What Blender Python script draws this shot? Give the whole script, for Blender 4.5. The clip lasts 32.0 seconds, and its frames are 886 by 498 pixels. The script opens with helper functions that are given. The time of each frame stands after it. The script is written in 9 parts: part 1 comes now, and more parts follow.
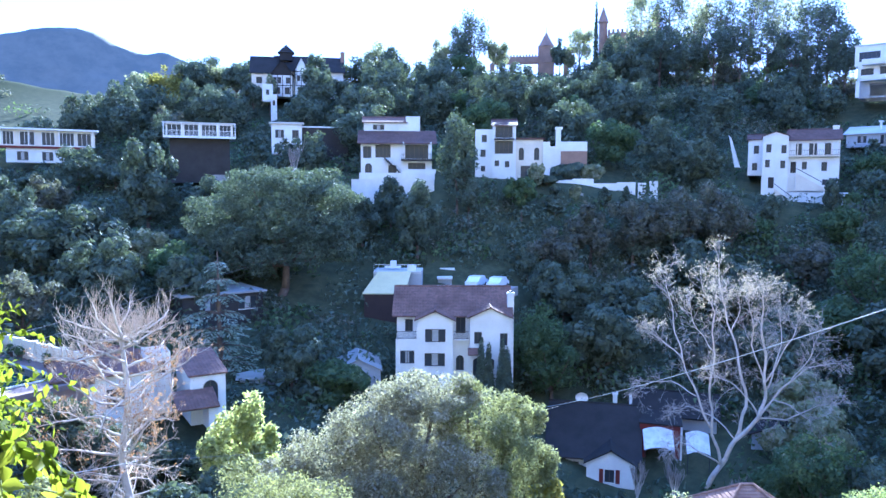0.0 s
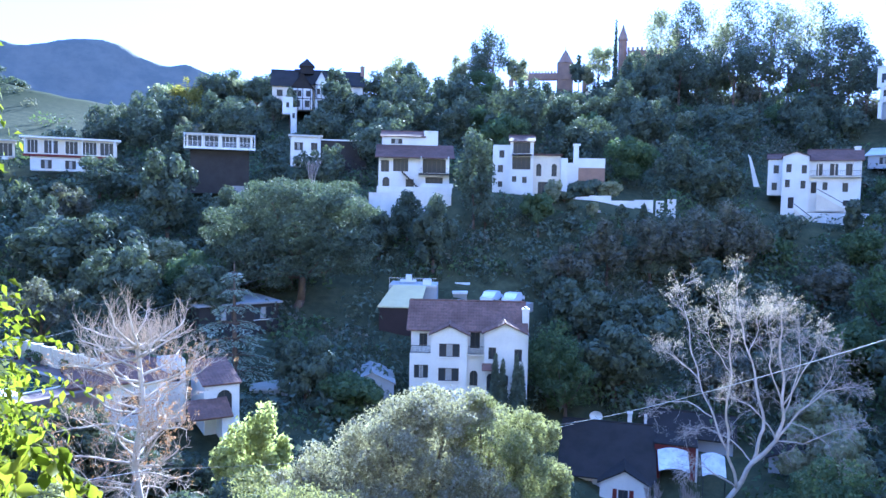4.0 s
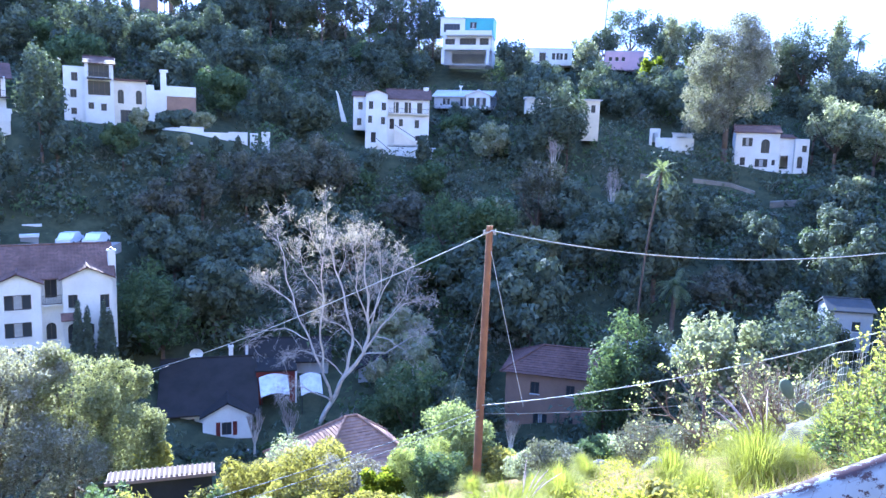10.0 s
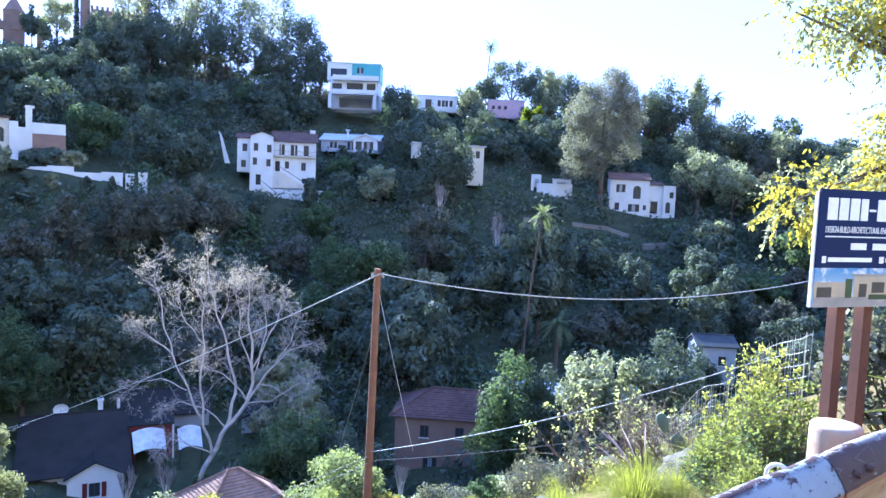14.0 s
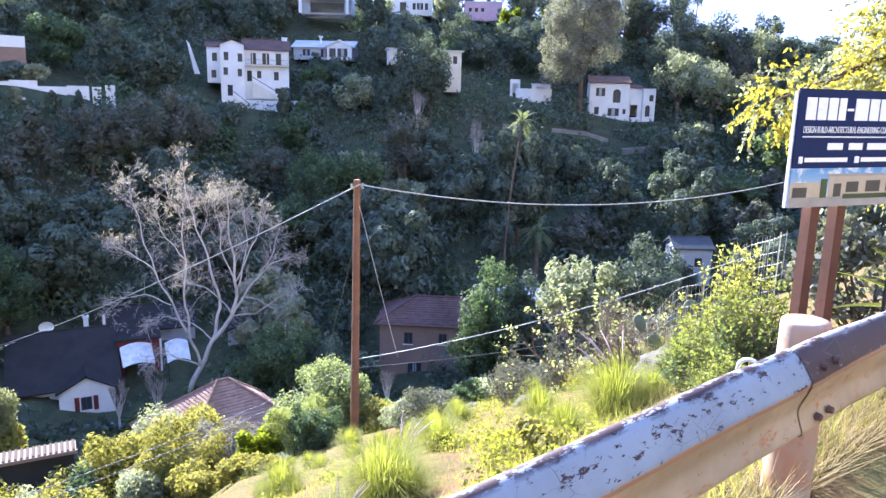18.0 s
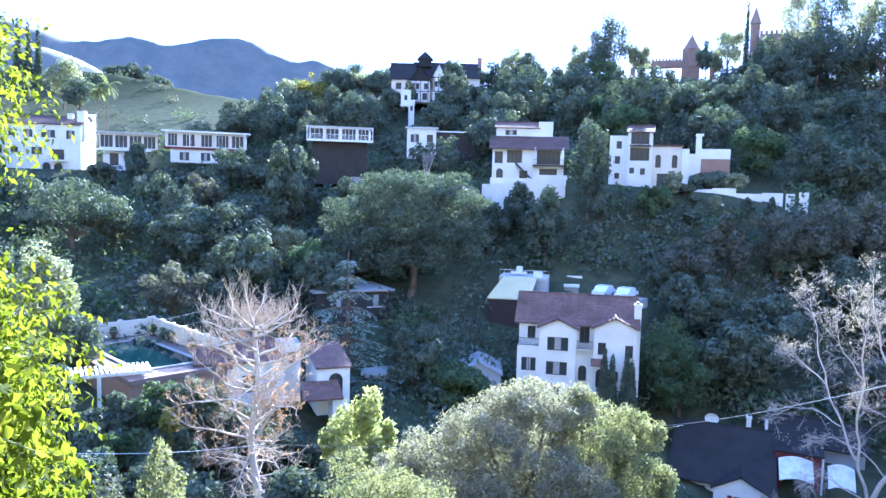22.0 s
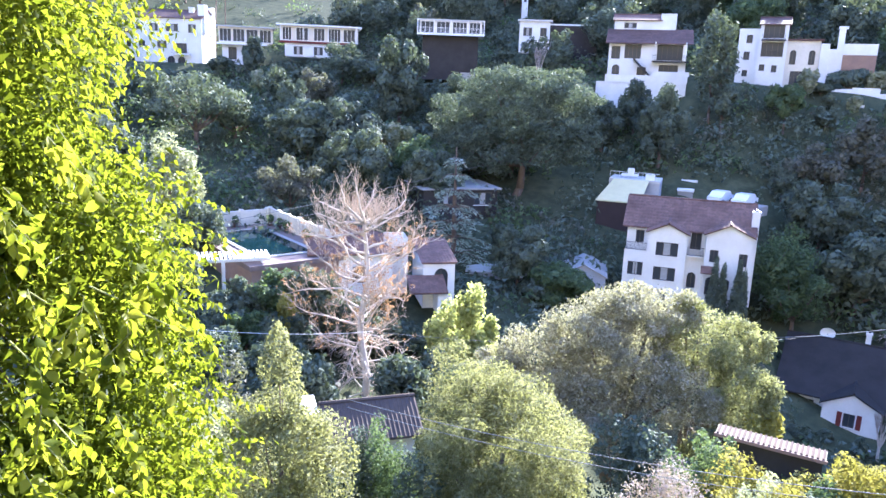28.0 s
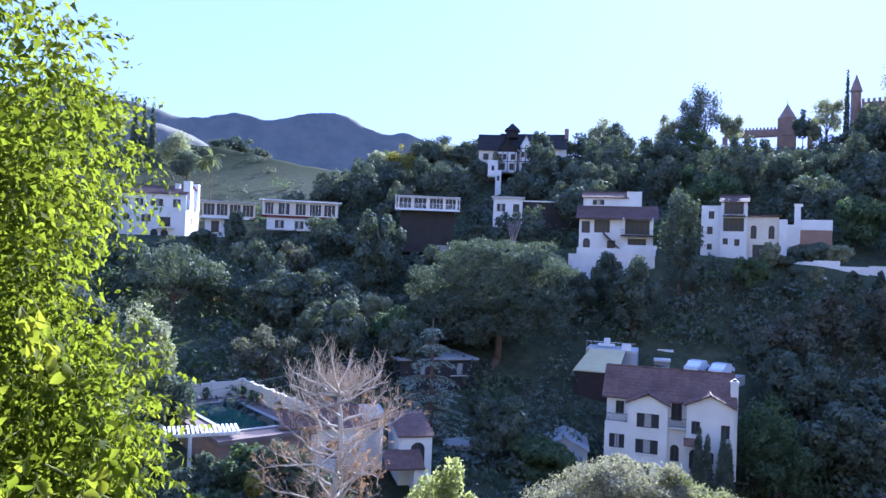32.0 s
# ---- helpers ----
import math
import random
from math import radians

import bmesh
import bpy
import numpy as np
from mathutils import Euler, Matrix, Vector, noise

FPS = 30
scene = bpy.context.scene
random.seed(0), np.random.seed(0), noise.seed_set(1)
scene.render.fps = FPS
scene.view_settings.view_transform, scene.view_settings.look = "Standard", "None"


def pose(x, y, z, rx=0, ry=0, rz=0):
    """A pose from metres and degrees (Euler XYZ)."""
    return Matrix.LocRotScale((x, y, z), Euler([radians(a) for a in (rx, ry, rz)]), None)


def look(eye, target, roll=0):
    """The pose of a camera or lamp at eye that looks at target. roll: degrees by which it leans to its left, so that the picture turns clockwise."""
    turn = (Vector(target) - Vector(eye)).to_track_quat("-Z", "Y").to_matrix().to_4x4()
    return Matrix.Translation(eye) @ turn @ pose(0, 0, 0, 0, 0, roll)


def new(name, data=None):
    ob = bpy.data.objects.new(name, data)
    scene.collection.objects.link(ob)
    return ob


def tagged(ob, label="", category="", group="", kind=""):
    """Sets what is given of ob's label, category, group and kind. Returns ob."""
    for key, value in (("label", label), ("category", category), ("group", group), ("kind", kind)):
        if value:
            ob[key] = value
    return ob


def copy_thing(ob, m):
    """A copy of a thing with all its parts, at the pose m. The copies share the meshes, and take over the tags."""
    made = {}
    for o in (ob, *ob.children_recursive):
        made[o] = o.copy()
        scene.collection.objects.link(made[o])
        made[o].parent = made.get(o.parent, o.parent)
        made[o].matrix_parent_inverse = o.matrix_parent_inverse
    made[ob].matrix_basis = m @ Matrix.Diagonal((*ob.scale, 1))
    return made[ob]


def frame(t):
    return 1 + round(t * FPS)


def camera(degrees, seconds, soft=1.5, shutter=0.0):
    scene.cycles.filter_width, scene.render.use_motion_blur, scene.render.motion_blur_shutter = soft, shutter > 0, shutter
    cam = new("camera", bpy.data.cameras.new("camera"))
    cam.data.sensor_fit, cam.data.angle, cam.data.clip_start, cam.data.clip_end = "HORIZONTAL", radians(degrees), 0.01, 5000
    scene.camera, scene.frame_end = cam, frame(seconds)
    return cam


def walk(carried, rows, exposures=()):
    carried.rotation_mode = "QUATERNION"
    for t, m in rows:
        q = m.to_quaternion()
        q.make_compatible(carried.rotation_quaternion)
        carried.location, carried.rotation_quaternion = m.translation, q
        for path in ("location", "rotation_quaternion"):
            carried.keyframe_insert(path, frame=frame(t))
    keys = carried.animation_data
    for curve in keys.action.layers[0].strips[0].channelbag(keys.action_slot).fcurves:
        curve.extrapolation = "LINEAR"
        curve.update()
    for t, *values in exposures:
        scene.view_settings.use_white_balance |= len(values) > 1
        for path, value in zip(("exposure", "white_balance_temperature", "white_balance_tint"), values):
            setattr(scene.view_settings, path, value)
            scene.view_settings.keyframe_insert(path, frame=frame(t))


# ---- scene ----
# The eye stands at the origin beside a canyon road; +y crosses the canyon, +x runs along the guardrail.
cam = camera(63.07, 32.0)
walk(cam, [
    (0, pose(-0.9, 0, 0, 85.27, -0.20, -0.43)),
    (0.5, pose(-0.9, 0, 0, 85.83, 0.23, 2.62)),
    (1, pose(-0.9, 0, 0, 86.71, 0.72, 6.95)),
    (1.5, pose(-0.9, 0, 0, 87.53, 0.94, 11.34)),
    (2, pose(-0.9, 0, 0, 87.76, 0.86, 13.48)),
    (2.5, pose(-0.9, 0, 0, 87.31, 0.55, 12.56)),
    (3, pose(-0.9, 0, 0, 86.72, 0.11, 9.77)),
    (3.5, pose(-0.9, 0, 0, 86.32, -0.51, 5.69)),
    (4, pose(-0.9, 0, 0, 86.40, -1.15, 0.90)),
    (4.5, pose(-0.9, 0, 0, 86.71, -1.62, -4.15)),
    (6.5, pose(-0.45, 0, 0, 85.77, -1.34, -17.35)),
    (7, pose(-0.27, 0, 0, 84.47, -1.42, -18.88)),
    (7.5, pose(-0.15, 0, 0, 82.96, -1.72, -20.29)),
    (8, pose(-0.06, 0, 0, 81.57, -2.10, -21.90)),
    (8.5, pose(0, 0, 0, 80.83, -2.23, -23.92)),
    (9, pose(0, 0, 0, 80.73, -2.28, -26.19)),
    (9.5, pose(0, 0, 0, 81.20, -2.09, -28.29)),
    (10, pose(0, 0, 0, 81.94, -1.89, -29.91)),
    (10.5, pose(0, 0, 0, 82.84, -1.78, -30.90)),
    (11, pose(0, 0, 0, 83.65, -1.71, -31.51)),
    (11.5, pose(0, 0, 0, 84.28, -1.82, -32.34)),
    (12, pose(0, 0, 0, 84.64, -2.05, -33.73)),
    (12.5, pose(0, 0, 0, 84.90, -2.27, -35.57)),
    (13, pose(0, 0, 0, 85.16, -2.39, -37.31)),
    (13.5, pose(0, 0, 0, 85.42, -2.41, -38.49)),
    (14, pose(0, 0, 0, 85.69, -2.44, -38.77)),
    (14.5, pose(0, 0, 0, 86.16, -2.51, -38.33)),
    (16.5, pose(0, 0, 0, 87.80, -1.64, -40.20)),
    (17, pose(0, 0, 0, 85.35, -1.62, -42.58)),
    (17.5, pose(0, 0, 0, 81.10, -1.39, -42.26)),
    (18, pose(0, 0, 0, 78.55, -1.29, -40.51)),
    (18.5, pose(0, 0, 0, 77.98, -1.60, -38.30)),
    (19, pose(0, 0, 0, 78.78, -1.80, -34.42)),
    (19.5, pose(0, 0, 0, 80.51, -1.59, -29.00)),
    (20, pose(0, 0, 0, 82.52, -1.71, -23.69)),
    (20.5, pose(0, 0, 0, 84.35, -1.96, -18.15)),
    (21, pose(0, 0, 0, 85.33, -2.91, -13.71)),
    (21.5, pose(0, 0, 0, 85.24, -3.41, -4.48)),
    (22, pose(0, 0, 0, 85.52, -1.52, 10.25)),
    (22.5, pose(0, 0, 0, 86.15, -0.10, 20.09)),
    (23, pose(0, 0, 0, 85.11, 0.19, 22.72)),
    (23.5, pose(0, 0, 0, 82.56, 0.01, 22.50)),
    (24, pose(0, 0, 0, 80.93, -0.13, 22.14)),
    (24.5, pose(0, 0, 0, 79.75, -0.11, 21.76)),
    (25, pose(0, 0, 0, 78.90, -0.25, 21.26)),
    (25.5, pose(0, 0, 0, 78.46, -0.40, 20.65)),
    (27.5, pose(0, 0, 0, 77.40, -1.97, 19.46)),
    (28, pose(0, 0, 0, 77.23, -2.09, 18.85)),
    (28.5, pose(0, 0, 0, 77.44, -2.15, 16.74)),
    (29, pose(0, 0, 0, 78.33, -2.37, 12.90)),
    (29.5, pose(0, 0, 0, 79.85, -2.77, 8.26)),
    (30, pose(0, 0, 0, 82.35, -2.95, 4.18)),
    (30.5, pose(0, 0, 0, 85.60, -2.49, 4.80)),
    (31, pose(0, 0, 0, 88.19, -2.13, 9.55)),
    (31.5, pose(0, 0, 0, 89.84, -2.13, 14.19)),
    (32, pose(0, 0, 0, 90.74, -2.19, 17.03)),
], [(0, 3.92, 4350, 11), (2, 3.57, 4400, 16), (3, 3.57, 4400, 16), (4, 3.87, 4350, 11), (8.5, 4.16, 4600, 17), (10, 4.05, 4550, 14), (13, 3.85, 4520, 12), (16, 3.57, 5050, 15), (17, 3.57, 5050, 15), (19, 4.09, 5450, 18), (20, 4.09, 4850, 12), (21, 4.09, 4750, 11), (22, 4.1, 4600, 11), (23, 4.05, 4950, 15), (28, 4.24, 5200, 18), (29, 4.09, 5050, 16), (30, 4.24, 4550, 13), (31, 3.75, 4450, 15), (32, 3.1, 4700, 20)])

# ---- sky and sun ----
SUN_AZ, SUN_EL = 10.0, 25.0
world = bpy.data.worlds.new("sky")
scene.world = world
world.use_nodes = True
wn = world.node_tree
bg = wn.nodes["Background"]
sky = wn.nodes.new("ShaderNodeTexSky")
sky.sky_type = "NISHITA"
sky.sun_disc = False
sky.sun_elevation, sky.sun_rotation = radians(SUN_EL), radians(SUN_AZ)
sky.air_density, sky.dust_density, sky.ozone_density = 1.0, 0.3, 4.0
# a soft ceiling per colour channel evens out the brightest part of the sky round the sun
SKY_CEILING = (0.90, 1.00, 1.80)
lift, gain, even = (wn.nodes.new("ShaderNodeVectorMath") for _ in range(3))
lift.operation, gain.operation, even.operation = "ADD", "MULTIPLY", "DIVIDE"
lift.inputs[1].default_value = gain.inputs[1].default_value = SKY_CEILING
wn.links.new(sky.outputs[0], lift.inputs[0])
wn.links.new(sky.outputs[0], gain.inputs[0])
wn.links.new(gain.outputs[0], even.inputs[0])
wn.links.new(lift.outputs[0], even.inputs[1])
wn.links.new(even.outputs[0], bg.inputs[0])
bg.inputs[1].default_value = 0.15
sun = new("sun", bpy.data.lights.new("sun", "SUN"))
sun.data.energy, sun.data.angle, sun.data.color = 2.5, radians(0.6), (1.0, 0.91, 0.74)
sun_way = Vector((math.sin(radians(SUN_AZ)) * math.cos(radians(SUN_EL)), math.cos(radians(SUN_AZ)) * math.cos(radians(SUN_EL)), math.sin(radians(SUN_EL))))
sun.matrix_world = look(sun_way * 50, (0, 0, 0))
tagged(sun, "low warm sun behind the ridge", "sun", kind="structure")

# ---- materials ----
def nodes_of(name):
    m = bpy.data.materials.new(name)
    m.use_nodes = True
    return m, m.node_tree.nodes, m.node_tree.links, m.node_tree.nodes["Principled BSDF"]


def mix_color(n, l, fac, a, b):
    mx = n.new("ShaderNodeMix")
    mx.data_type = "RGBA"
    for sock, val in ((mx.inputs[0], fac), (mx.inputs[6], a), (mx.inputs[7], b)):
        if hasattr(val, "links"):
            l.new(val, sock)
        elif isinstance(val, (tuple, list)):
            sock.default_value = (*val, 1) if len(val) == 3 else val
        else:
            sock.default_value = val
    return mx.outputs[2]


def noise_of(n, l, scale, detail=4, rough=0.6, coord="Object"):
    tc = n.new("ShaderNodeTexCoord")
    nz = n.new("ShaderNodeTexNoise")
    nz.inputs["Scale"].default_value, nz.inputs["Detail"].default_value, nz.inputs["Roughness"].default_value = scale, detail, rough
    l.new(tc.outputs[coord], nz.inputs["Vector"])
    return nz.outputs[0]


def ramp(n, l, src, a, b):
    r = n.new("ShaderNodeMapRange")
    r.inputs[1].default_value, r.inputs[2].default_value = a, b
    l.new(src, r.inputs[0])
    return r.outputs[0]


def bumped(n, l, bsdf, height, strength, dist):
    b = n.new("ShaderNodeBump")
    b.inputs["Strength"].default_value, b.inputs["Distance"].default_value = strength, dist
    l.new(height, b.inputs["Height"])
    l.new(b.outputs[0], bsdf.inputs["Normal"])


def surface(name, base, second, coarse=0.6, fine=12.0, rough=0.8, bump=0.3, dist=0.02, metal=0.0, grime=0.25):
    """A weathered surface: two tones in large patches, fine grain, slight relief."""
    m, n, l, p = nodes_of(name)
    big, small = noise_of(n, l, coarse), noise_of(n, l, fine, 6, 0.7)
    c = mix_color(n, l, ramp(n, l, big, 0.35, 0.7), base, second)
    dark = tuple(v * (1 - grime) for v in second)
    c = mix_color(n, l, ramp(n, l, small, 0.55, 0.8), c, dark)
    l.new(c, p.inputs["Base Color"])
    p.inputs["Roughness"].default_value, p.inputs["Metallic"].default_value = rough, metal
    p.inputs["Specular IOR Level"].default_value = 0.2 if rough > 0.65 else 0.5
    bumped(n, l, p, small, bump, dist)
    return m


def leafy(name, a, b, c, glow=0.45, rough=0.8, gloss=0.3):
    """Leaves: every leaf its own tone, some light passing through."""
    m, n, l, p = nodes_of(name)
    geo = n.new("ShaderNodeNewGeometry")
    r = n.new("ShaderNodeValToRGB")
    e = r.color_ramp.elements
    e[0].color, e[1].color = (*a, 1), (*c, 1)
    e[1].position = 1.0
    e.new(0.5).color = (*b, 1)
    l.new(geo.outputs["Random Per Island"], r.inputs[0])
    patch = noise_of(n, l, 0.9, 3)
    col = mix_color(n, l, ramp(n, l, patch, 0.4, 0.65), r.outputs[0], tuple(0.75 * v for v in a))
    l.new(col, p.inputs["Base Color"])
    p.inputs["Roughness"].default_value = rough
    p.inputs["Specular IOR Level"].default_value = gloss
    tr = n.new("ShaderNodeBsdfTranslucent")
    l.new(mix_color(n, l, 0.5, col, (0.5 * (b[0] + c[0]) * 1.5, 0.5 * (b[1] + c[1]) * 1.6, c[2] * 0.6)), tr.inputs[0])
    mx = n.new("ShaderNodeMixShader")
    mx.inputs[0].default_value = glow
    l.new(p.outputs[0], mx.inputs[1])
    l.new(tr.outputs[0], mx.inputs[2])
    l.new(mx.outputs[0], n["Material Output"].inputs[0])
    return m


def glassy(name, tint=(0.045, 0.05, 0.055)):
    m, n, l, p = nodes_of(name)
    p.inputs["Base Color"].default_value = (*tint, 1)
    p.inputs["Roughness"].default_value = 0.06
    p.inputs["Specular IOR Level"].default_value = 0.2
    return m


def tiled(name, a, b, row=0.33, dark=0.5):
    """Clay roof tiles: cross courses and tone from tile to tile."""
    m, n, l, p = nodes_of(name)
    tc = n.new("ShaderNodeTexCoord")
    wv = n.new("ShaderNodeTexWave")
    wv.bands_direction = "Z"
    wv.inputs["Scale"].default_value, wv.inputs["Distortion"].default_value = 1.1, 0.6
    l.new(tc.outputs["Object"], wv.inputs["Vector"])
    vo = n.new("ShaderNodeTexVoronoi")
    vo.inputs["Scale"].default_value = 3.2
    l.new(tc.outputs["Object"], vo.inputs["Vector"])
    sep = n.new("ShaderNodeSeparateColor")
    l.new(vo.outputs["Color"], sep.inputs[0])
    big = noise_of(n, l, 0.35)
    c = mix_color(n, l, sep.outputs[0], a, b)
    c = mix_color(n, l, ramp(n, l, big, 0.45, 0.75), c, tuple(v * dark for v in a))
    l.new(c, p.inputs["Base Color"])
    p.inputs["Roughness"].default_value = 0.85
    p.inputs["Specular IOR Level"].default_value = 0.12
    bumped(n, l, p, wv.outputs[0], 0.5, 0.05)
    return m


STUCCO = surface("white_stucco", (0.74, 0.73, 0.70), (0.62, 0.61, 0.58), 0.35, 5, 0.9, 0.25, 0.02, grime=0.18)
CREAM = surface("cream_stucco", (0.68, 0.63, 0.52), (0.58, 0.53, 0.44), 0.35, 5, 0.9, 0.25, 0.02)
GREYWALL = surface("grey_stucco", (0.42, 0.43, 0.45), (0.33, 0.34, 0.36), 0.3, 5, 0.9, 0.25, 0.02)
BRICKY = surface("brown_brick", (0.30, 0.20, 0.15), (0.22, 0.15, 0.12), 0.5, 7, 0.9, 0.4, 0.02)
DARKWOOD = surface("dark_stained_wood", (0.048, 0.044, 0.041), (0.032, 0.029, 0.027), 0.6, 9, 0.75, 0.3, 0.01)
REDWOOD = surface("maroon_painted_wood", (0.16, 0.035, 0.03), (0.10, 0.025, 0.022), 0.6, 9, 0.7, 0.2, 0.01)
TERRA = tiled("terracotta_tile", (0.19, 0.115, 0.092), (0.135, 0.085, 0.07))
TERRA_BROWN = tiled("brown_clay_tile", (0.145, 0.09, 0.075), (0.105, 0.068, 0.06))
SHINGLE = surface("dark_shingle", (0.038, 0.034, 0.033), (0.026, 0.024, 0.023), 0.5, 9, 0.9, 0.5, 0.03)
FLATROOF = surface("pale_flat_roof", (0.55, 0.55, 0.54), (0.42, 0.42, 0.42), 0.3, 6, 0.85, 0.2, 0.01)
CONCRETE = surface("grey_concrete", (0.36, 0.35, 0.33), (0.27, 0.26, 0.25), 0.4, 8, 0.9, 0.3, 0.01)
GLASS = glassy("window_glass")
DARKFRAME = surface("dark_window_frame", (0.03, 0.03, 0.033), (0.02, 0.02, 0.022), 1, 12, 0.6, 0.1, 0.004)
WOODFRAME = surface("brown_window_frame", (0.085, 0.068, 0.058), (0.06, 0.048, 0.042), 1, 12, 0.65, 0.1, 0.004)
BLIND = surface("pale_window_blind", (0.36, 0.36, 0.35), (0.28, 0.28, 0.28), 2, 14, 0.8, 0.1, 0.004)
WHITEFRAME = surface("white_painted_trim", (0.78, 0.78, 0.77), (0.70, 0.70, 0.69), 1, 12, 0.6, 0.1, 0.004)
BARK = surface("grey_brown_bark", (0.16, 0.12, 0.09), (0.10, 0.075, 0.06), 1.5, 14, 0.95, 0.7, 0.03)
PALEBARK = surface("pale_sycamore_bark", (0.60, 0.54, 0.47), (0.42, 0.36, 0.30), 1.2, 7, 0.9, 0.5, 0.02, grime=0.4)
SILVER = surface("silvery_twig", (0.50, 0.44, 0.39), (0.36, 0.31, 0.27), 2, 9, 0.9, 0.2, 0.01)
TANTWIG = surface("tan_twig", (0.52, 0.43, 0.34), (0.38, 0.30, 0.23), 2, 9, 0.9, 0.2, 0.01)
TWIG = surface("pale_dry_twig", (0.36, 0.31, 0.28), (0.25, 0.21, 0.19), 2, 9, 0.9, 0.2, 0.01)
LEAF_DARK = leafy("dark_oak_leaf", (0.080, 0.102, 0.078), (0.118, 0.142, 0.105), (0.16, 0.185, 0.13), 0.2, 0.8, 0.25)
LEAF_OLIVE = leafy("olive_grey_leaf", (0.18, 0.195, 0.13), (0.295, 0.305, 0.205), (0.47, 0.46, 0.34), 0.4)
LEAF_GREEN = leafy("mid_green_leaf", (0.070, 0.105, 0.055), (0.105, 0.145, 0.072), (0.16, 0.20, 0.095), 0.35)
LEAF_LIME = leafy("lime_backlit_leaf", (0.068, 0.098, 0.005), (0.125, 0.155, 0.009), (0.23, 0.235, 0.018), 0.68, 0.7, 0.12)
LEAF_GOLD = leafy("golden_green_leaf", (0.15, 0.145, 0.04), (0.25, 0.225, 0.055), (0.39, 0.33, 0.09), 0.45)
LEAF_GREY = leafy("dusty_grey_leaf", (0.09, 0.095, 0.075), (0.14, 0.14, 0.11), (0.21, 0.20, 0.16), 0.3)
GRASS = leafy("fresh_grass", (0.14, 0.155, 0.022), (0.24, 0.25, 0.036), (0.38, 0.37, 0.085), 0.5)

# ---- ground ----
def at(az, r, z=0.0):
    return Vector((r * math.sin(radians(az)), r * math.cos(radians(az)), z))


AZ = (-75, -40, -25, -10, 0, 14, 28, 42, 55, 70, 95)
VALLEY_R = (62, 56, 56, 68, 72, 74, 73, 70, 76, 80, 80)
VALLEY_Z = (-20, -18.5, -22, -23.5, -27, -31.5, -30.5, -28.5, -26, -22, -18)
TERRACE_R = (170, 162, 150, 133, 124, 128, 143, 143, 148, 160, 170)
TERRACE_Z = (4, 2.5, 3, 3, 2.5, 0.5, -2.4, 3.0, -3, 0, 2)
RIDGE_R = (270, 250, 235, 195, 215, 232, 200, 205, 215, 230, 260)
RIDGE_Z = (32, 29, 26.5, 26, 31, 37, 25, 24, 19, 8, 6)

MOUNT_AZ = (-75, -49, -45.3, -41.7, -38.6, -36.6, -35.2, -33.6, -31.2, -30, -28.7, -26.8, -25.7, -23.9, -22, -20.3, -18.7, -16.6, -8, 20)
MOUNT_EL = (9.5, 10.3, 11.0, 10.3, 9.9, 9.7, 9.9, 10.5, 9.8, 10.0, 10.5, 10.9, 10.8, 9.9, 9.1, 9.3, 8.8, 8.2, 8.0, 7.0)


def ground_z(x, y):
    """Height of the canyon's ground: near bank, valley floor, far slope with its terrace of houses, ridge, hills."""
    r = np.hypot(x, y)
    az = np.degrees(np.arctan2(x, y))
    k = lambda v: np.interp(np.clip(az, -75, 95), AZ, v)
    rv, zv, rt, zt, rr, zr = k(VALLEY_R), k(VALLEY_Z), k(TERRACE_R), k(TERRACE_Z), k(RIDGE_R), k(RIDGE_Z)
    near = -1.62 - np.interp(az, (-60, -45, -5, 24), (0.7, 0.82, 0.82, 0.55)) * np.maximum(y - 1.35, 0)
    near = np.maximum(near, zv - 1 + 0 * near)
    s1 = np.clip((r - rv) / (rt - rv), 0, 1)
    up1 = zv + (zt - zv) * (0.4 * s1 + 0.6 * s1 * s1)
    s2 = np.clip((r - rt - 6) / (rr - rt - 6), 0, 1)
    up2 = zt + (zr - zt) * s2
    far = np.maximum(r - rr, 0)
    z = np.where(r < rv, near, np.where(r < rt, up1, up2)) - 12 * (1 - np.exp(-far / 60))
    w = np.clip((r - rv + 14) / 22, 0, 1)
    z = np.where(r < rv + 8, near * (1 - w) + (zv + (r > rv) * (up1 - zv)) * w, z)
    # green grassy shoulder and the mountains beyond
    hill = 9 * np.exp(-((az + 35) / 7) ** 2 - ((r - 275) / 40) ** 2)
    crest = sum(np.interp(az + d, MOUNT_AZ, MOUNT_EL) for d in (-0.4, -0.2, 0, 0.2, 0.4)) / 5 + 0.05 * np.sin(az * 1.7)
    spur = 1 + 0.03 * np.sin(az * 0.8 + r * 0.006) * (r < 2450)
    mts = 2600 * np.tan(np.radians(crest)) * np.exp(-(np.abs(r - 2600) / 340) ** 1.15) * spur
    front = 1500 * np.tan(np.radians(np.interp(az, (-60, -44, -38, -30, -24, -10), (8.6, 8.6, 8.2, 5.5, 4, 2)))) * np.exp(-(np.abs(r - 1500) / 170) ** 1.2)
    return z + hill + np.where(r > 500, np.maximum(mts * np.clip((r - 1900) / 300, 0, 1), front * np.clip((r - 1000) / 300, 0, 1)) * np.clip((25 - az) / 20, 0.05, 1) * np.clip((120 + az) / 30, 0.05, 1), 0)


def gz(v):
    return float(ground_z(np.array([v.x]), np.array([v.y]))[0])


def mesh_from(name, verts, faces, mat):
    me = bpy.data.meshes.new(name)
    me.from_pydata(verts, [], faces)
    me.materials.append(mat)
    return me


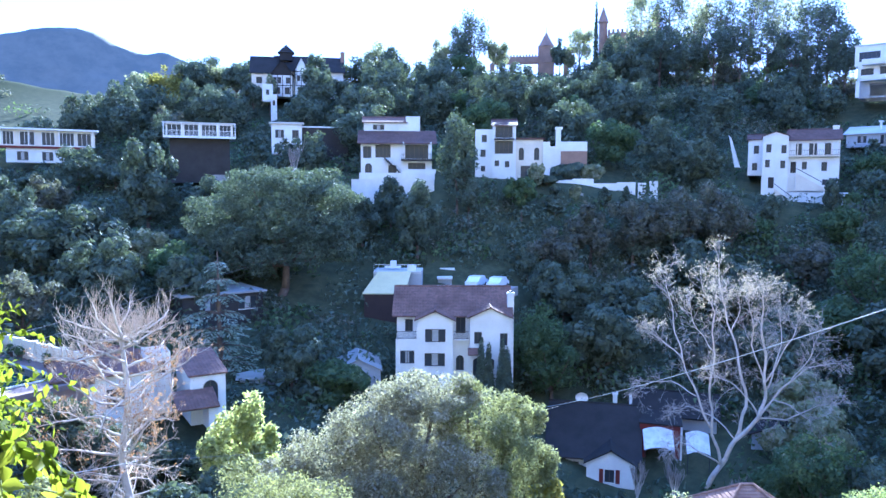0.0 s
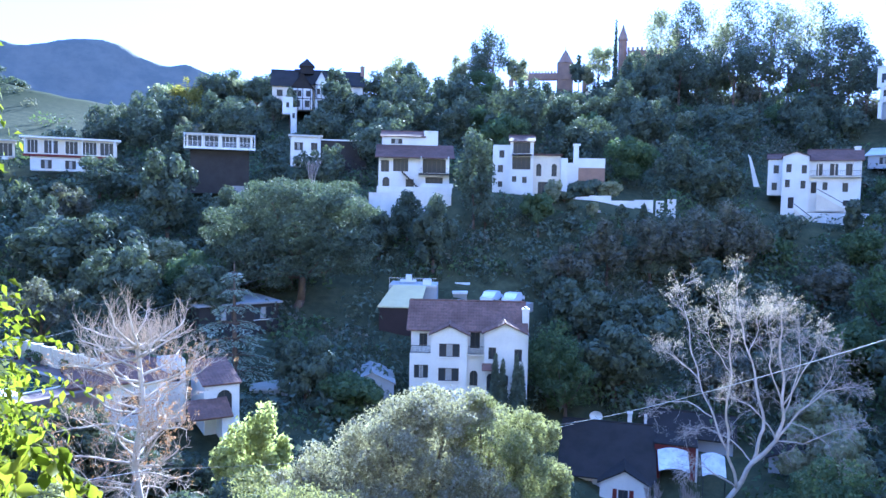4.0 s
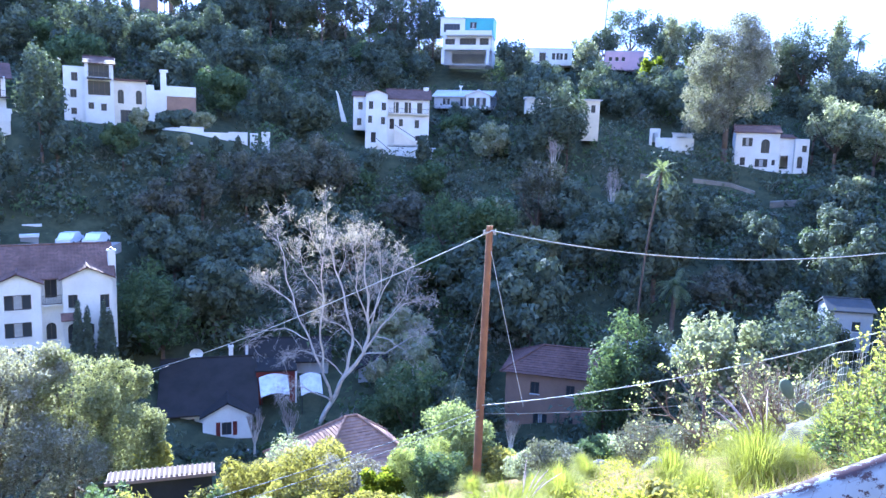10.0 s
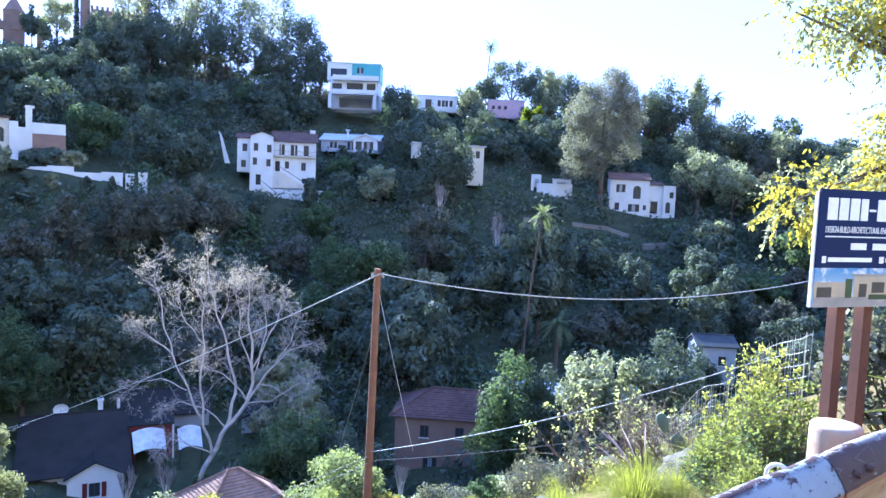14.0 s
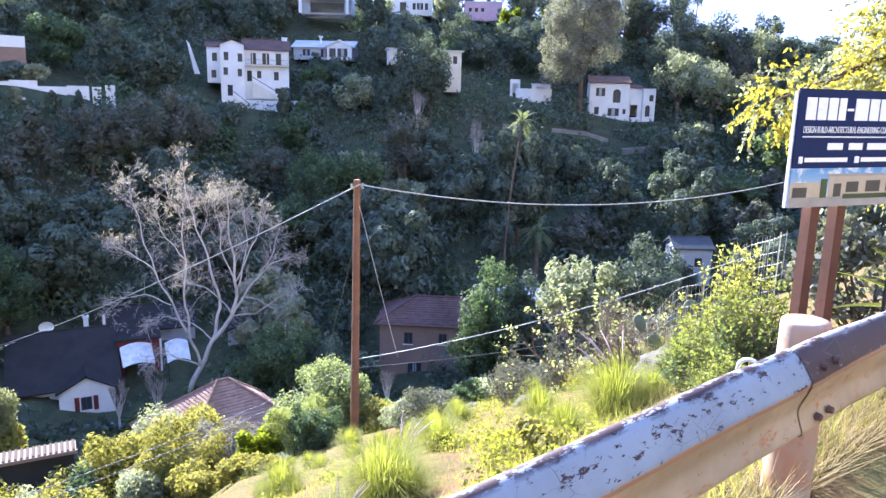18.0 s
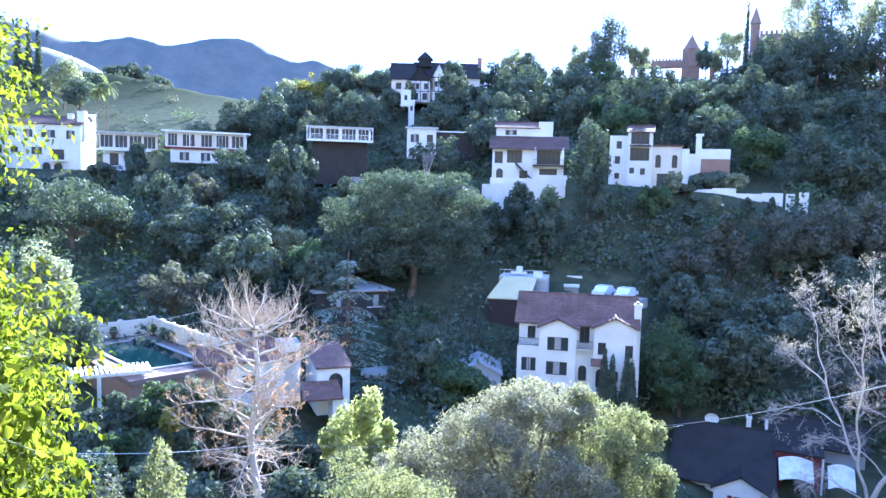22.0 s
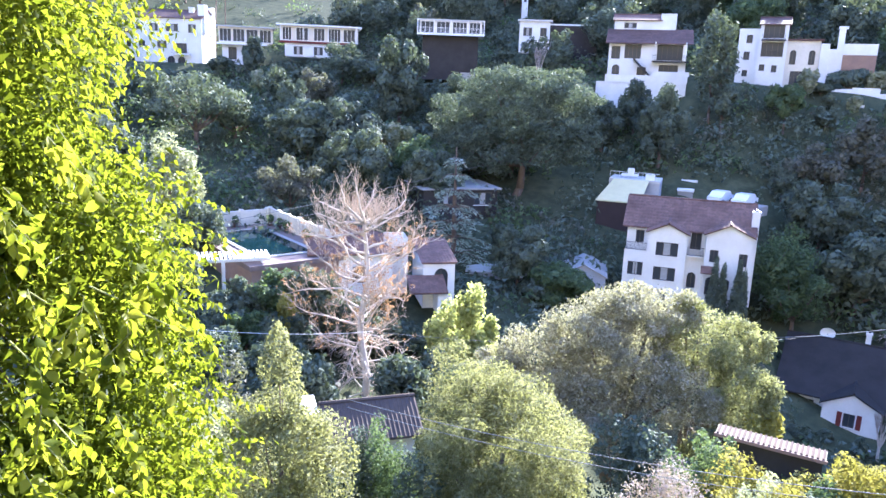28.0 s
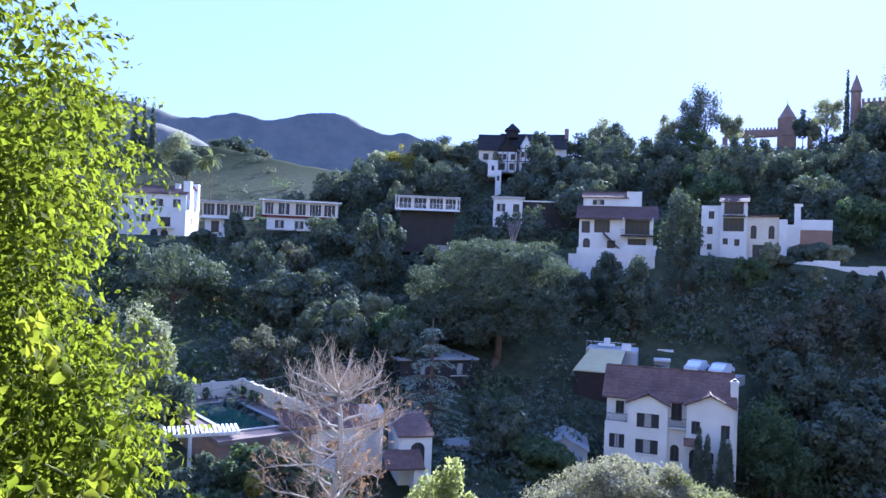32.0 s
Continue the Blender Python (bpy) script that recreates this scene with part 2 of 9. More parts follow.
def build_ground():
    radii = np.concatenate([np.linspace(0.4, 12, 40), np.linspace(12.5, 120, 150), np.linspace(122, 420, 120), np.geomspace(430, 1180, 20), np.linspace(1200, 1540, 18), np.geomspace(1580, 2250, 10), np.linspace(2270, 2640, 24), np.geomspace(2700, 4600, 10)])
    azs = np.radians(np.concatenate([np.linspace(-180, -61, 48), np.linspace(-60, 80, 401), np.linspace(82, 177.5, 40)]))
    rr, aa = np.meshgrid(radii, azs, indexing="ij")
    x, y = rr * np.sin(aa), rr * np.cos(aa)
    z = ground_z(x, y)
    # unseen hill behind the eye, raised as a sunlit reflector for the far slope
    back = np.clip((-y - 6) / 8, 0, 1)
    z = np.where(y < 1.35, -1.62, z) + np.where(y < -6, 1, 0) * back * np.minimum((-y - 6) * 0.66, 95)
    rough = np.array([noise.noise((a * 0.35, b * 0.35, 0)) for a, b in zip(x[:190].ravel(), y[:190].ravel())]).reshape(x[:190].shape)
    z[:190] += np.where(y[:190] > 2.2, rough * np.clip((y[:190] - 2.2) / 3, 0, 1) * 0.3, 0)
    high = rr > 900
    crag = np.array([noise.fractal((a * 0.003, b * 0.003, 5), 0.8, 2.1, 5) for a, b in zip(x[high], y[high])])
    z[high] += crag * 24
    n_r, n_a = rr.shape
    verts = np.stack([x.ravel(), y.ravel(), z.ravel()], 1).tolist()
    faces = []
    for i in range(n_r - 1):
        b = i * n_a
        for j in range(n_a):
            k = (j + 1) % n_a
            faces.append((b + j, b + n_a + j, b + n_a + k, b + k))
    verts.append((0, 0, -1.62))
    faces += [(len(verts) - 1, j, (j + 1) % n_a) for j in range(n_a)]
    m, n, l, p = nodes_of("hillside_soil")
    tc = n.new("ShaderNodeTexCoord")
    sep = n.new("ShaderNodeSeparateXYZ")
    l.new(tc.outputs["Object"], sep.inputs[0])
    big, small, mid = noise_of(n, l, 0.05, 5), noise_of(n, l, 3.0, 8, 0.75), noise_of(n, l, 0.6, 6, 0.7)
    soil = mix_color(n, l, ramp(n, l, mid, 0.46, 0.66), (0.15, 0.088, 0.044), (0.075, 0.082, 0.026))
    soil = mix_color(n, l, ramp(n, l, small, 0.47, 0.60), soil, (0.085, 0.075, 0.03))
    scrub = mix_color(n, l, ramp(n, l, mid, 0.4, 0.65), (0.05, 0.058, 0.034), (0.085, 0.09, 0.05))
    near = ramp(n, l, sep.outputs[1], 20, 28)
    side = ramp(n, l, sep.outputs[0], 4.0, -1.0)
    both = n.new("ShaderNodeMath")
    both.operation = "MAXIMUM"
    l.new(near, both.inputs[0])
    l.new(side, both.inputs[1])
    c = mix_color(n, l, both.outputs[0], soil, scrub)
    # meadow green, darkened so the hill's shade sits in the colour
    meadow = mix_color(n, l, ramp(n, l, big, 0.4, 0.6), (0.015, 0.024, 0.010), (0.024, 0.034, 0.013))
    dist = n.new("ShaderNodeVectorMath")
    dist.operation = "LENGTH"
    l.new(tc.outputs["Object"], dist.inputs[0])
    c = mix_color(n, l, ramp(n, l, dist.outputs["Value"], 215, 240), c, meadow)
    # far brush, lightened so distance haze sits in its colour
    brush = mix_color(n, l, ramp(n, l, noise_of(n, l, 0.012, 6, 0.7), 0.42, 0.6), (0.15, 0.15, 0.13), (0.19, 0.18, 0.15))
    c = mix_color(n, l, ramp(n, l, dist.outputs["Value"], 500, 900), c, brush)
    # pale grass tone of that unseen hill, chosen to bounce sun onto facades
    dry = mix_color(n, l, ramp(n, l, big, 0.4, 0.6), (0.34, 0.29, 0.19), (0.24, 0.21, 0.13))
    c = mix_color(n, l, ramp(n, l, sep.outputs[1], -3, -7), c, dry)
    l.new(c, p.inputs["Base Color"])
    p.inputs["Roughness"].default_value = 0.95
    p.inputs["Specular IOR Level"].default_value = 0.05
    bumped(n, l, p, small, 0.6, 0.08)
    ob = new("ground", mesh_from("ground", verts, faces, m))
    ob.data.shade_smooth()
    return tagged(ob, "steep canyon ground of dry soil, grass and scrub", "ground", kind="structure")


ground = build_ground()

# ---- mesh helpers ----
class Geo:
    """Collects vertices and faces for one part."""

    def __init__(self):
        self.v, self.f = [], []

    def poly(self, pts):
        b = len(self.v)
        self.v += [tuple(p) for p in pts]
        self.f.append(tuple(range(b, b + len(pts))))

    def box(self, x0, x1, y0, y1, z0, z1):
        b = len(self.v)
        self.v += [(x, y, z) for z in (z0, z1) for x, y in ((x0, y0), (x1, y0), (x1, y1), (x0, y1))]
        self.f += [tuple(b + i for i in q) for q in ((3, 2, 1, 0), (4, 5, 6, 7), (0, 1, 5, 4), (1, 2, 6, 5), (2, 3, 7, 6), (3, 0, 4, 7))]

    def tube(self, p, q, r0, r1, n=6, cap=True):
        p, q = Vector(p), Vector(q)
        d = (q - p).normalized()
        a = d.orthogonal().normalized()
        c = d.cross(a)
        b = len(self.v)
        for o, r in ((p, r0), (q, r1)):
            for i in range(n):
                t = 2 * math.pi * i / n
                self.v.append(tuple(o + (a * math.cos(t) + c * math.sin(t)) * r))
        for i in range(n):
            j = (i + 1) % n
            self.f.append((b + i, b + j, b + n + j, b + n + i))
        if cap:
            self.f += [tuple(b + i for i in reversed(range(n))), tuple(b + n + i for i in range(n))]

    def pipe(self, pts, radii, n=6):
        """One continuous bent tube through the points."""
        pts = [Vector(p) for p in pts]
        b0 = len(self.v)
        for i, (p, r) in enumerate(zip(pts, radii)):
            d = (pts[min(i + 1, len(pts) - 1)] - pts[max(i - 1, 0)]).normalized()
            a = d.cross(Vector((0.31, 0.95, 0.05))).normalized()
            c = d.cross(a)
            self.v += [tuple(p + (a * math.cos(2 * math.pi * k / n) + c * math.sin(2 * math.pi * k / n)) * r) for k in range(n)]
        for i in range(len(pts) - 1):
            b = b0 + i * n
            for k in range(n):
                j = (k + 1) % n
                self.f.append((b + k, b + j, b + n + j, b + n + k))
        self.f += [tuple(b0 + k for k in reversed(range(n))), tuple(len(self.v) - n + k for k in range(n))]

    def slab(self, quad, th):
        """A plate: four corners, thickened downwards."""
        b = len(self.v)
        self.v += [tuple(p) for p in quad] + [(p[0], p[1], p[2] - th) for p in quad]
        self.f += [tuple(b + i for i in q) for q in ((0, 1, 2, 3), (7, 6, 5, 4), (0, 4, 5, 1), (1, 5, 6, 2), (2, 6, 7, 3), (3, 7, 4, 0))]

    def rib(self, p, q, w, h):
        """A raised tile row from p (eave) up to q."""
        p, q = Vector(p), Vector(q)
        if (q - p).length < 0.2:
            return
        side = (q - p).cross(Vector((0, 0, 1))).normalized() * w / 2
        up = side.cross(q - p).normalized() * h
        if up.z < 0:
            up = -up
        b = len(self.v)
        self.v += [tuple(a) for a in (p - side, p + up, p + side, q - side, q + up, q + side)]
        self.f += [(b, b + 1, b + 4, b + 3), (b + 1, b + 2, b + 5, b + 4), (b, b + 2, b + 1), (b + 3, b + 4, b + 5)]

    def mesh(self, name, mat, smooth=False):
        me = mesh_from(name, self.v, self.f, mat)
        if smooth:
            me.shade_smooth()
        return me


def part(name, g, mat, parent, label="", smooth=False):
    me = g.mesh(name, mat, smooth) if isinstance(g, Geo) else g
    ob = new(name, me)
    ob.parent = parent
    if label:
        ob["label"] = label
    return ob


def thing(name, m, label, category, group="", kind=""):
    ob = new(name)
    ob.matrix_world = m
    ob.empty_display_size = 0.3
    return tagged(ob, label, category, group, kind)


def thing_at(name, az, r, z, label, category, yaw=0.0, group="", kind=""):
    p = at(az, r, z)
    return thing(name, pose(p.x, p.y, p.z, 0, 0, -az + yaw), label, category, group, kind)


# ---- houses ----
WINDOWS = {}


def window_meshes(w, h, bars, frame_mat):
    key = (round(w, 2), round(h, 2), bars, frame_mat.name)
    if key not in WINDOWS:
        g, t = Geo(), 0.07
        g.box(-w / 2, w / 2, -0.05, 0.03, 0, t), g.box(-w / 2, w / 2, -0.05, 0.03, h - t, h)
        g.box(-w / 2, -w / 2 + t, -0.05, 0.03, t, h - t), g.box(w / 2 - t, w / 2, -0.05, 0.03, t, h - t)
        for i in range(1, bars + 1):
            x = -w / 2 + w * i / (bars + 1)
            g.box(x - 0.03, x + 0.03, -0.04, 0.02, t, h - t)
        p = Geo()
        p.box(-w / 2 + 0.02, w / 2 - 0.02, -0.005, 0.005, 0.02, h - 0.02)
        b = Geo()
        b.box(-w / 6 + 0.04, w / 6 - 0.04, -0.012, -0.006, 0.09, h - 0.09)
        WINDOWS[key] = g.mesh("window_frame", frame_mat), p.mesh("pane", GLASS), b.mesh("blind", BLIND)
    return WINDOWS[key]


def place_window(parent, side, u, z, w, h, plane, bars=1, frame_mat=None, sill=True):
    rot = {"f": 0, "r": 90, "l": -90, "b": 180}[side]
    win = new("window")
    win.parent = parent
    x, y = {"f": (u, plane + 0.14), "b": (-u, plane - 0.14), "r": (plane - 0.14, u), "l": (plane + 0.14, -u)}[side]
    win.matrix_local = pose(x, y, z, 0, 0, rot)
    fm, pm, bm = window_meshes(w, h, bars, frame_mat or WOODFRAME)
    part("window_frame", fm, None, win)
    part("pane", pm, None, win)
    if 1.5 <= w < 2.7 and h < 1.9:
        part("blind", bm, None, win, "pale blind behind the middle pane")
    if sill and h < 1.9:
        g = Geo()
        g.box(-w / 2 - 0.08, w / 2 + 0.08, -0.22, -0.135, -0.09, 0)
        part("window_sill", g, STUCCO, win)


def wall_side(g, side, u0, u1, z0, z1, plane, openings, th=0.25, gable=0.0):
    """One wall with its openings cut through: outer face, inner face and reveals."""
    def pt(u, d, z):
        return {"f": (u, plane + d, z), "b": (-u, plane - d, z), "r": (plane - d, u, z), "l": (plane + d, -u, z)}[side]
    holes = [(u - w / 2, u + w / 2, z, z + h) for u, z, w, h in openings]
    us = sorted({u0, u1, *[a for h in holes for a in h[:2]]})
    zs = sorted({z0, z1, *[a for h in holes for a in h[2:]]})
    for a, b in zip(us, us[1:]):
        for c, d in zip(zs, zs[1:]):
            mu, mz = (a + b) / 2, (c + d) / 2
            if any(h[0] < mu < h[1] and h[2] < mz < h[3] for h in holes) or mu < u0 or mu > u1:
                continue
            g.poly([pt(a, 0, c), pt(b, 0, c), pt(b, 0, d), pt(a, 0, d)])
            g.poly([pt(a, th, d), pt(b, th, d), pt(b, th, c), pt(a, th, c)])
    for a, b, c, d in holes:
        g.poly([pt(a, 0, c), pt(a, 0, d), pt(a, th, d), pt(a, th, c)])
        g.poly([pt(b, 0, d), pt(b, 0, c), pt(b, th, c), pt(b, th, d)])
        g.poly([pt(a, 0, d), pt(b, 0, d), pt(b, th, d), pt(a, th, d)])
        g.poly([pt(b, 0, c), pt(a, 0, c), pt(a, th, c), pt(b, th, c)])
    if gable:
        g.poly([pt(u0, 0, z1), pt(u1, 0, z1), pt((u0 + u1) / 2, 0, z1 + gable)])
        g.poly([pt(u0, th, z1), pt((u0 + u1) / 2, th, z1 + gable), pt(u1, th, z1)])


def arch_fill(g, u, z, w, h, plane):
    """The two spandrels that round the head of a front opening."""
    r = w / 2
    for s in (-1, 1):
        pts = [(u + s * r * math.cos(t), z + h - r + r * math.sin(t)) for t in np.linspace(0, math.pi / 2, 7)]
        for d, flip in ((0.0, s > 0), (0.2, s < 0)):
            for a, b in zip(pts, pts[1:]):
                q = [(a[0], plane + d, a[1]), (b[0], plane + d, b[1]), (u + s * r, plane + d, z + h)]
                g.poly(q if flip else q[::-1])
        for a, b in zip(pts, pts[1:]):
            g.poly([(a[0], plane, a[1]), (b[0], plane, b[1]), (b[0], plane + 0.2, b[1]), (a[0], plane + 0.2, a[1])])


class TileRows:
    """Rows of roof tiles, each a part of its own under the roof."""

    def __init__(self):
        self.rows = []

    def rib(self, p, q, w, h):
        if math.dist(p, q) > 0.25:
            self.rows.append((p, q, w, h))

    def build(self, roof, mat):
        for p, q, w, h in self.rows:
            g = Geo()
            g.rib(p, q, w, h)
            part("roof_tile", g, mat, roof)


def roof_part(parent, kind, x0, x1, y0, y1, z, rise, over, mat, ribs=0.0, th=0.14, trim=None):
    g, rows = Geo(), TileRows()
    if ribs > 0.33:
        ribs = 0
    X0, X1, Y0, Y1 = x0 - over, x1 + over, y0 - over, y1 + over
    if kind == "flat":
        g.box(X0, X1, Y0, Y1, z, z + rise)
    elif kind == "parapet":
        g.box(x0 + 0.2, x1 - 0.2, y0 + 0.2, y1 - 0.2, z - 0.35, z - 0.25)
    elif kind == "shed":
        g.slab([(X0, Y0, z), (X1, Y0, z), (X1, Y1, z + rise), (X0, Y1, z + rise)], th)
        if ribs:
            for i in range(int((X1 - X0) / ribs) + 1):
                rows.rib((X0 + i * ribs, Y0, z), (X0 + i * ribs, Y1, z + rise), ribs * 0.6, 0.028)
    elif kind == "gx":
        ym, k = (y0 + y1) / 2, rise * (over / ((y1 - y0) / 2))
        for Y, s in ((Y0, 1), (Y1, -1)):
            q = [(X0, Y, z - k), (X1, Y, z - k), (X1, ym, z + rise), (X0, ym, z + rise)]
            g.slab(q if s > 0 else q[::-1], -th)
            if ribs:
                for i in range(int((X1 - X0) / ribs) + 1):
                    rows.rib((X0 + i * ribs, Y, z - k + th), (X0 + i * ribs, ym, z + rise + th), ribs * 0.6, 0.028)
        g.tube((X0, ym, z + rise + th), (X1, ym, z + rise + th), 0.13, 0.13, 6)
    elif kind == "gy":
        xm, k = (x0 + x1) / 2, rise * (over / ((x1 - x0) / 2))
        for X, s in ((X0, -1), (X1, 1)):
            q = [(X, Y0, z - k), (X, Y1, z - k), (xm, Y1, z + rise), (xm, Y0, z + rise)]
            g.slab(q if s > 0 else q[::-1], -th)
            if ribs:
                for i in range(int((Y1 - Y0) / ribs) + 1):
                    rows.rib((X, Y0 + i * ribs, z - k + th), (xm, Y0 + i * ribs, z + rise + th), ribs * 0.6, 0.028)
        g.tube((xm, Y0, z + rise + th), (xm, Y1, z + rise + th), 0.12, 0.12, 6)
    elif kind == "hip":
        run = min(Y1 - Y0, X1 - X0) / 2
        ym, xm = (Y0 + Y1) / 2, (X0 + X1) / 2
        wide = X1 - X0 >= Y1 - Y0
        a, b = ((X0 + run, ym), (X1 - run, ym)) if wide else ((xm, Y0 + run), (xm, Y1 - run))
        A, B = (*a, z + rise), (*b, z + rise)
        c = [(X0, Y0, z), (X1, Y0, z), (X1, Y1, z), (X0, Y1, z)]
        if wide:
            g.poly([c[0], c[1], B, A]), g.poly([c[1], c[2], B]), g.poly([c[2], c[3], A, B]), g.poly([c[3], c[0], A])
        else:
            g.poly([c[0], c[1], A]), g.poly([c[1], c[2], B, A]), g.poly([c[2], c[3], B]), g.poly([c[3], c[0], A, B])
        g.poly([(p[0], p[1], z - 0.12) for p in reversed(c)])
        for i in range(4):
            p, q = c[i], c[(i + 1) % 4]
            g.poly([(p[0], p[1], z - 0.12), (q[0], q[1], z - 0.12), q, p])
            if ribs:
                L = math.dist(p, q)
                n = Vector((-(q[1] - p[1]), q[0] - p[0], 0)) / L
                for j in range(1, int(L / ribs)):
                    s = min(1.0, j * ribs / run, (L - j * ribs) / run)
                    e = Vector(p) + (Vector(q) - Vector(p)) * (j * ribs / L)
                    rows.rib(e, e + n * run * s + Vector((0, 0, rise * s)), ribs * 0.6, 0.028)
        for p, q in ((c[0], A), (c[1], A if not wide else B), (c[2], B), (c[3], B if not wide else A), (A, B)):
            g.tube(p, q, 0.11, 0.11, 6)
    roof = part("roof", g, mat, parent)
    rows.build(roof, mat)
    return roof


def volume(parent, x0, x1, y0, y1, z0, z1, mat, front=(), left=(), right=(), roof=None, gable="", frame_mat=None, bars=1, name="wall"):
    """A block of a house: four walls with openings, windows in them, and its roof.
    An opening is (u, z, w, h, kind): kind w window, a arched window, d door, o open."""
    g = Geo()
    rise = roof[1] if roof and roof[0] in ("gx", "gy") else 0
    fr = rise if roof and roof[0] == "gy" else 0
    sd = rise if roof and roof[0] == "gx" else 0
    top = z1 + (0.0 if not roof or roof[0] != "parapet" else 0.25)
    wall_side(g, "f", x0, x1, z0, top, y0, [o[:4] for o in front], gable=fr)
    wall_side(g, "b", -x1, -x0, z0, top, y1, [], gable=fr)
    wall_side(g, "r", y0, y1, z0, top, x1, [o[:4] for o in right], gable=sd)
    wall_side(g, "l", -y1, -y0, z0, top, x0, [(-o[0], *o[1:4]) for o in left], gable=sd)
    for u, z, w, h, k in front:
        if k == "a":
            arch_fill(g, u, z, w, h, y0)
    part(name, g, mat, parent)
    for side, plane, ops in (("f", y0, front), ("l", x0, left), ("r", x1, right)):
        for u, z, w, h, k in ops:
            if side == "l":
                u = -u
            if k in "wa":
                place_window(parent, side, u, z, w, h, plane, max(bars, int(w / 0.85)), frame_mat)
            elif k == "d":
                d = Geo()
                d.box(-w / 2, w / 2, -0.03, 0.03, 0, h)
                for i in range(2):
                    for s in (-1, 1):
                        d.box(s * w / 4 - w * 0.17, s * w / 4 + w * 0.17, -0.045, -0.03, 0.15 + i * h / 2, h / 2 - 0.1 + i * h / 2)
                ob = part("door", d, DARKWOOD, parent)
                ob.matrix_local = pose(u, plane + 0.12, z) if side == "f" else pose(plane - 0.12, u, z, 0, 0, 90)
    if roof:
        kind, rz, over, rmat, ribs = roof
        roof_part(parent, kind, x0, x1, y0, y1, z1, rz, over, rmat, ribs)


def rail_fence(parent, x0, x1, y, z, h=1.0, step=0.14, mat=None, name="railing"):
    g = Geo()
    g.box(x0, x1, y - 0.03, y + 0.03, z + h - 0.05, z + h), g.box(x0, x1, y - 0.02, y + 0.02, z + 0.06, z + 0.1)
    for i in range(int((x1 - x0) / step) + 1):
        g.box(x0 + i * step - 0.012, x0 + i * step + 0.012, y - 0.012, y + 0.012, z, z + h - 0.05)
    part(name, g, mat or DARKFRAME, parent)


def slab_part(parent, name, x0, x1, y0, y1, z0, z1, mat, label=""):
    g = Geo()
    g.box(x0, x1, y0, y1, z0, z1)
    return part(name, g, mat, parent, label)


def chimney(parent, x, y, z0, z1, w=0.7, d=0.7, mat=None, cap=None):
    g = Geo()
    g.box(x - w / 2, x + w / 2, y - d / 2, y + d / 2, z0, z1)
    g.box(x - w / 2 - 0.07, x + w / 2 + 0.07, y - d / 2 - 0.07, y + d / 2 + 0.07, z1 - 0.22, z1 - 0.08)
    ob = part("chimney", g, mat or STUCCO, parent)
    pot = Geo()
    pot.tube((x, y, z1), (x, y, z1 + 0.18), w * 0.28, w * 0.24, 8)
    part("chimney_pot", pot, cap or DARKFRAME, ob)


# ---- trees ----
rng = np.random.default_rng(7)


def mesh_of(name, v, corners):
    """A mesh of separate faces with that many corners each, from an array of vertices."""
    count = len(v) // corners
    me = bpy.data.meshes.new(name)
    me.vertices.add(len(v))
    me.vertices.foreach_set("co", np.ascontiguousarray(v, dtype=np.float32).ravel())
    me.loops.add(len(v))
    me.loops.foreach_set("vertex_index", np.arange(len(v), dtype=np.int32))
    me.polygons.add(count)
    me.polygons.foreach_set("loop_start", np.arange(0, len(v), corners, dtype=np.int32))
    me.update(calc_edges=True)
    return me


def leaf_cloud(blobs, count, size, shell=(0.72, 1.06), droop=0.0, long=1.6, tri=False, tumble=0.75):
    """Pointed leaves spread through the outer part of several uneven clumps."""
    B = np.array(blobs, float)
    area = (B[:, 3] * B[:, 4] + B[:, 4] * B[:, 5] + B[:, 3] * B[:, 5])
    pick = rng.choice(len(B), count, p=area / area.sum())
    d = rng.normal(size=(count, 3))
    d /= np.linalg.norm(d, axis=1)[:, None]
    bump = 1 + 0.22 * np.sin(d[:, 0] * 5 + pick) * np.sin(d[:, 1] * 6 + 2 * pick) * np.cos(d[:, 2] * 5 + pick)
    rad = rng.uniform(shell[0], shell[1], count) * bump
    p = B[pick, :3] + d * B[pick, 3:6] * rad[:, None]
    nrm = d + rng.normal(size=(count, 3)) * tumble
    nrm /= np.linalg.norm(nrm, axis=1)[:, None]
    a = np.cross(nrm, rng.normal(size=(count, 3)))
    a[:, 2] -= droop * np.linalg.norm(a, axis=1)
    a /= np.linalg.norm(a, axis=1)[:, None]
    b = np.cross(nrm, a)
    b /= np.linalg.norm(b, axis=1)[:, None]
    s = (size * rng.uniform(0.6, 1.4, count))[:, None]
    if tri:
        v = np.stack([p - a * s * long / 2 - b * s / 2, p + a * s * long / 2, p - a * s * long / 2 + b * s / 2], 1)
    else:
        v = np.stack([p - a * s * long / 2, p - b * s / 2, p + a * s * long / 2, p + b * s / 2], 1)
    return mesh_of("crown", v.reshape(-1, 3), 3 if tri else 4)


def clumps(n, rx, ry, rz, zc, small=0.38, seed=0, flat=0.0, low=-0.75):
    """Clump centres inside an ellipsoid, larger at the middle, with an uneven outline."""
    r = np.random.default_rng(seed)
    out = [(0, 0, zc, rx * 0.55, ry * 0.55, rz * 0.6)]
    for i in range(int(n * 2.2)):
        d = r.normal(size=3)
        d /= np.linalg.norm(d)
        d[2] = max(d[2], low)
        k = r.uniform(0.5, 0.9)
        s = small * r.uniform(0.42, 0.95)
        out.append((d[0] * rx * k, d[1] * ry * k, zc + d[2] * rz * k, rx * s, ry * s, rz * s * (1 - flat)))
    return out


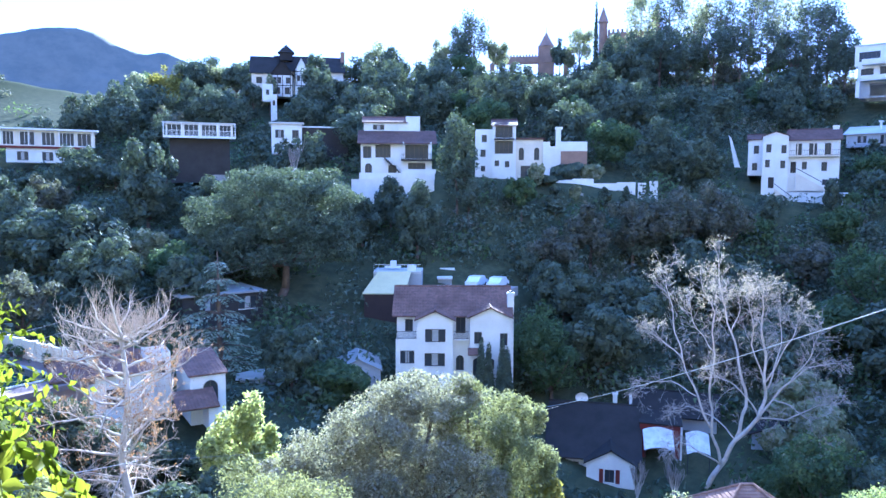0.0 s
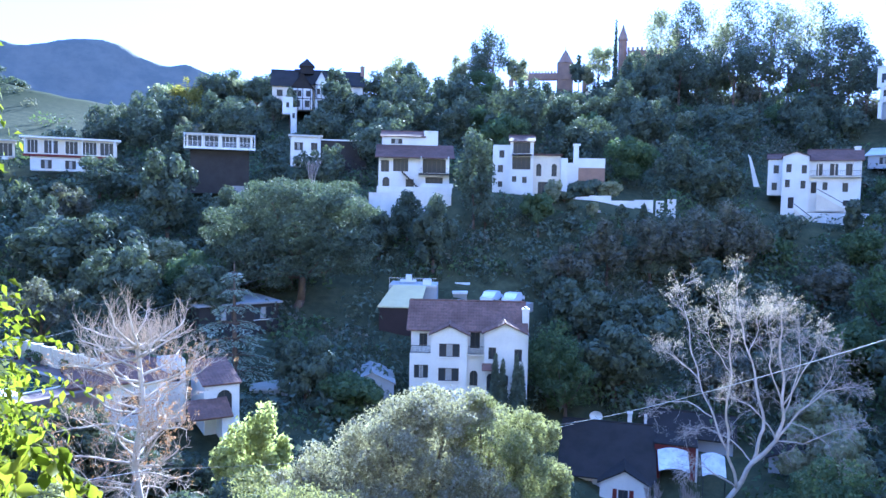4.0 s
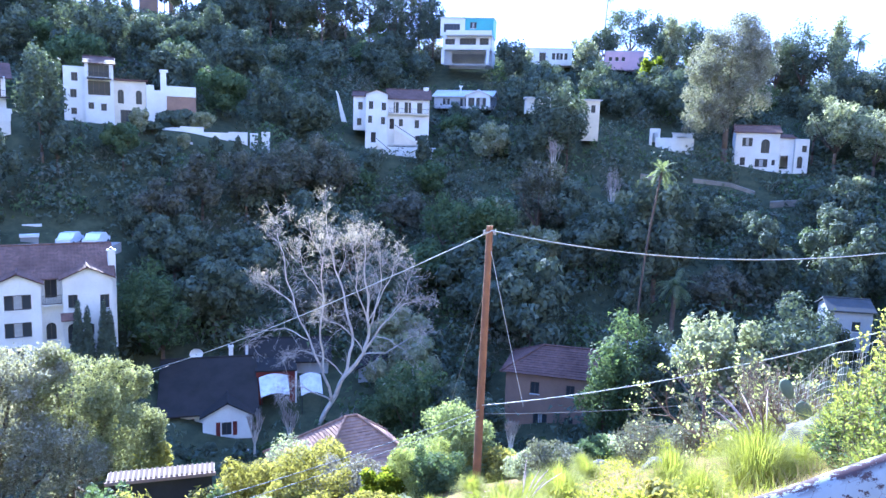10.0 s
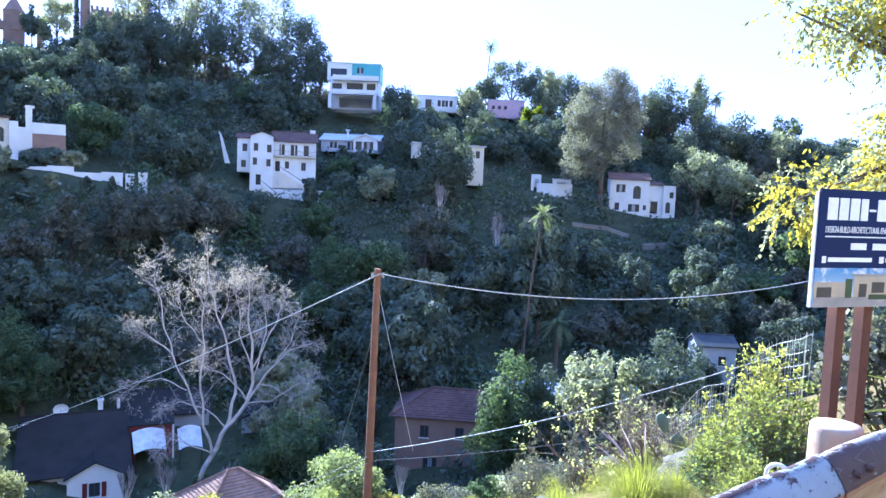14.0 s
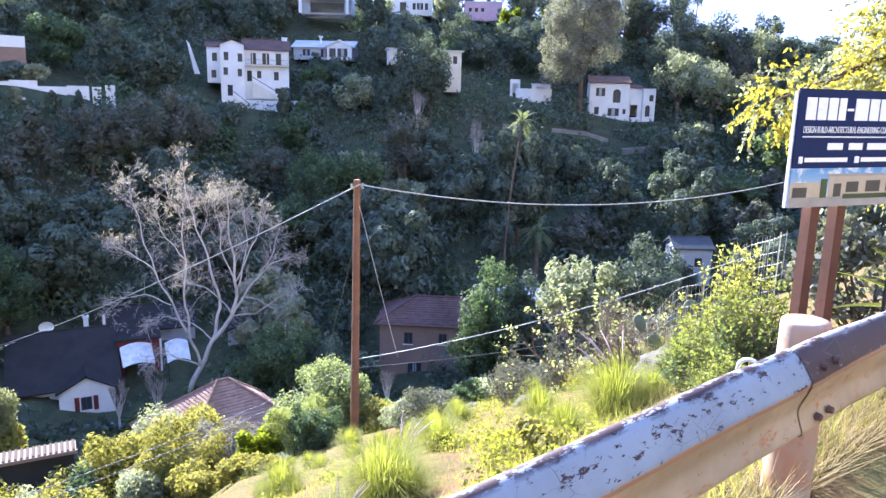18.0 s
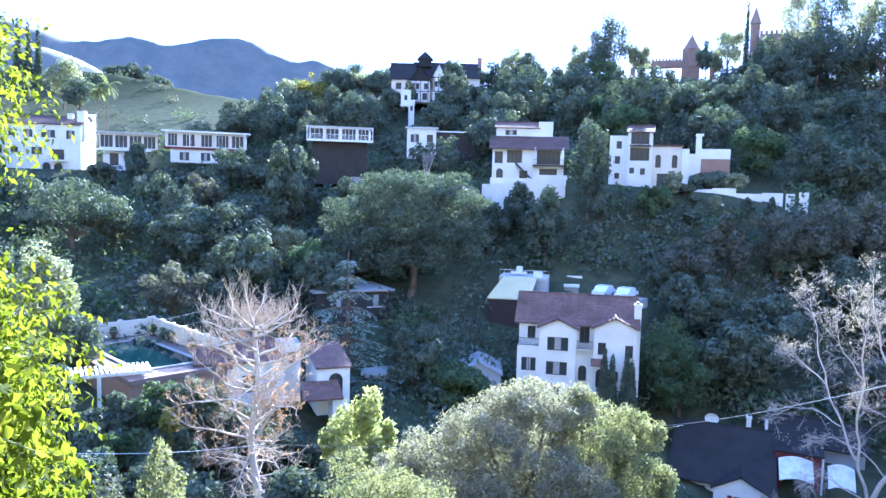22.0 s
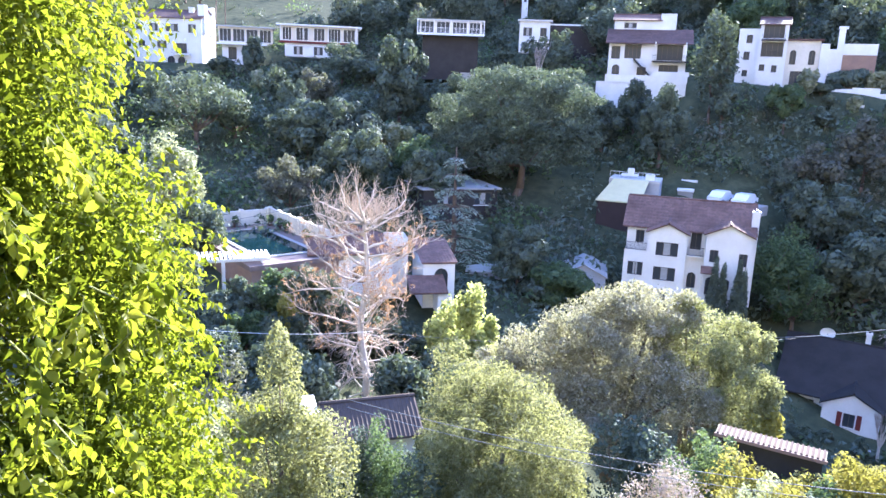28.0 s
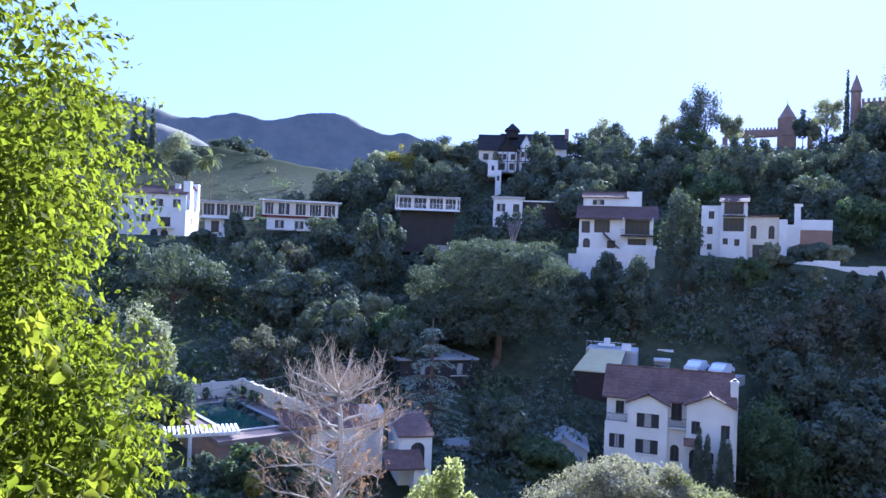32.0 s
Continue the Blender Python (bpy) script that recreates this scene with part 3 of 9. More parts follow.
def lumpy(blobs, n, k, seed):
    """Adds smaller clumps over the outside of large ones."""
    r = np.random.default_rng(seed)
    out = [(b[0], b[1], b[2], b[3] * 0.76, b[4] * 0.76, b[5] * 0.76) for b in blobs]
    for b in blobs:
        for i in range(n):
            d = r.normal(size=3)
            d /= np.linalg.norm(d)
            s = k * r.uniform(0.6, 1.3)
            out.append((b[0] + d[0] * b[3] * 0.82, b[1] + d[1] * b[4] * 0.82, b[2] + d[2] * b[5] * 0.82, b[3] * s, b[4] * s, b[5] * s))
    return out


def tree(name, m, label, category, blobs, count, size, leaf, bark=None, trunk_r=0.25, base=(0, 0, 0), lean=(0, 0), group="", droop=0.0, limbs=7, shell=(0.72, 1.06), long=1.6, fork=0.45, tri=False, tumble=0.75):
    ob = thing(name, m, label, category, group)
    g = Geo()
    zs = [b[2] for b in blobs]
    mid = Vector((blobs[0][0], blobs[0][1], blobs[0][2]))
    b0 = Vector(base) - Vector((0, 0, 0.6))
    f = b0.lerp(mid, fork) + Vector((lean[0], lean[1], 0))
    q = b0.lerp(f, 0.5) + Vector((lean[0] * 0.4, lean[1] * 0.4, 0))
    g.tube(b0, q, trunk_r * 1.25, trunk_r, 8), g.tube(q, f, trunk_r, trunk_r * 0.82, 8), g.tube(f, mid, trunk_r * 0.8, trunk_r * 0.35, 7)
    for b in blobs[1:1 + limbs]:
        e = Vector(b[:3])
        k = f.lerp(e, 0.5) + Vector((0, 0, -0.08 * (e - f).length))
        g.tube(f, k, trunk_r * 0.5, trunk_r * 0.32, 6), g.tube(k, e, trunk_r * 0.32, trunk_r * 0.1, 5)
    part("trunk", g, bark or BARK, ob, smooth=True)
    me = leaf_cloud(blobs, count, size, shell, droop, long, tri, tumble)
    me.materials.append(leaf)
    part("crown", me, None, ob)
    return ob


def bare_tree(name, m, label, height, spread, seed, bark, twig_mat, leaf=None, levels=6, leaves=2500, trunk_r=0.3, group="", stems=1, up=0.35, first=0.3):
    r = np.random.default_rng(seed)
    ob = thing(name, m, label, "tree", group)
    g, tw, tips = Geo(), Geo(), []

    def grow(p, d, length, rad, level):
        q = p + d * length * 0.5 + Vector(r.normal(size=3)) * length * 0.05
        e = q + (d + Vector((0, 0, 0.12))).normalized() * length * 0.5
        tgt = g if level < 3 else tw
        n = 7 if level < 2 else (5 if level < 4 else 3)
        tgt.tube(p, q, rad, rad * 0.85, n, False), tgt.tube(q, e, rad * 0.85, rad * 0.68, n, False)
        if level >= levels:
            tips.append(e)
            return
        k = 3 if level < levels - 1 else 2
        if level == 0:
            k = 4
        ph = r.uniform(0, 6.28)
        for i in range(k):
            ang = ph + i * 6.283 / k + r.uniform(-0.5, 0.5)
            tilt = r.uniform(0.35, 0.8) if i else r.uniform(0.1, 0.3)
            o = d.orthogonal().normalized()
            o = Matrix.Rotation(ang, 3, d) @ o
            nd = (d * math.cos(tilt) + o * math.sin(tilt) * spread + Vector((0, 0, up * 0.3))).normalized()
            start = e if i == 0 or level < 1 else q.lerp(e, r.uniform(0.1, 1.0))
            grow(start, nd, length * r.uniform(0.62, 0.82), max(rad * (0.66 if i == 0 else 0.5), 0.012), level + 1)
    for s in range(stems):
        a = 6.283 * s / max(stems, 1) + 0.4
        d = Vector((math.cos(a) * 0.3 * (stems > 1), math.sin(a) * 0.3 * (stems > 1), 1)).normalized()
        grow(Vector((0, 0, -0.6)), d, height * first, trunk_r, 0)
    part("trunk", g, bark, ob, smooth=True)
    part("brushwood", tw, twig_mat, ob)["kind"] = "stuff"
    if leaf and leaves:
        pts = [tips[i] for i in r.integers(0, len(tips), leaves)]
        me = leaf_cloud([(p.x, p.y, p.z, 0.35, 0.35, 0.3) for p in pts[:900]], leaves, 0.13)
        me.materials.append(leaf)
        part("dry_foliage", me, None, ob, "sparse dry leaves")
    return ob


def leader_tree(name, m, label, height, seed, bark, twig_mat, leaf, leaves, trunk_r=0.3, reach=3.0):
    """A leafless tree: one stem that forks at a knuckle into a broom of upright twigs, thin drooping side limbs below."""
    r = np.random.default_rng(seed)
    ob = thing(name, m, label, "tree")
    g, tw, tips = Geo(), Geo(), []
    top = height * 0.82
    stem = [Vector((0.22 * math.sin(i * 0.9), 0.2 * math.cos(i * 1.3), -0.8 + (top + 0.8) * i / 11)) for i in range(12)]
    g.pipe(stem, [trunk_r * (1 - 0.05 * i) for i in range(12)], 9)

    def limb(a, d, length, rad, bend):
        """A crooked limb; returns its points."""
        pts, dirn = [a], d.copy()
        for k in range(6):
            pts.append(pts[-1] + dirn * length / 6)
            dirn = (dirn + Vector(r.normal(size=3)) * 0.22 + Vector((0, 0, bend))).normalized()
        (g if rad > 0.05 else tw).pipe(pts, [rad * (1 - 0.12 * k) for k in range(7)], 6 if rad > 0.05 else 4)
        return pts

    def twig(a, d, length, rad, level, lift):
        b = a + d * length * 0.5 + Vector(r.normal(size=3)) * length * 0.06
        c = b + (d + Vector((0, 0, lift))).normalized() * length * 0.5
        tw.tube(a, b, rad, rad * 0.8, 3, False), tw.tube(b, c, rad * 0.8, rad * 0.5, 3, False)
        tips.append(c)
        if level < 2:
            for i in range(3):
                nd = (d + Vector(r.normal(size=3)) * 0.5 + Vector((0, 0, lift))).normalized()
                twig(a.lerp(c, r.uniform(0.3, 1.0)), nd, length * r.uniform(0.5, 0.8), max(rad * 0.7, 0.011), level + 1, lift)
    for i in range(2, 12):
        f = i / 11
        for k in range(5):
            a = i * 2.4 + k * 1.3 + r.uniform(-0.4, 0.4)
            d = Vector((math.cos(a), math.sin(a), r.uniform(0.0, 0.4))).normalized()
            big = f > 0.5
            pts = limb(stem[i].lerp(stem[i - 1], r.uniform(0, 1)), d, reach * (1.25 if big else 1.0) * r.uniform(0.7, 1.2), trunk_r * (0.34 if big else 0.2), 0.03 if big else -0.05)
            for j in range(2, 7):
                for q in range(4):
                    nd = ((pts[j] - pts[j - 1]).normalized() * 0.6 + Vector(r.normal(size=3)) * 0.7 + Vector((0, 0, 0.5 if big else -0.1))).normalized()
                    twig(pts[j], nd, r.uniform(0.6, 1.2), 0.018, 1 if q or j < 5 else 0, 0.35 if big else -0.05)
    for k in range(9):
        a = k * 0.7 + 0.3
        d = Vector((math.cos(a), math.sin(a), r.uniform(0.0, 0.7))).normalized()
        pts = limb(stem[-1], d, reach * 0.95, trunk_r * 0.36, 0.04)
        for j in range(1, 7):
            for q in range(4):
                nd = Vector((r.normal() * 0.35, r.normal() * 0.35, 1)).normalized()
                twig(pts[j], nd, r.uniform(0.7, 1.3), 0.017, 1, 0.3)
    part("trunk", g, bark, ob, smooth=True)
    part("brushwood", tw, twig_mat, ob)["kind"] = "stuff"
    low = [t for t in tips if height * 0.3 < t.z < height * 0.8]
    sel = r.integers(0, len(low), 1500)
    me = leaf_cloud([(*low[i], 0.16, 0.16, 0.14) for i in sel], leaves, 0.075)
    me.materials.append(leaf)
    part("dry_foliage", me, None, ob, "sparse dry russet leaves")
    return ob


def palm(name, m, label, height, crown, leaf, fronds=26, seed=3, trunk_r=0.17, lean=0.0, group="", thatch=True):
    r = np.random.default_rng(seed)
    ob = thing(name, m, label, "palm tree", group)
    g = Geo()
    pts = [Vector((lean * (i / 6) ** 2, 0, -0.4 + (height + 0.4) * i / 6)) for i in range(7)]
    for a, b in zip(pts, pts[1:]):
        g.tube(a, b, trunk_r, trunk_r * 0.95, 8, False)
    part("trunk", g, BARK, ob, smooth=True)
    top = pts[-1]
    for i in range(fronds):
        f = Geo()
        az, el = r.uniform(0, 6.283), r.uniform(-0.9, 1.25)
        d = Vector((math.cos(az), math.sin(az), 0))
        prev, dirn = top.copy(), (d * math.cos(el) + Vector((0, 0, math.sin(el)))).normalized()
        n = 8
        for k in range(n):
            e = prev + dirn * crown / n
            side = dirn.cross(Vector((0, 0, 1))).normalized()
            w = crown * 0.2 * math.sin(math.pi * (0.12 + 0.85 * k / n))
            f.tube(prev, e, 0.03, 0.02, 3, False)
            for s in (-1, 1):
                for j in range(3):
                    o = prev.lerp(e, j / 3)
                    tip = o + side * s * w + dirn * w * 0.5 + Vector((0, 0, -0.35 * w))
                    f.poly([o, o + dirn * 0.06 * crown / 1.6, tip])
            prev = e
            dirn = (dirn + Vector((0, 0, -0.2))).normalized()
        part("frond", f, leaf, ob)
    return ob

# ---- far-slope houses ----
HOUSES = []          # (az0, az1, r, base z): keeps trees from standing in front


def keep(az0, az1, r, z, deep=12):
    HOUSES.append((az0, az1, r, z, deep))


def villa_by_oak():
    h = thing_at("villa", 0.6, 80, -22.5, "white stucco three-storey villa with two gables and red tile roof", "house")
    keep(-4.6, 5.8, 80, -21.5)
    volume(h, -6.4, 6.5, 2.0, 10, 0, 8.2, STUCCO, roof=("gx", 2.6, 0.45, TERRA, 0.32), front=[(-5.0, 6.2, 0.9, 1.4, "w"), (0.95, 6.0, 1.1, 1.9, "w")])
    volume(h, -6.4, -4.0, 0, 2.0, 0, 5.7, STUCCO, front=[(-5.1, 2.9, 1.6, 1.5, "w"), (-4.9, 0.4, 1.3, 1.2, "w")])
    volume(h, -4.0, 0.05, 0, 4, 0, 7.9, STUCCO, roof=("gy", 0.95, 0.3, TERRA, 0.32), front=[(-1.95, 5.35, 2.3, 1.5, "w"), (-2.0, 2.6, 2.3, 1.5, "w"), (-2.4, 0.3, 1.6, 1.3, "w")])
    volume(h, 0.05, 1.95, 1.0, 4, 0, 5.6, STUCCO, front=[(0.85, 1.9, 0.9, 1.75, "a")])
    volume(h, 1.95, 6.5, 0, 4, 0, 8.2, STUCCO, roof=("gy", 1.05, 0.3, TERRA, 0.32), front=[(2.85, 5.2, 0.85, 1.35, "w"), (5.75, 5.0, 0.85, 1.4, "w"), (2.8, 1.6, 1.0, 2.0, "a"), (5.9, 1.5, 1.1, 2.1, "a"), (4.35, 2.3, 0.7, 1.1, "w")])
    rail_fence(h, -6.35, -4.05, 0.08, 5.72, 0.85)
    slab_part(h, "balcony", 0.1, 1.9, 0.35, 1.0, 5.45, 5.6, STUCCO)
    rail_fence(h, 0.15, 1.85, 0.42, 5.6, 0.95)
    g = Geo()
    g.slab([(1.7, -1.0, 4.2), (2.9, -1.0, 4.2), (2.9, 0.0, 4.75), (1.7, 0.0, 4.75)], 0.12)
    part("porch_roof", g, TERRA, h)
    chimney(h, 6.75, 3.2, 0, 10.6, 0.75, 0.7)
    return h


def villa_stairs():
    h = thing_at("hillside_villa", 25.7, 145, -1.2, "white stucco hillside villa with balcony, outside stair and tile roof", "house")
    keep(22.3, 29.4, 145, -0.5)
    volume(h, -4.8, -0.5, 0, 7, 0, 11.0, STUCCO, roof=("gy", 0.75, 0.2, TERRA_BROWN, 0.35), front=[(-3.75, 8.1, 0.85, 1.5, "w"), (-1.25, 7.9, 0.85, 1.5, "w"), (-3.9, 5.4, 0.8, 1.4, "w"), (-1.35, 5.2, 0.8, 1.4, "w"), (-3.2, 1.6, 0.95, 2.0, "d")])
    volume(h, -7.3, -4.8, 2.0, 8, 4.0, 10.6, STUCCO, roof=("gx", 1.0, 0.3, TERRA_BROWN, 0.35), front=[(-5.9, 8.0, 0.9, 1.5, "w"), (-6.1, 4.9, 0.9, 1.4, "w")])
    volume(h, -0.5, 7.8, 1.6, 8, 1.0, 10.4, STUCCO, roof=("gx", 1.9, 0.4, TERRA_BROWN, 0.35), front=[(1.2, 7.6, 1.0, 2.1, "w"), (3.5, 7.6, 1.3, 2.1, "w"), (5.9, 7.6, 1.1, 2.1, "w"), (0.4, 4.4, 0.9, 2.0, "d"), (2.2, 5.0, 0.8, 1.4, "w"), (5.4, 4.7, 0.9, 1.6, "w"), (5.6, 2.2, 0.9, 1.0, "w")])
    slab_part(h, "balcony", -0.4, 7.8, 0.7, 1.6, 7.3, 7.5, CREAM)
    rail_fence(h, -0.3, 7.7, 0.75, 7.5, 0.95, 0.3)
    for x in (1.0, 3.6, 6.4, 7.6):
        slab_part(h, "balcony_post", x - 0.08, x + 0.08, 0.75, 0.9, 7.5, 10.2, CREAM)
    for i in range(14):
        slab_part(h, "step", 0.9 + i * 0.32, 1.22 + i * 0.32, 0.5, 1.55, 1.2, 4.3 - i * 0.19, CREAM)
    for i in range(12):
        slab_part(h, "step", -2.6 + i * 0.24, -2.36 + i * 0.24, -1.0, -0.05, -2.0, 1.5 - i * 0.2, CREAM)
    for x0, z0, x1, z1, y in ((0.9, 5.2, 5.3, 2.6, 0.42), (-2.6, 2.4, 0.3, 0.1, -1.06)):
        g = Geo()
        g.pipe([(x0, y, z0), (x1, y, z1)], (0.06, 0.06), 6)
        part("handrail", g, DARKWOOD, h, "dark stair handrail")
    for x0, x1, y, z0, z1 in ((-0.9, 9.5, -0.8, -1.5, 0.9), (5.5, 11.5, -2.0, -2.5, -0.2), (-5.5, -1.5, -3.0, -3.0, -0.9), (8.0, 12.5, -3.4, -4.0, -0.9)):
        slab_part(h, "garden_wall", x0, x1, y, y + 0.3, z0, z1, STUCCO)
    slab_part(h, "terrace", -0.6, 9.4, -0.5, 1.6, -1.5, 0.3, CREAM)
    slab_part(h, "terrace", 5.6, 11.4, -1.7, -0.82, -2.5, -0.7, CREAM)
    chimney(h, 7.2, 5.0, 10, 13.0, 1.0, 0.9)
    g = Geo()
    g.poly([(-10.8, 2, 11.6), (-10.3, 2, 11.0), (-8.6, 2, 5.5), (-9.6, 2, 5.5)]), g.poly([(-9.6, 2.3, 5.5), (-8.6, 2.3, 5.5), (-10.3, 2.3, 11.0), (-10.8, 2.3, 11.6)])
    g.slab([(-10.8, 2, 11.6), (-10.8, 2.3, 11.6), (-8.6, 2.3, 5.6), (-8.6, 2, 5.6)], 0.3)
    part("buttress_wall", g, STUCCO, h)
    return h


def villa_terraced():
    h = thing_at("terraced_villa", -3.7, 124, 2.2, "white terraced villa with red tile roof above a garden wall", "house")
    keep(-7.4, 0.0, 122, -0.2)
    volume(h, -6.0, 6.2, 1.4, 9, 0, 6.0, STUCCO, front=[(-4.9, 3.1, 1.4, 2.0, "w"), (-2.2, 3.2, 2.6, 2.2, "w"), (3.6, 3.0, 4.0, 2.4, "w"), (-4.7, 0.3, 1.2, 1.9, "a"), (-0.6, 0.3, 1.4, 1.6, "w"), (3.6, 0.3, 3.0, 2.0, "w")])
    roof_part(h, "shed", -6.4, 6.9, 0.6, 5.0, 5.6, 2.5, 0.15, TERRA_BROWN, 0.35)
    volume(h, -5.6, 1.8, 5.0, 10, 6, 9.5, STUCCO, roof=("gx", 1.0, 0.3, TERRA, 0.35), front=[(-3.0, 8.2, 2.0, 0.9, "w")])
    volume(h, 1.8, 4.3, 5.0, 10, 6, 10.6, STUCCO)
    slab_part(h, "balcony", 0.9, 6.6, 0.3, 1.4, 2.7, 2.9, DARKWOOD)
    rail_fence(h, 1.0, 6.5, 0.35, 2.9, 0.9, 0.3)
    for x in (1.3, 6.0):
        slab_part(h, "balcony_post", x - 0.1, x + 0.1, 0.4, 0.6, 2.9, 5.8, STUCCO)
    for i in range(12):
        slab_part(h, "step", -2.0 + i * 0.26, -1.74 + i * 0.26, 0.2, 1.3, 2.85 - i * 0.25, 3.2 - i * 0.25, DARKWOOD)
    g = Geo()
    g.box(-6.2, 6.6, -0.6, -0.35, -0.6, 0.55), g.box(1.2, 6.8, -0.35, -0.1, 0.5, 1.2)
    part("terrace_wall", g, STUCCO, h)
    w = thing_at("retaining_wall", -3.8, 121.5, 0, "long white stepped retaining wall below the villa", "wall", kind="structure")
    g = Geo()
    g.box(-7.2, 2.0, 0, 0.4, -2.5, 1.5), g.box(2.0, 6.6, -0.3, 0.4, -3.0, 1.55), g.box(-7.2, 6.6, -0.1, 0.5, 1.5, 1.62)
    part("wall", g, STUCCO, w)
    return h


def villa_loggia():
    h = thing_at("loggia_villa", 5.2, 128, 2.2, "white villa with arched loggia, balcony tower and tile roof", "house")
    keep(1.5, 8.0, 128, 2.0)
    volume(h, -6.0, -2.9, 2, 8, -0.5, 8.2, STUCCO, roof=("parapet", 0.1, 0, FLATROOF, 0), front=[(-4.4, 6.2, 0.9, 1.3, "w"), (-4.6, 3.6, 0.9, 1.3, "w"), (-4.6, 1.0, 0.8, 1.0, "w")])
    volume(h, -2.9, 1.2, 0.6, 7, -1.5, 9.0, STUCCO, roof=("gx", 1.2, 0.3, TERRA_BROWN, 0.35), front=[(-0.9, 6.9, 3.0, 2.0, "w"), (-0.9, 4.1, 3.2, 2.2, "w"), (-2.1, 1.9, 0.8, 1.0, "w"), (-0.3, 1.7, 0.8, 1.1, "w"), (-2.3, -0.8, 0.6, 0.6, "w")])
    slab_part(h, "balcony", -2.6, 0.9, -0.4, 0.6, 6.5, 6.7, DARKWOOD)
    rail_fence(h, -2.5, 0.8, -0.35, 6.7, 0.9, 0.25)
    rail_fence(h, -2.4, 0.7, 0.5, 4.1, 0.9, 0.25)
    volume(h, 1.2, 6.0, 1.5, 8, -0.8, 6.6, CREAM, roof=("flat", 0.3, 0.3, TERRA_BROWN, 0), front=[(2.2, 3.0, 0.9, 2.2, "a"), (4.9, 3.0, 0.9, 2.2, "a"), (3.4, -0.2, 2.6, 2.2, "w")])
    volume(h, 6.0, 7.2, 1.0, 8, -0.6, 6.2, STUCCO)
    slab_part(h, "courtyard_wall", 7.2, 8.5, 3, 4, 1.0, 5.5, STUCCO)
    slab_part(h, "courtyard_wall", 9.2, 14.0, 4, 4.3, 4.7, 6.4, STUCCO)
    slab_part(h, "courtyard_base", 9.2, 14.0, 4.1, 4.5, 1.0, 4.7, BRICKY)
    slab_part(h, "gate_pier", 8.4, 9.3, 4, 4.8, 2.0, 8.6, STUCCO)
    slab_part(h, "pier_cap", 8.3, 9.6, 3.9, 4.9, 8.6, 9.0, STUCCO)
    slab_part(h, "terrace_wall", 1.0, 6.3, -0.4, 0, -0.9, -0.35, STUCCO)
    slab_part(h, "terrace_wall", 9.5, 12.0, -0.5, 0, -1.2, -0.5, STUCCO)
    w = thing_at("roadside_wall", 12.0, 127, 0, "broken line of low white roadside walls", "wall", kind="structure")
    for x0, x1, z0, z1, y in ((-9.0, -4.2, 0.3, 1.6, 0), (-4.2, -0.5, 0.0, 1.9, 0.3), (-0.5, 3.4, -0.6, 1.1, 0.0), (3.4, 6.5, -0.5, 1.3, 0.6), (6.9, 8.2, -0.5, 1.2, 0.2), (8.8, 10.2, -0.2, 1.5, 0.6), (-6.0, -2.2, -2.3, -0.6, -2), (-18.6, -15.6, -3.6, -0.9, -2)):
        slab_part(w, "wall", x0, x1, y, y + 0.35, z0 - 2.0, z1, STUCCO)
    keep(6.5, 15.5, 127, -0.5)
    return h


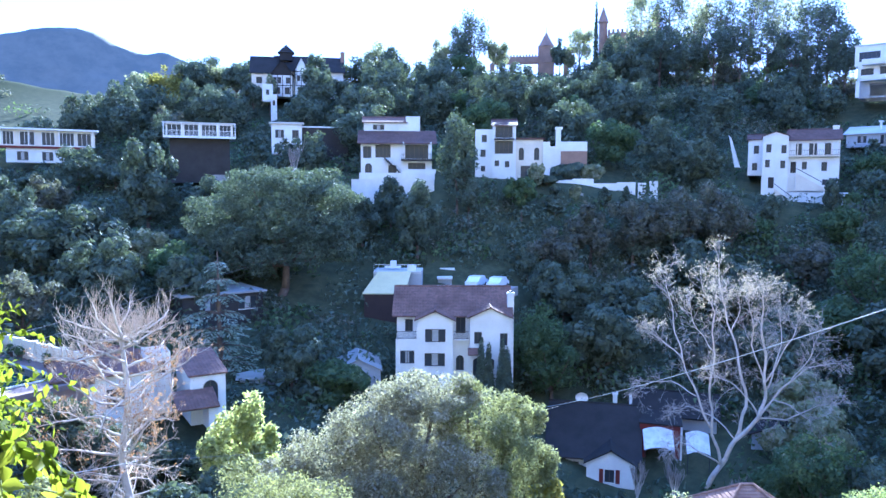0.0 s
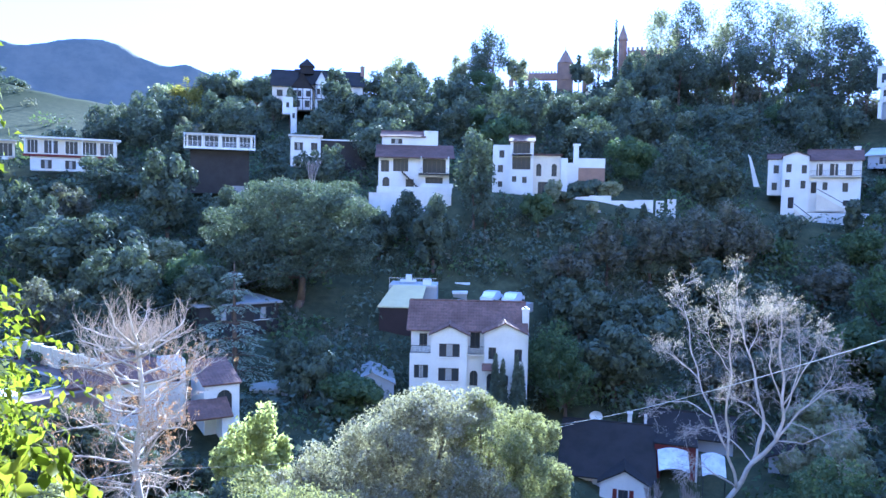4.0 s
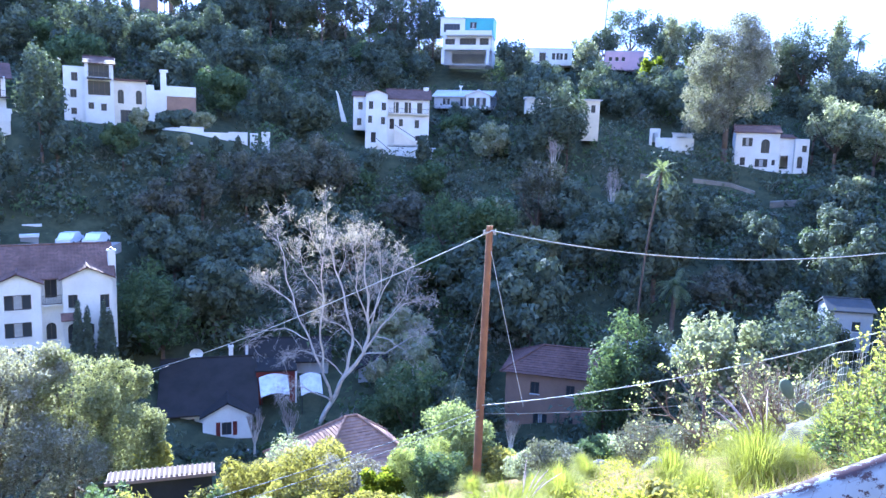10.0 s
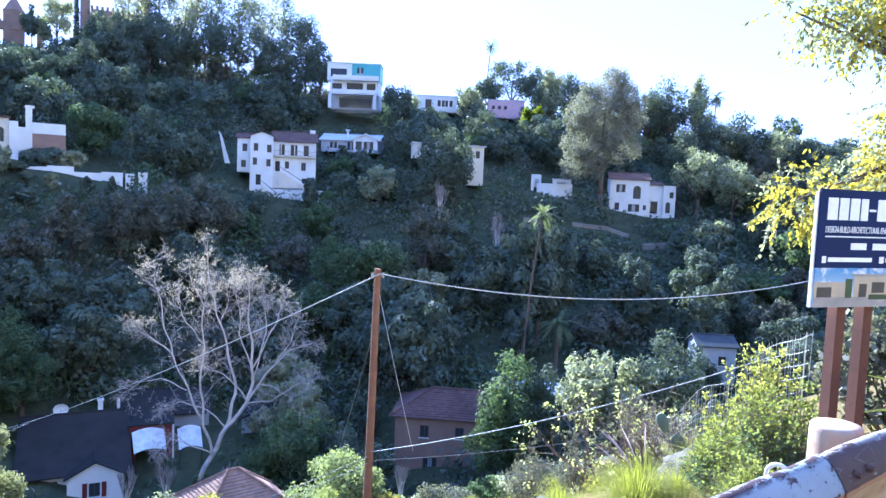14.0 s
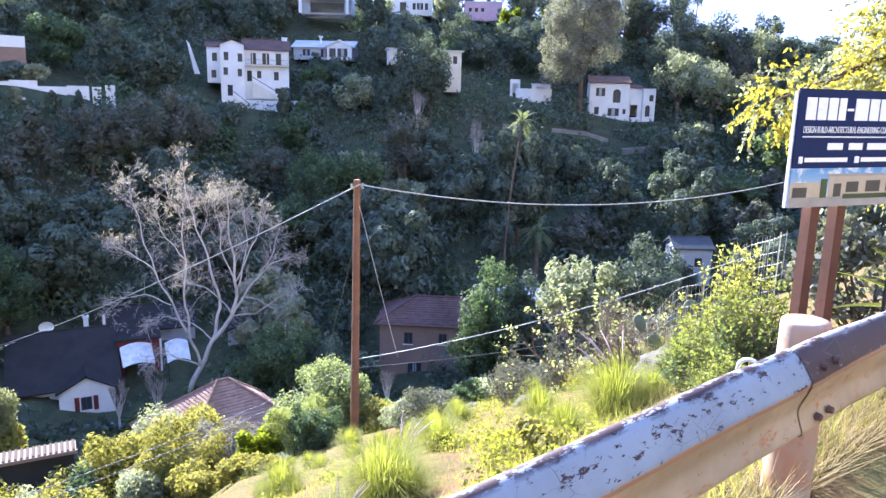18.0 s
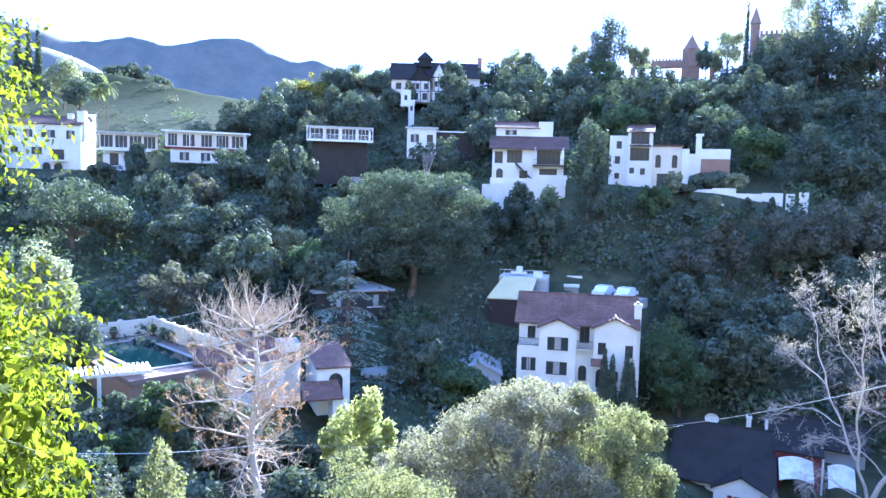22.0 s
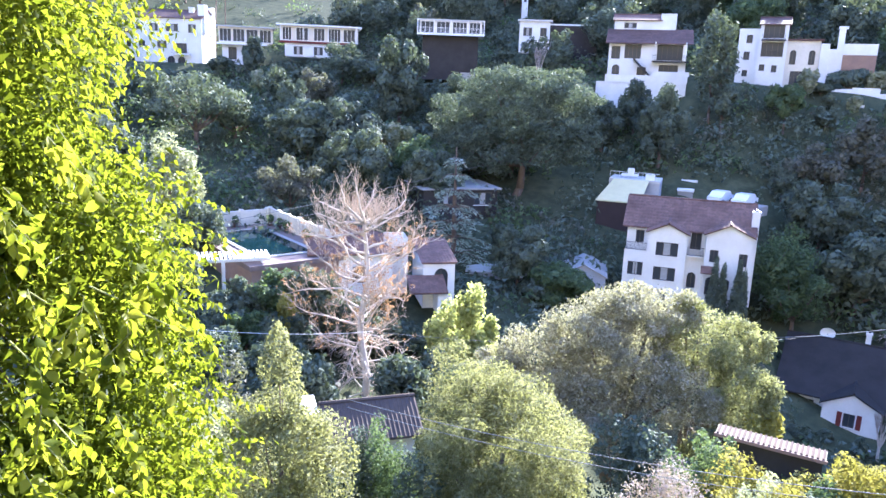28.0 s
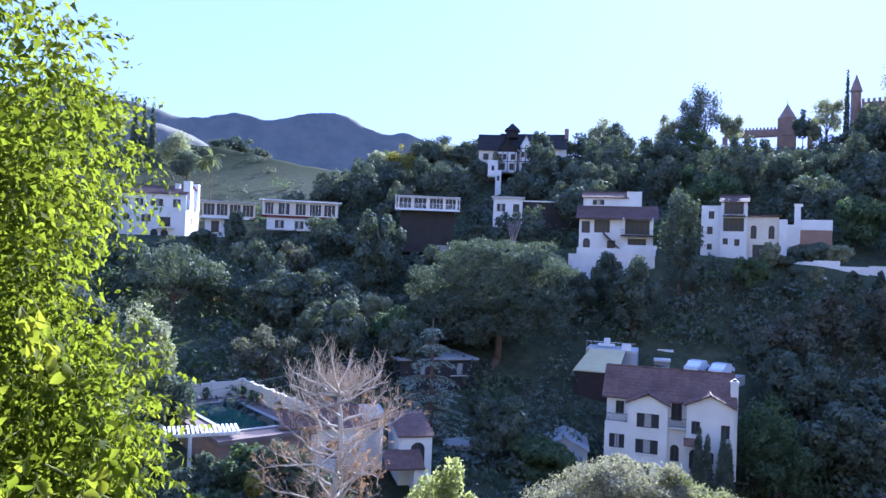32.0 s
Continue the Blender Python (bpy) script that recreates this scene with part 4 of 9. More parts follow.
def tudor():
    h = thing_at("tudor_house", -11.0, 184, 22.5, "large half-timbered house with steep dark shingle roof", "house")
    keep(-14.8, -11.2, 184, 24.5)
    volume(h, -11.3, -5.6, 1, 10, 0, 6.0, CREAM, roof=("gx", 4.2, 0.5, SHINGLE, 0), front=[(-9.5, 3.2, 1.4, 1.6, "w"), (-7.0, 3.2, 1.0, 1.6, "w")])
    volume(h, -5.6, 11.0, 2, 12, 0, 6.8, CREAM, roof=("gx", 4.0, 0.5, SHINGLE, 0), front=[(4.0, 3.4, 1.6, 1.5, "w"), (8.0, 3.4, 1.6, 1.5, "w")])
    volume(h, -6.6, -1.4, 0, 4, 0, 5.4, STUCCO, roof=("gy", 3.4, 0.35, SHINGLE, 0), front=[(-5.7, 3.2, 0.8, 1.5, "w"), (-4.6, 3.2, 0.8, 1.5, "w"), (-2.6, 3.2, 1.0, 1.5, "w"), (-5.2, 0.6, 1.4, 1.7, "w"), (-2.8, 0.6, 1.2, 1.7, "w")])
    volume(h, -0.9, 2.2, 0.6, 4, 0, 6.6, STUCCO, roof=("gy", 3.0, 0.3, SHINGLE, 0), front=[(0.0, 4.0, 0.7, 1.4, "w"), (1.2, 4.0, 0.7, 1.4, "w"), (0.6, 0.9, 1.6, 1.6, "w")])
    g = Geo()
    g.poly([(-6.75, -0.06, 5.2), (-1.25, -0.06, 5.2), (-4.0, -0.06, 8.9)]), g.poly([(-6.75, 0.0, 5.2), (-4.0, 0.0, 8.9), (-1.25, 0.0, 5.2)]), g.poly([(-6.75, -0.06, 5.2), (-6.75, 0.0, 5.2), (-1.25, 0.0, 5.2), (-1.25, -0.06, 5.2)])
    part("gable_shingles", g, SHINGLE, h, "dark shingled gable")
    for x in (-6.4, -5.1, -3.9, -2.0, -1.5):
        slab_part(h, "timber", x - 0.09, x + 0.09, -0.05, 0.0, 0, 5.4, DARKWOOD)
    for z in (2.7, 5.3):
        slab_part(h, "timber", -6.6, -1.4, -0.05, 0.0, z - 0.09, z + 0.09, DARKWOOD)
    for x in (-0.8, -0.45, 0.6, 1.7, 2.1):
        slab_part(h, "timber", x - 0.08, x + 0.08, 0.55, 0.6, 2.9, 6.6, DARKWOOD)
    slab_part(h, "timber", -0.9, 2.2, 0.55, 0.6, 2.8, 3.0, DARKWOOD)
    slab_part(h, "timber", -0.9, 2.2, 0.55, 0.6, 6.2, 6.4, DARKWOOD)
    g = Geo()
    g.box(-4.6, -1.4, 4, 7, 9.5, 12.0)
    g.poly([(-5.0, 3.6, 11.4), (-1.0, 3.6, 11.4), (-3, 5.5, 13.6)]), g.poly([(-1.0, 3.6, 11.4), (-1.0, 7.4, 11.4), (-3, 5.5, 13.6)]), g.poly([(-1.0, 7.4, 11.4), (-5.0, 7.4, 11.4), (-3, 5.5, 13.6)]), g.poly([(-5.0, 7.4, 11.4), (-5.0, 3.6, 11.4), (-3, 5.5, 13.6)])
    part("turret", g, SHINGLE, h)
    chimney(h, 11.1, 6, 0, 12.3, 1.0, 1.0, BRICKY)
    g = thing_at("garden_tower", -12.7, 176, 14.0, "narrow white stair tower below the timbered house", "tower")
    volume(g, -1.3, 0.1, 0, 2, 0, 8.0, STUCCO, front=[(-0.6, 5.4, 0.6, 1.2, "w")])
    volume(g, -3.2, -0.8, 1, 3, 6.5, 10.5, STUCCO, front=[(-2.0, 8.0, 0.7, 1.2, "w")])
    keep(-14, -12.3, 176, 15)
    p = thing_at("pergola_house", -11.8, 140, 6.5, "small white flat-roofed house half hidden by shrubs", "house")
    volume(p, -3.4, 2.2, 0, 6, 0, 5.6, STUCCO, roof=("flat", 0.3, 0.4, FLATROOF, 0), front=[(-1.9, 3.0, 1.6, 1.5, "w"), (1.0, 3.0, 1.2, 1.5, "w"), (-2.2, 0.4, 1.0, 1.4, "w")])
    slab_part(p, "terrace", 2.2, 11.0, 1, 1.5, 5.1, 5.35, STUCCO)
    slab_part(p, "terrace_base", 2.2, 11.0, 1.1, 1.4, -1, 5.1, DARKWOOD)
    keep(-13.4, -9.0, 140, 9.5)


def stilt_house():
    h = thing_at("stilt_house", -18.4, 134, 2.0, "flat-roofed glass house on a dark plinth over the slope", "house")
    keep(-21.4, -15.5, 134, 3.5)
    volume(h, -5.0, 5.0, 0.8, 6, -1.0, 6.7, DARKWOOD)
    slab_part(h, "deck", -6.0, 6.0, -0.6, 7, 6.7, 7.0, WHITEFRAME)
    volume(h, -5.6, 5.6, 1.4, 7, 7.0, 9.3, CREAM, roof=("flat", 0.22, 0.5, FLATROOF, 0), front=[(-4.2, 7.1, 2.4, 2.1, "w"), (-1.4, 7.1, 2.4, 2.1, "w"), (1.6, 7.1, 2.6, 2.1, "w"), (4.3, 7.1, 2.0, 2.1, "w")], frame_mat=WHITEFRAME, left=[(4, 7.1, 3, 2.1, "w")], right=[(4, 7.1, 3, 2.1, "w")])
    rail_fence(h, -6.0, 6.0, -0.5, 7.0, 1.0, 0.22, WHITEFRAME)
    for x in (-5.9, -3, 0, 3, 5.9):
        slab_part(h, "deck_post", x - 0.07, x + 0.07, -0.5, -0.36, 7.0, 9.3, WHITEFRAME)
    slab_part(h, "base_wall", 2.0, 4.6, -0.2, 0.5, -1.5, 0.4, CONCRETE)


def white_block_house():
    h = thing_at("arched_villa", -38.6, 164, 0.5, "long white two-storey villa with arched loggia and chimneys", "house", -22)
    keep(-42.5, -35.2, 160, 1.5)
    volume(h, -8.6, 5.6, 0, 8, 0, 11.0, STUCCO, roof=("gx", 1.7, 0.35, TERRA_BROWN, 0.4), front=[(-7.6, 8.5, 0.9, 1.2, "w"), (-4.4, 8.3, 1.8, 1.5, "w"), (-0.6, 8.3, 2.6, 1.5, "w"), (3.6, 8.1, 1.6, 1.7, "w"), (-7.0, 5.2, 1.4, 1.1, "w"), (-2.8, 4.9, 2.0, 1.5, "w"), (1.2, 4.0, 2.4, 2.0, "w"), (-1.0, 0.5, 1.6, 2.9, "a"), (1.2, 0.5, 1.6, 2.9, "a")], right=[(3.5, 4.6, 0.8, 1.6, "w")])
    slab_part(h, "balcony", -0.6, 3.2, -1.0, 0, 3.6, 3.9, STUCCO)
    rail_fence(h, -0.5, 3.1, -0.95, 3.9, 0.9, 0.25)
    slab_part(h, "planter", -1.0, 3.6, -3.0, -1.0, -1.0, 0.5, STUCCO)
    volume(h, -11.2, -8.6, 1, 6, 3.0, 8.0, STUCCO, roof=("shed", 0.8, 0.2, TERRA_BROWN, 0.4), front=[(-10.2, 5.0, 0.9, 1.4, "w")])
    chimney(h, 5.3, 1.6, 8, 13.8, 1.5, 1.2)
    chimney(h, 5.4, 6.0, 8, 13.6, 1.5, 1.2)
    chimney(h, 2.6, 3.0, 11, 13.4, 1.0, 0.8)


def flat_houses():
    h = thing_at("glass_pavilion", -33.7, 157, 2.6, "white flat-roofed house with ribbon windows", "house")
    keep(-35.6, -31.6, 157, 3.5)
    volume(h, -5.2, 5.4, 0, 7, 4.3, 7.3, CREAM, roof=("flat", 0.25, 0.6, FLATROOF, 0), front=[(-3.9, 4.5, 2.3, 2.5, "w"), (-1.3, 4.5, 2.3, 2.5, "w"), (1.3, 4.5, 2.3, 2.5, "w"), (3.9, 4.5, 2.3, 2.5, "w")], frame_mat=WHITEFRAME)
    volume(h, -4.6, 2.4, 0.6, 7, -0.5, 4.3, STUCCO, front=[(-2.6, 1.0, 1.6, 2.4, "w")])
    slab_part(h, "deck", -5.6, 4.2, -0.8, 0, 3.9, 4.25, WHITEFRAME)
    h = thing_at("long_flat_house", -28.4, 154, 3.0, "long flat-roofed house with white fascia and glass front", "house")
    keep(-31.6, -25.2, 154, 4.5)
    volume(h, -7.6, 8.0, 0, 8, 4.6, 7.6, CREAM, roof=("flat", 0.3, 0.7, WHITEFRAME, 0), front=[(-6.2, 4.8, 1.8, 2.5, "w"), (-3.2, 4.8, 2.4, 2.5, "w"), (0.2, 4.8, 2.2, 2.5, "w"), (3.2, 4.8, 2.6, 2.5, "w"), (6.2, 4.8, 2.4, 2.5, "w")], frame_mat=WHITEFRAME)
    slab_part(h, "terrace", -7.8, 6.0, -1.2, 0, 4.2, 4.6, REDWOOD)
    volume(h, -6.6, 3.0, -0.8, 6, 1.6, 4.2, STUCCO, front=[(-4.0, 2.0, 1.8, 1.6, "w"), (0, 2.0, 1.8, 1.6, "w")])
    g = Geo()
    g.box(-2.6, 3.2, -2.4, -2.0, -5.5, -0.6)
    part("lower_wall", g, STUCCO, h)
    for x in (-7.4, -3, 2, 7.6):
        slab_part(h, "post", x - 0.08, x + 0.08, -0.6, -0.44, 4.6, 7.6, WHITEFRAME)


def ridge_houses():
    h = thing_at("modern_house", 31.3, 180, 20.0, "three-level white modern house with wide balconies and glass", "house", -8)
    keep(29.0, 33.8, 180, 20.5)
    volume(h, -5.4, 6.6, 2, 10, 0, 3.6, GREYWALL, front=[(0.8, 0.3, 8.0, 2.7, "o")])
    volume(h, -5.6, 6.4, 1.6, 10, 3.6, 7.0, STUCCO, front=[(-3.8, 4.2, 2.4, 2.0, "w"), (0.6, 4.0, 4.0, 2.4, "w"), (4.6, 4.0, 2.2, 2.4, "w")])
    volume(h, -6.4, -0.4, 2.4, 10, 7.0, 11.2, STUCCO, roof=("flat", 0.25, 0.2, FLATROOF, 0), front=[(-3.6, 7.9, 4.0, 2.0, "w")])
    volume(h, -0.4, 6.6, 3.0, 10, 7.0, 11.3, surface("teal_roofing", (0.10, 0.36, 0.36), (0.08, 0.30, 0.31), 0.4, 3, 0.4, 0.1, 0.01), roof=("flat", 0.2, 0.1, FLATROOF, 0), front=[(1.6, 8.9, 1.6, 1.5, "w")])
    for z in (3.4, 6.8):
        slab_part(h, "balcony", -4.6, 6.6, -0.4, 1.6, z, z + 0.3, STUCCO)
        slab_part(h, "parapet", -4.6, 6.6, -0.5, -0.35, z + 0.3, z + 1.15, STUCCO)
    for x in (-5.2, 5.8):
        slab_part(h, "pier", x - 0.35, x + 0.35, -0.4, 0.3, 0, 3.4, STUCCO)
    h = thing_at("low_white_house", 37.8, 190, 21.4, "low white flat-roofed house on the ridge", "house")
    keep(36.0, 39.6, 190, 22.5)
    volume(h, -5.8, -0.4, 1.5, 8, 0, 4.2, STUCCO, roof=("flat", 0.2, 0.15, FLATROOF, 0), front=[(-1.6, 1.0, 1.6, 2.3, "w")])
    volume(h, -0.4, 5.8, 0, 8, 0, 4.0, STUCCO, roof=("flat", 0.2, 0.15, FLATROOF, 0), front=[(1.2, 1.4, 0.8, 1.6, "w"), (2.7, 1.4, 1.6, 1.6, "w"), (4.3, 1.4, 0.8, 1.6, "w")])
    h = thing_at("pink_house", 43.6, 195, 21.0, "pale pink wall of a house among ridge trees", "house")
    keep(41.9, 44.9, 195, 22.0)
    volume(h, -5.5, 4.2, 0, 6, 0, 4.6, surface("pink_stucco", (0.62, 0.42, 0.46), (0.5, 0.36, 0.4)), roof=("flat", 0.2, 0.1, FLATROOF, 0), front=[(-4, 2.2, 0.8, 1.0, "w"), (-2.4, 2.2, 0.8, 1.0, "w"), (-0.8, 2.2, 0.8, 1.0, "w")])
    h = thing_at("chalet", 31.4, 165, 8.6, "pale low-gabled chalet with white timber front", "house", -12)
    keep(29.2, 33.8, 165, 9.6)
    volume(h, -6.8, 6.2, 0, 8, 0, 2.7, GREYWALL, roof=("gx", 1.4, 0.5, FLATROOF, 0), front=[(0.0, 0.5, 1.6, 1.8, "w"), (-4, 0.8, 1.6, 1.4, "w")])
    volume(h, 0.8, 6.2, -1.2, 4, 0, 2.9, STUCCO, roof=("gy", 1.1, 0.4, WHITEFRAME, 0), front=[(2.0, 0.6, 1.4, 1.8, "w"), (4.2, 0.6, 2.2, 1.8, "w")])
    g = Geo()
    g.tube((-1.2, 2, 3.4), (-1.2, 2, 5.1), 0.25, 0.2, 8), g.box(-1.6, -0.8, 1.6, 2.4, 4.9, 5.2)
    part("chimney", g, STUCCO, h)
    h = thing_at("water_tower", 41.3, 140, 3.0, "narrow cream tower house with small window", "house", 10)
    keep(40.2, 42.3, 140, 5)
    volume(h, -1.6, 1.4, 0, 3, -1, 6.4, CREAM, roof=("flat", 0.25, 0.4, FLATROOF, 0), front=[(0.2, 4.2, 0.8, 1.4, "w")])
    volume(h, -12, -6.5, 4, 8, 4.0, 6.8, CREAM, roof=("flat", 0.25, 0.3, FLATROOF, 0), front=[(-8, 4.6, 1.0, 1.2, "w")])


def right_slope_houses():
    h = thing_at("spanish_house", 53.6, 150, -3.0, "white Spanish house with arched window behind tall trunks", "house", 6)
    keep(51.2, 57.0, 150, -2.5)
    volume(h, -4.9, 2.8, 0, 8, -1.0, 7.6, STUCCO, roof=("gx", 1.3, 0.35, TERRA, 0.35), front=[(-2.8, 5.0, 1.8, 1.6, "w"), (0.4, 3.8, 1.5, 2.6, "a"), (-0.1, 1.2, 2.2, 1.5, "w"), (2.0, 1.6, 0.6, 1.0, "w"), (-3.4, 1.4, 0.9, 1.5, "w")])
    volume(h, 2.8, 5.6, 1.5, 7, -1.0, 6.8, STUCCO, roof=("shed", 0.8, 0.3, TERRA, 0.35), front=[(4.0, 1.0, 1.4, 2.4, "o")])
    volume(h, 5.6, 8.0, 0.6, 6, -2.0, 6.4, STUCCO, roof=("parapet", 0.2, 0, FLATROOF, 0), front=[(6.6, 1.2, 0.9, 2.2, "a"), (7.2, 4.2, 0.8, 1.2, "w")])
    rail_fence(h, 5.4, 9.6, -0.8, -1.6, 1.0, 0.25, WHITEFRAME)
    slab_part(h, "terrace", 5.4, 9.6, -0.9, 0.6, -2.4, -1.6, STUCCO)
    h = thing_at("walled_terrace", 47.4, 150, 0.2, "white garden terrace with curved pale walls", "wall")
    keep(45.0, 49.4, 150, 0.8)
    g = Geo()
    for i in range(12):
        a, ya = -3.4 + i * 0.66, 1.2 - 1.2 * math.sin(math.pi * i / 11)
        g.v += [(a, ya, -1.0), (a, ya, 3.0), (a, ya + 0.3, 3.0), (a, ya + 0.3, -1.0)]
        if i:
            g.f += [(4 * i - 4 + k, 4 * i + k, 4 * i + (k + 1) % 4, 4 * i - 4 + (k + 1) % 4) for k in range(4)]
    g.f += [(0, 1, 2, 3), (47, 46, 45, 44)]
    part("curved_wall", g, STUCCO, h)
    volume(h, -4.6, -2.6, 1.2, 4, 0, 4.8, STUCCO, front=[(-3.5, 1.2, 1.1, 2.8, "o")])
    volume(h, -0.2, 3.6, 2.4, 6, 0, 3.9, STUCCO, roof=("flat", 0.2, 0.2, FLATROOF, 0), front=[(1.6, 2.2, 2.0, 1.2, "o")])
    slab_part(h, "low_terrace", -6.6, -3.2, 0, 2, 0.6, 1.0, STUCCO)
    h = thing_at("garden_shed", 60.3, 90, -21.0, "small pale house with shallow pitched roof in the valley", "house", 20)
    volume(h, -2.2, 2.2, 0, 4, 0, 4.6, GREYWALL, roof=("gx", 0.9, 0.3, surface("grey_felt_roof", (0.075, 0.08, 0.088), (0.055, 0.06, 0.066), 0.6, 8, 0.9, 0.2, 0.01), 0), front=[(0.6, 2.3, 0.9, 1.1, "w")])
    keep(58.6, 62.5, 90, -20)


def castle():
    h = thing_at("castle_folly", 8.4, 238, 35.5, "ridge-top brick castle folly with arcade and pointed turret", "castle")
    keep(3.6, 9.8, 238, 37.5)
    g = Geo()
    g.box(-18.5, 5.5, 0, 3, 5.2, 7.2)
    for i in range(24):
        g.box(-18.5 + i, -18.0 + i, 0, 0.5, 7.2, 7.8)
    for x in (-18.3, -12.0, -2.4, 5.3):
        g.box(x - 0.7, x + 0.7, 0, 3, -2, 5.2)
    g.box(-18.5, 5.5, -0.2, 3.4, -2, 0.8)
    part("arcade", g, BRICKY, h)
    g = Geo()
    g.box(-3.6, 1.6, -0.6, 3.6, -2, 10.4)
    g.box(-2.4, 0.4, -0.9, -0.6, 5, 9.6)
    for a in range(8):
        t0, t1 = a * math.pi / 4, (a + 1) * math.pi / 4
        g.poly([(-1 + 2.6 * math.cos(t0), 1.4 + 2.6 * math.sin(t0), 10.4), (-1 + 2.6 * math.cos(t1), 1.4 + 2.6 * math.sin(t1), 10.4), (-1, 1.4, 15.0)])
    g.tube((-1, 1.4, 14.9), (-1, 1.4, 16.8), 0.09, 0.04, 6)
    part("turret", g, BRICKY, h)
    k = thing_at("castle_keep", 15.2, 236, 36.0, "large crenellated brick keep among ridge trees", "castle")
    volume(k, -10, 6, 0, 10, -3, 13.0, BRICKY, front=[(0.5, 2.0, 1.4, 3.4, "w"), (-6, 7, 1.2, 2.0, "w"), (3, 8, 1.0, 1.8, "w")])
    g = Geo()
    for i in range(12):
        g.box(-10 + i * 1.36, -9.3 + i * 1.36, 0, 0.6, 13, 14.0)
    part("battlement", g, BRICKY, k)
    g = Geo()
    g.tube((-11.5, 2, 0), (-11.5, 2, 16.5), 1.4, 1.3, 10), g.tube((-11.5, 2, 16.5), (-11.5, 2, 21.5), 1.7, 0.05, 10)
    part("turret", g, BRICKY, k)
    g = Geo()
    g.tube((4.5, 2, 10), (4.5, 2, 17.0), 1.3, 1.2, 10), g.tube((4.5, 2, 17), (4.5, 2, 21.5), 1.6, 0.05, 10)
    part("turret", g, BRICKY, k)


# ---- valley houses ----
def cottage():
    h = thing_at("cottage", 12.9, 76, -31.8, "white gabled cottage with red shutters and dark shingle roof", "house")
    keep(8.6, 16.5, 74, -31)
    volume(h, -2.0, 3.0, 0, 8, 0, 3.0, STUCCO, roof=("gy", 1.35, 0.3, SHINGLE, 0), front=[(0.4, 0.9, 1.0, 1.4, "w")])
    volume(h, -5.4, -2.0, 1.6, 8, 0, 3.1, STUCCO, front=[(-3.6, 0.1, 1.5, 2.2, "d")])
    roof_part(h, "gx", -6.2, 3.4, 1.2, 14.5, 3.1, 3.9, 0.4, SHINGLE)
    for x in (-0.45, 1.25):
        g = Geo()
        g.box(x - 0.22, x + 0.22, -0.06, 0, 0.85, 2.35)
        part("shutter", g, REDWOOD, h, "maroon shutter")
    slab_part(h, "porch", -6, 3, -2.5, 1.5, -0.6, -0.02, CONCRETE)
    chimney(h, 1.0, 9, 5, 8.2, 0.5, 0.5, STUCCO)
    g = thing_at("maroon_shed", 16.9, 81, -30.0, "open maroon shed with white trim behind the cottage", "shed")
    volume(g, -2.0, 2.4, 0, 5, 0, 4.2, REDWOOD, roof=("flat", 0.15, 0.1, SHINGLE, 0), front=[(0.2, 0.2, 3.0, 2.6, "o")])
    slab_part(g, "corner_trim", 2.3, 2.5, -0.15, 0.0, 0, 4.2, WHITEFRAME)
    for az, r, w in ((17.0, 79, 3.2), (19.9, 79, 2.4)):
        t = thing_at("awning", az, r, -28.4, "worn white canvas awning on thin poles", "awning", 8, group="canvas awnings")
        c = Geo()
        for i in range(8):
            for j in range(6):
                P = lambda a, b: (-w / 2 + w * a / 8, b * 0.3, 2.1 - (1 - b / 6) * 1.7 + 0.35 * math.sin(math.pi * a / 8))
                q = [P(i, j), P(i + 1, j), P(i + 1, j + 1), P(i, j + 1)]
                c.poly(q)
        part("canvas", c, surface("worn_white_canvas", (0.78, 0.78, 0.78), (0.55, 0.56, 0.58), 0.9, 4, 0.9, 0.3, 0.02, grime=0.5), t)
        for x in (-w / 2 + 0.1, w / 2 - 0.1):
            pg = Geo()
            pg.tube((x, 0.1, -3.0), (x, 0.1, 0.5), 0.035, 0.035, 6)
            part("pole", pg, DARKFRAME, t)
    d = thing_at("satellite_dish", 11.0, 85, -26.3, "white satellite dish on a short mast", "satellite dish")
    g = Geo()
    for i in range(4):
        for j in range(16):
            P = lambda a, b: (0.75 * a / 4 * math.cos(b * math.pi / 8), -0.3 + 0.28 * (1 - (a / 4) ** 2), 1.9 + 0.62 * a / 4 * math.sin(b * math.pi / 8))
            g.poly([P(i, j), P(i + 1, j), P(i + 1, j + 1), P(i, j + 1)])
    part("dish", g, WHITEFRAME, d)
    g = Geo()
    g.tube((0, 0, -2.6), (0, 0, 1.8), 0.06, 0.06, 8)
    part("mast", g, DARKFRAME, d)
    b = thing_at("grey_roofed_house", 18.5, 86, -30.5, "long low house with brown roof behind the bare sycamore", "house")
    volume(b, -5.6, 4.0, 0, 7, 0, 4.4, GREYWALL, roof=("gx", 1.8, 0.4, SHINGLE, 0), front=[(-2.0, 1.4, 1.4, 1.3, "w"), (2.0, 1.4, 1.4, 1.3, "w")])
    slab_part(b, "corner_board", -5.75, -5.45, -0.1, 0.1, 0, 6.4, WHITEFRAME)
    b = thing_at("hillside_garage", 27.0, 84, -31.0, "dark house with shingle roof half hidden by trees", "house")
    volume(b, -5, 5, 0, 7, 0, 4.4, GREYWALL, roof=("gy", 2.2, 0.4, SHINGLE, 0), front=[(-2, 1.2, 1.2, 1.3, "w"), (2, 1.2, 1.2, 1.3, "w")])
    keep(8, 24, 78, -28.5)


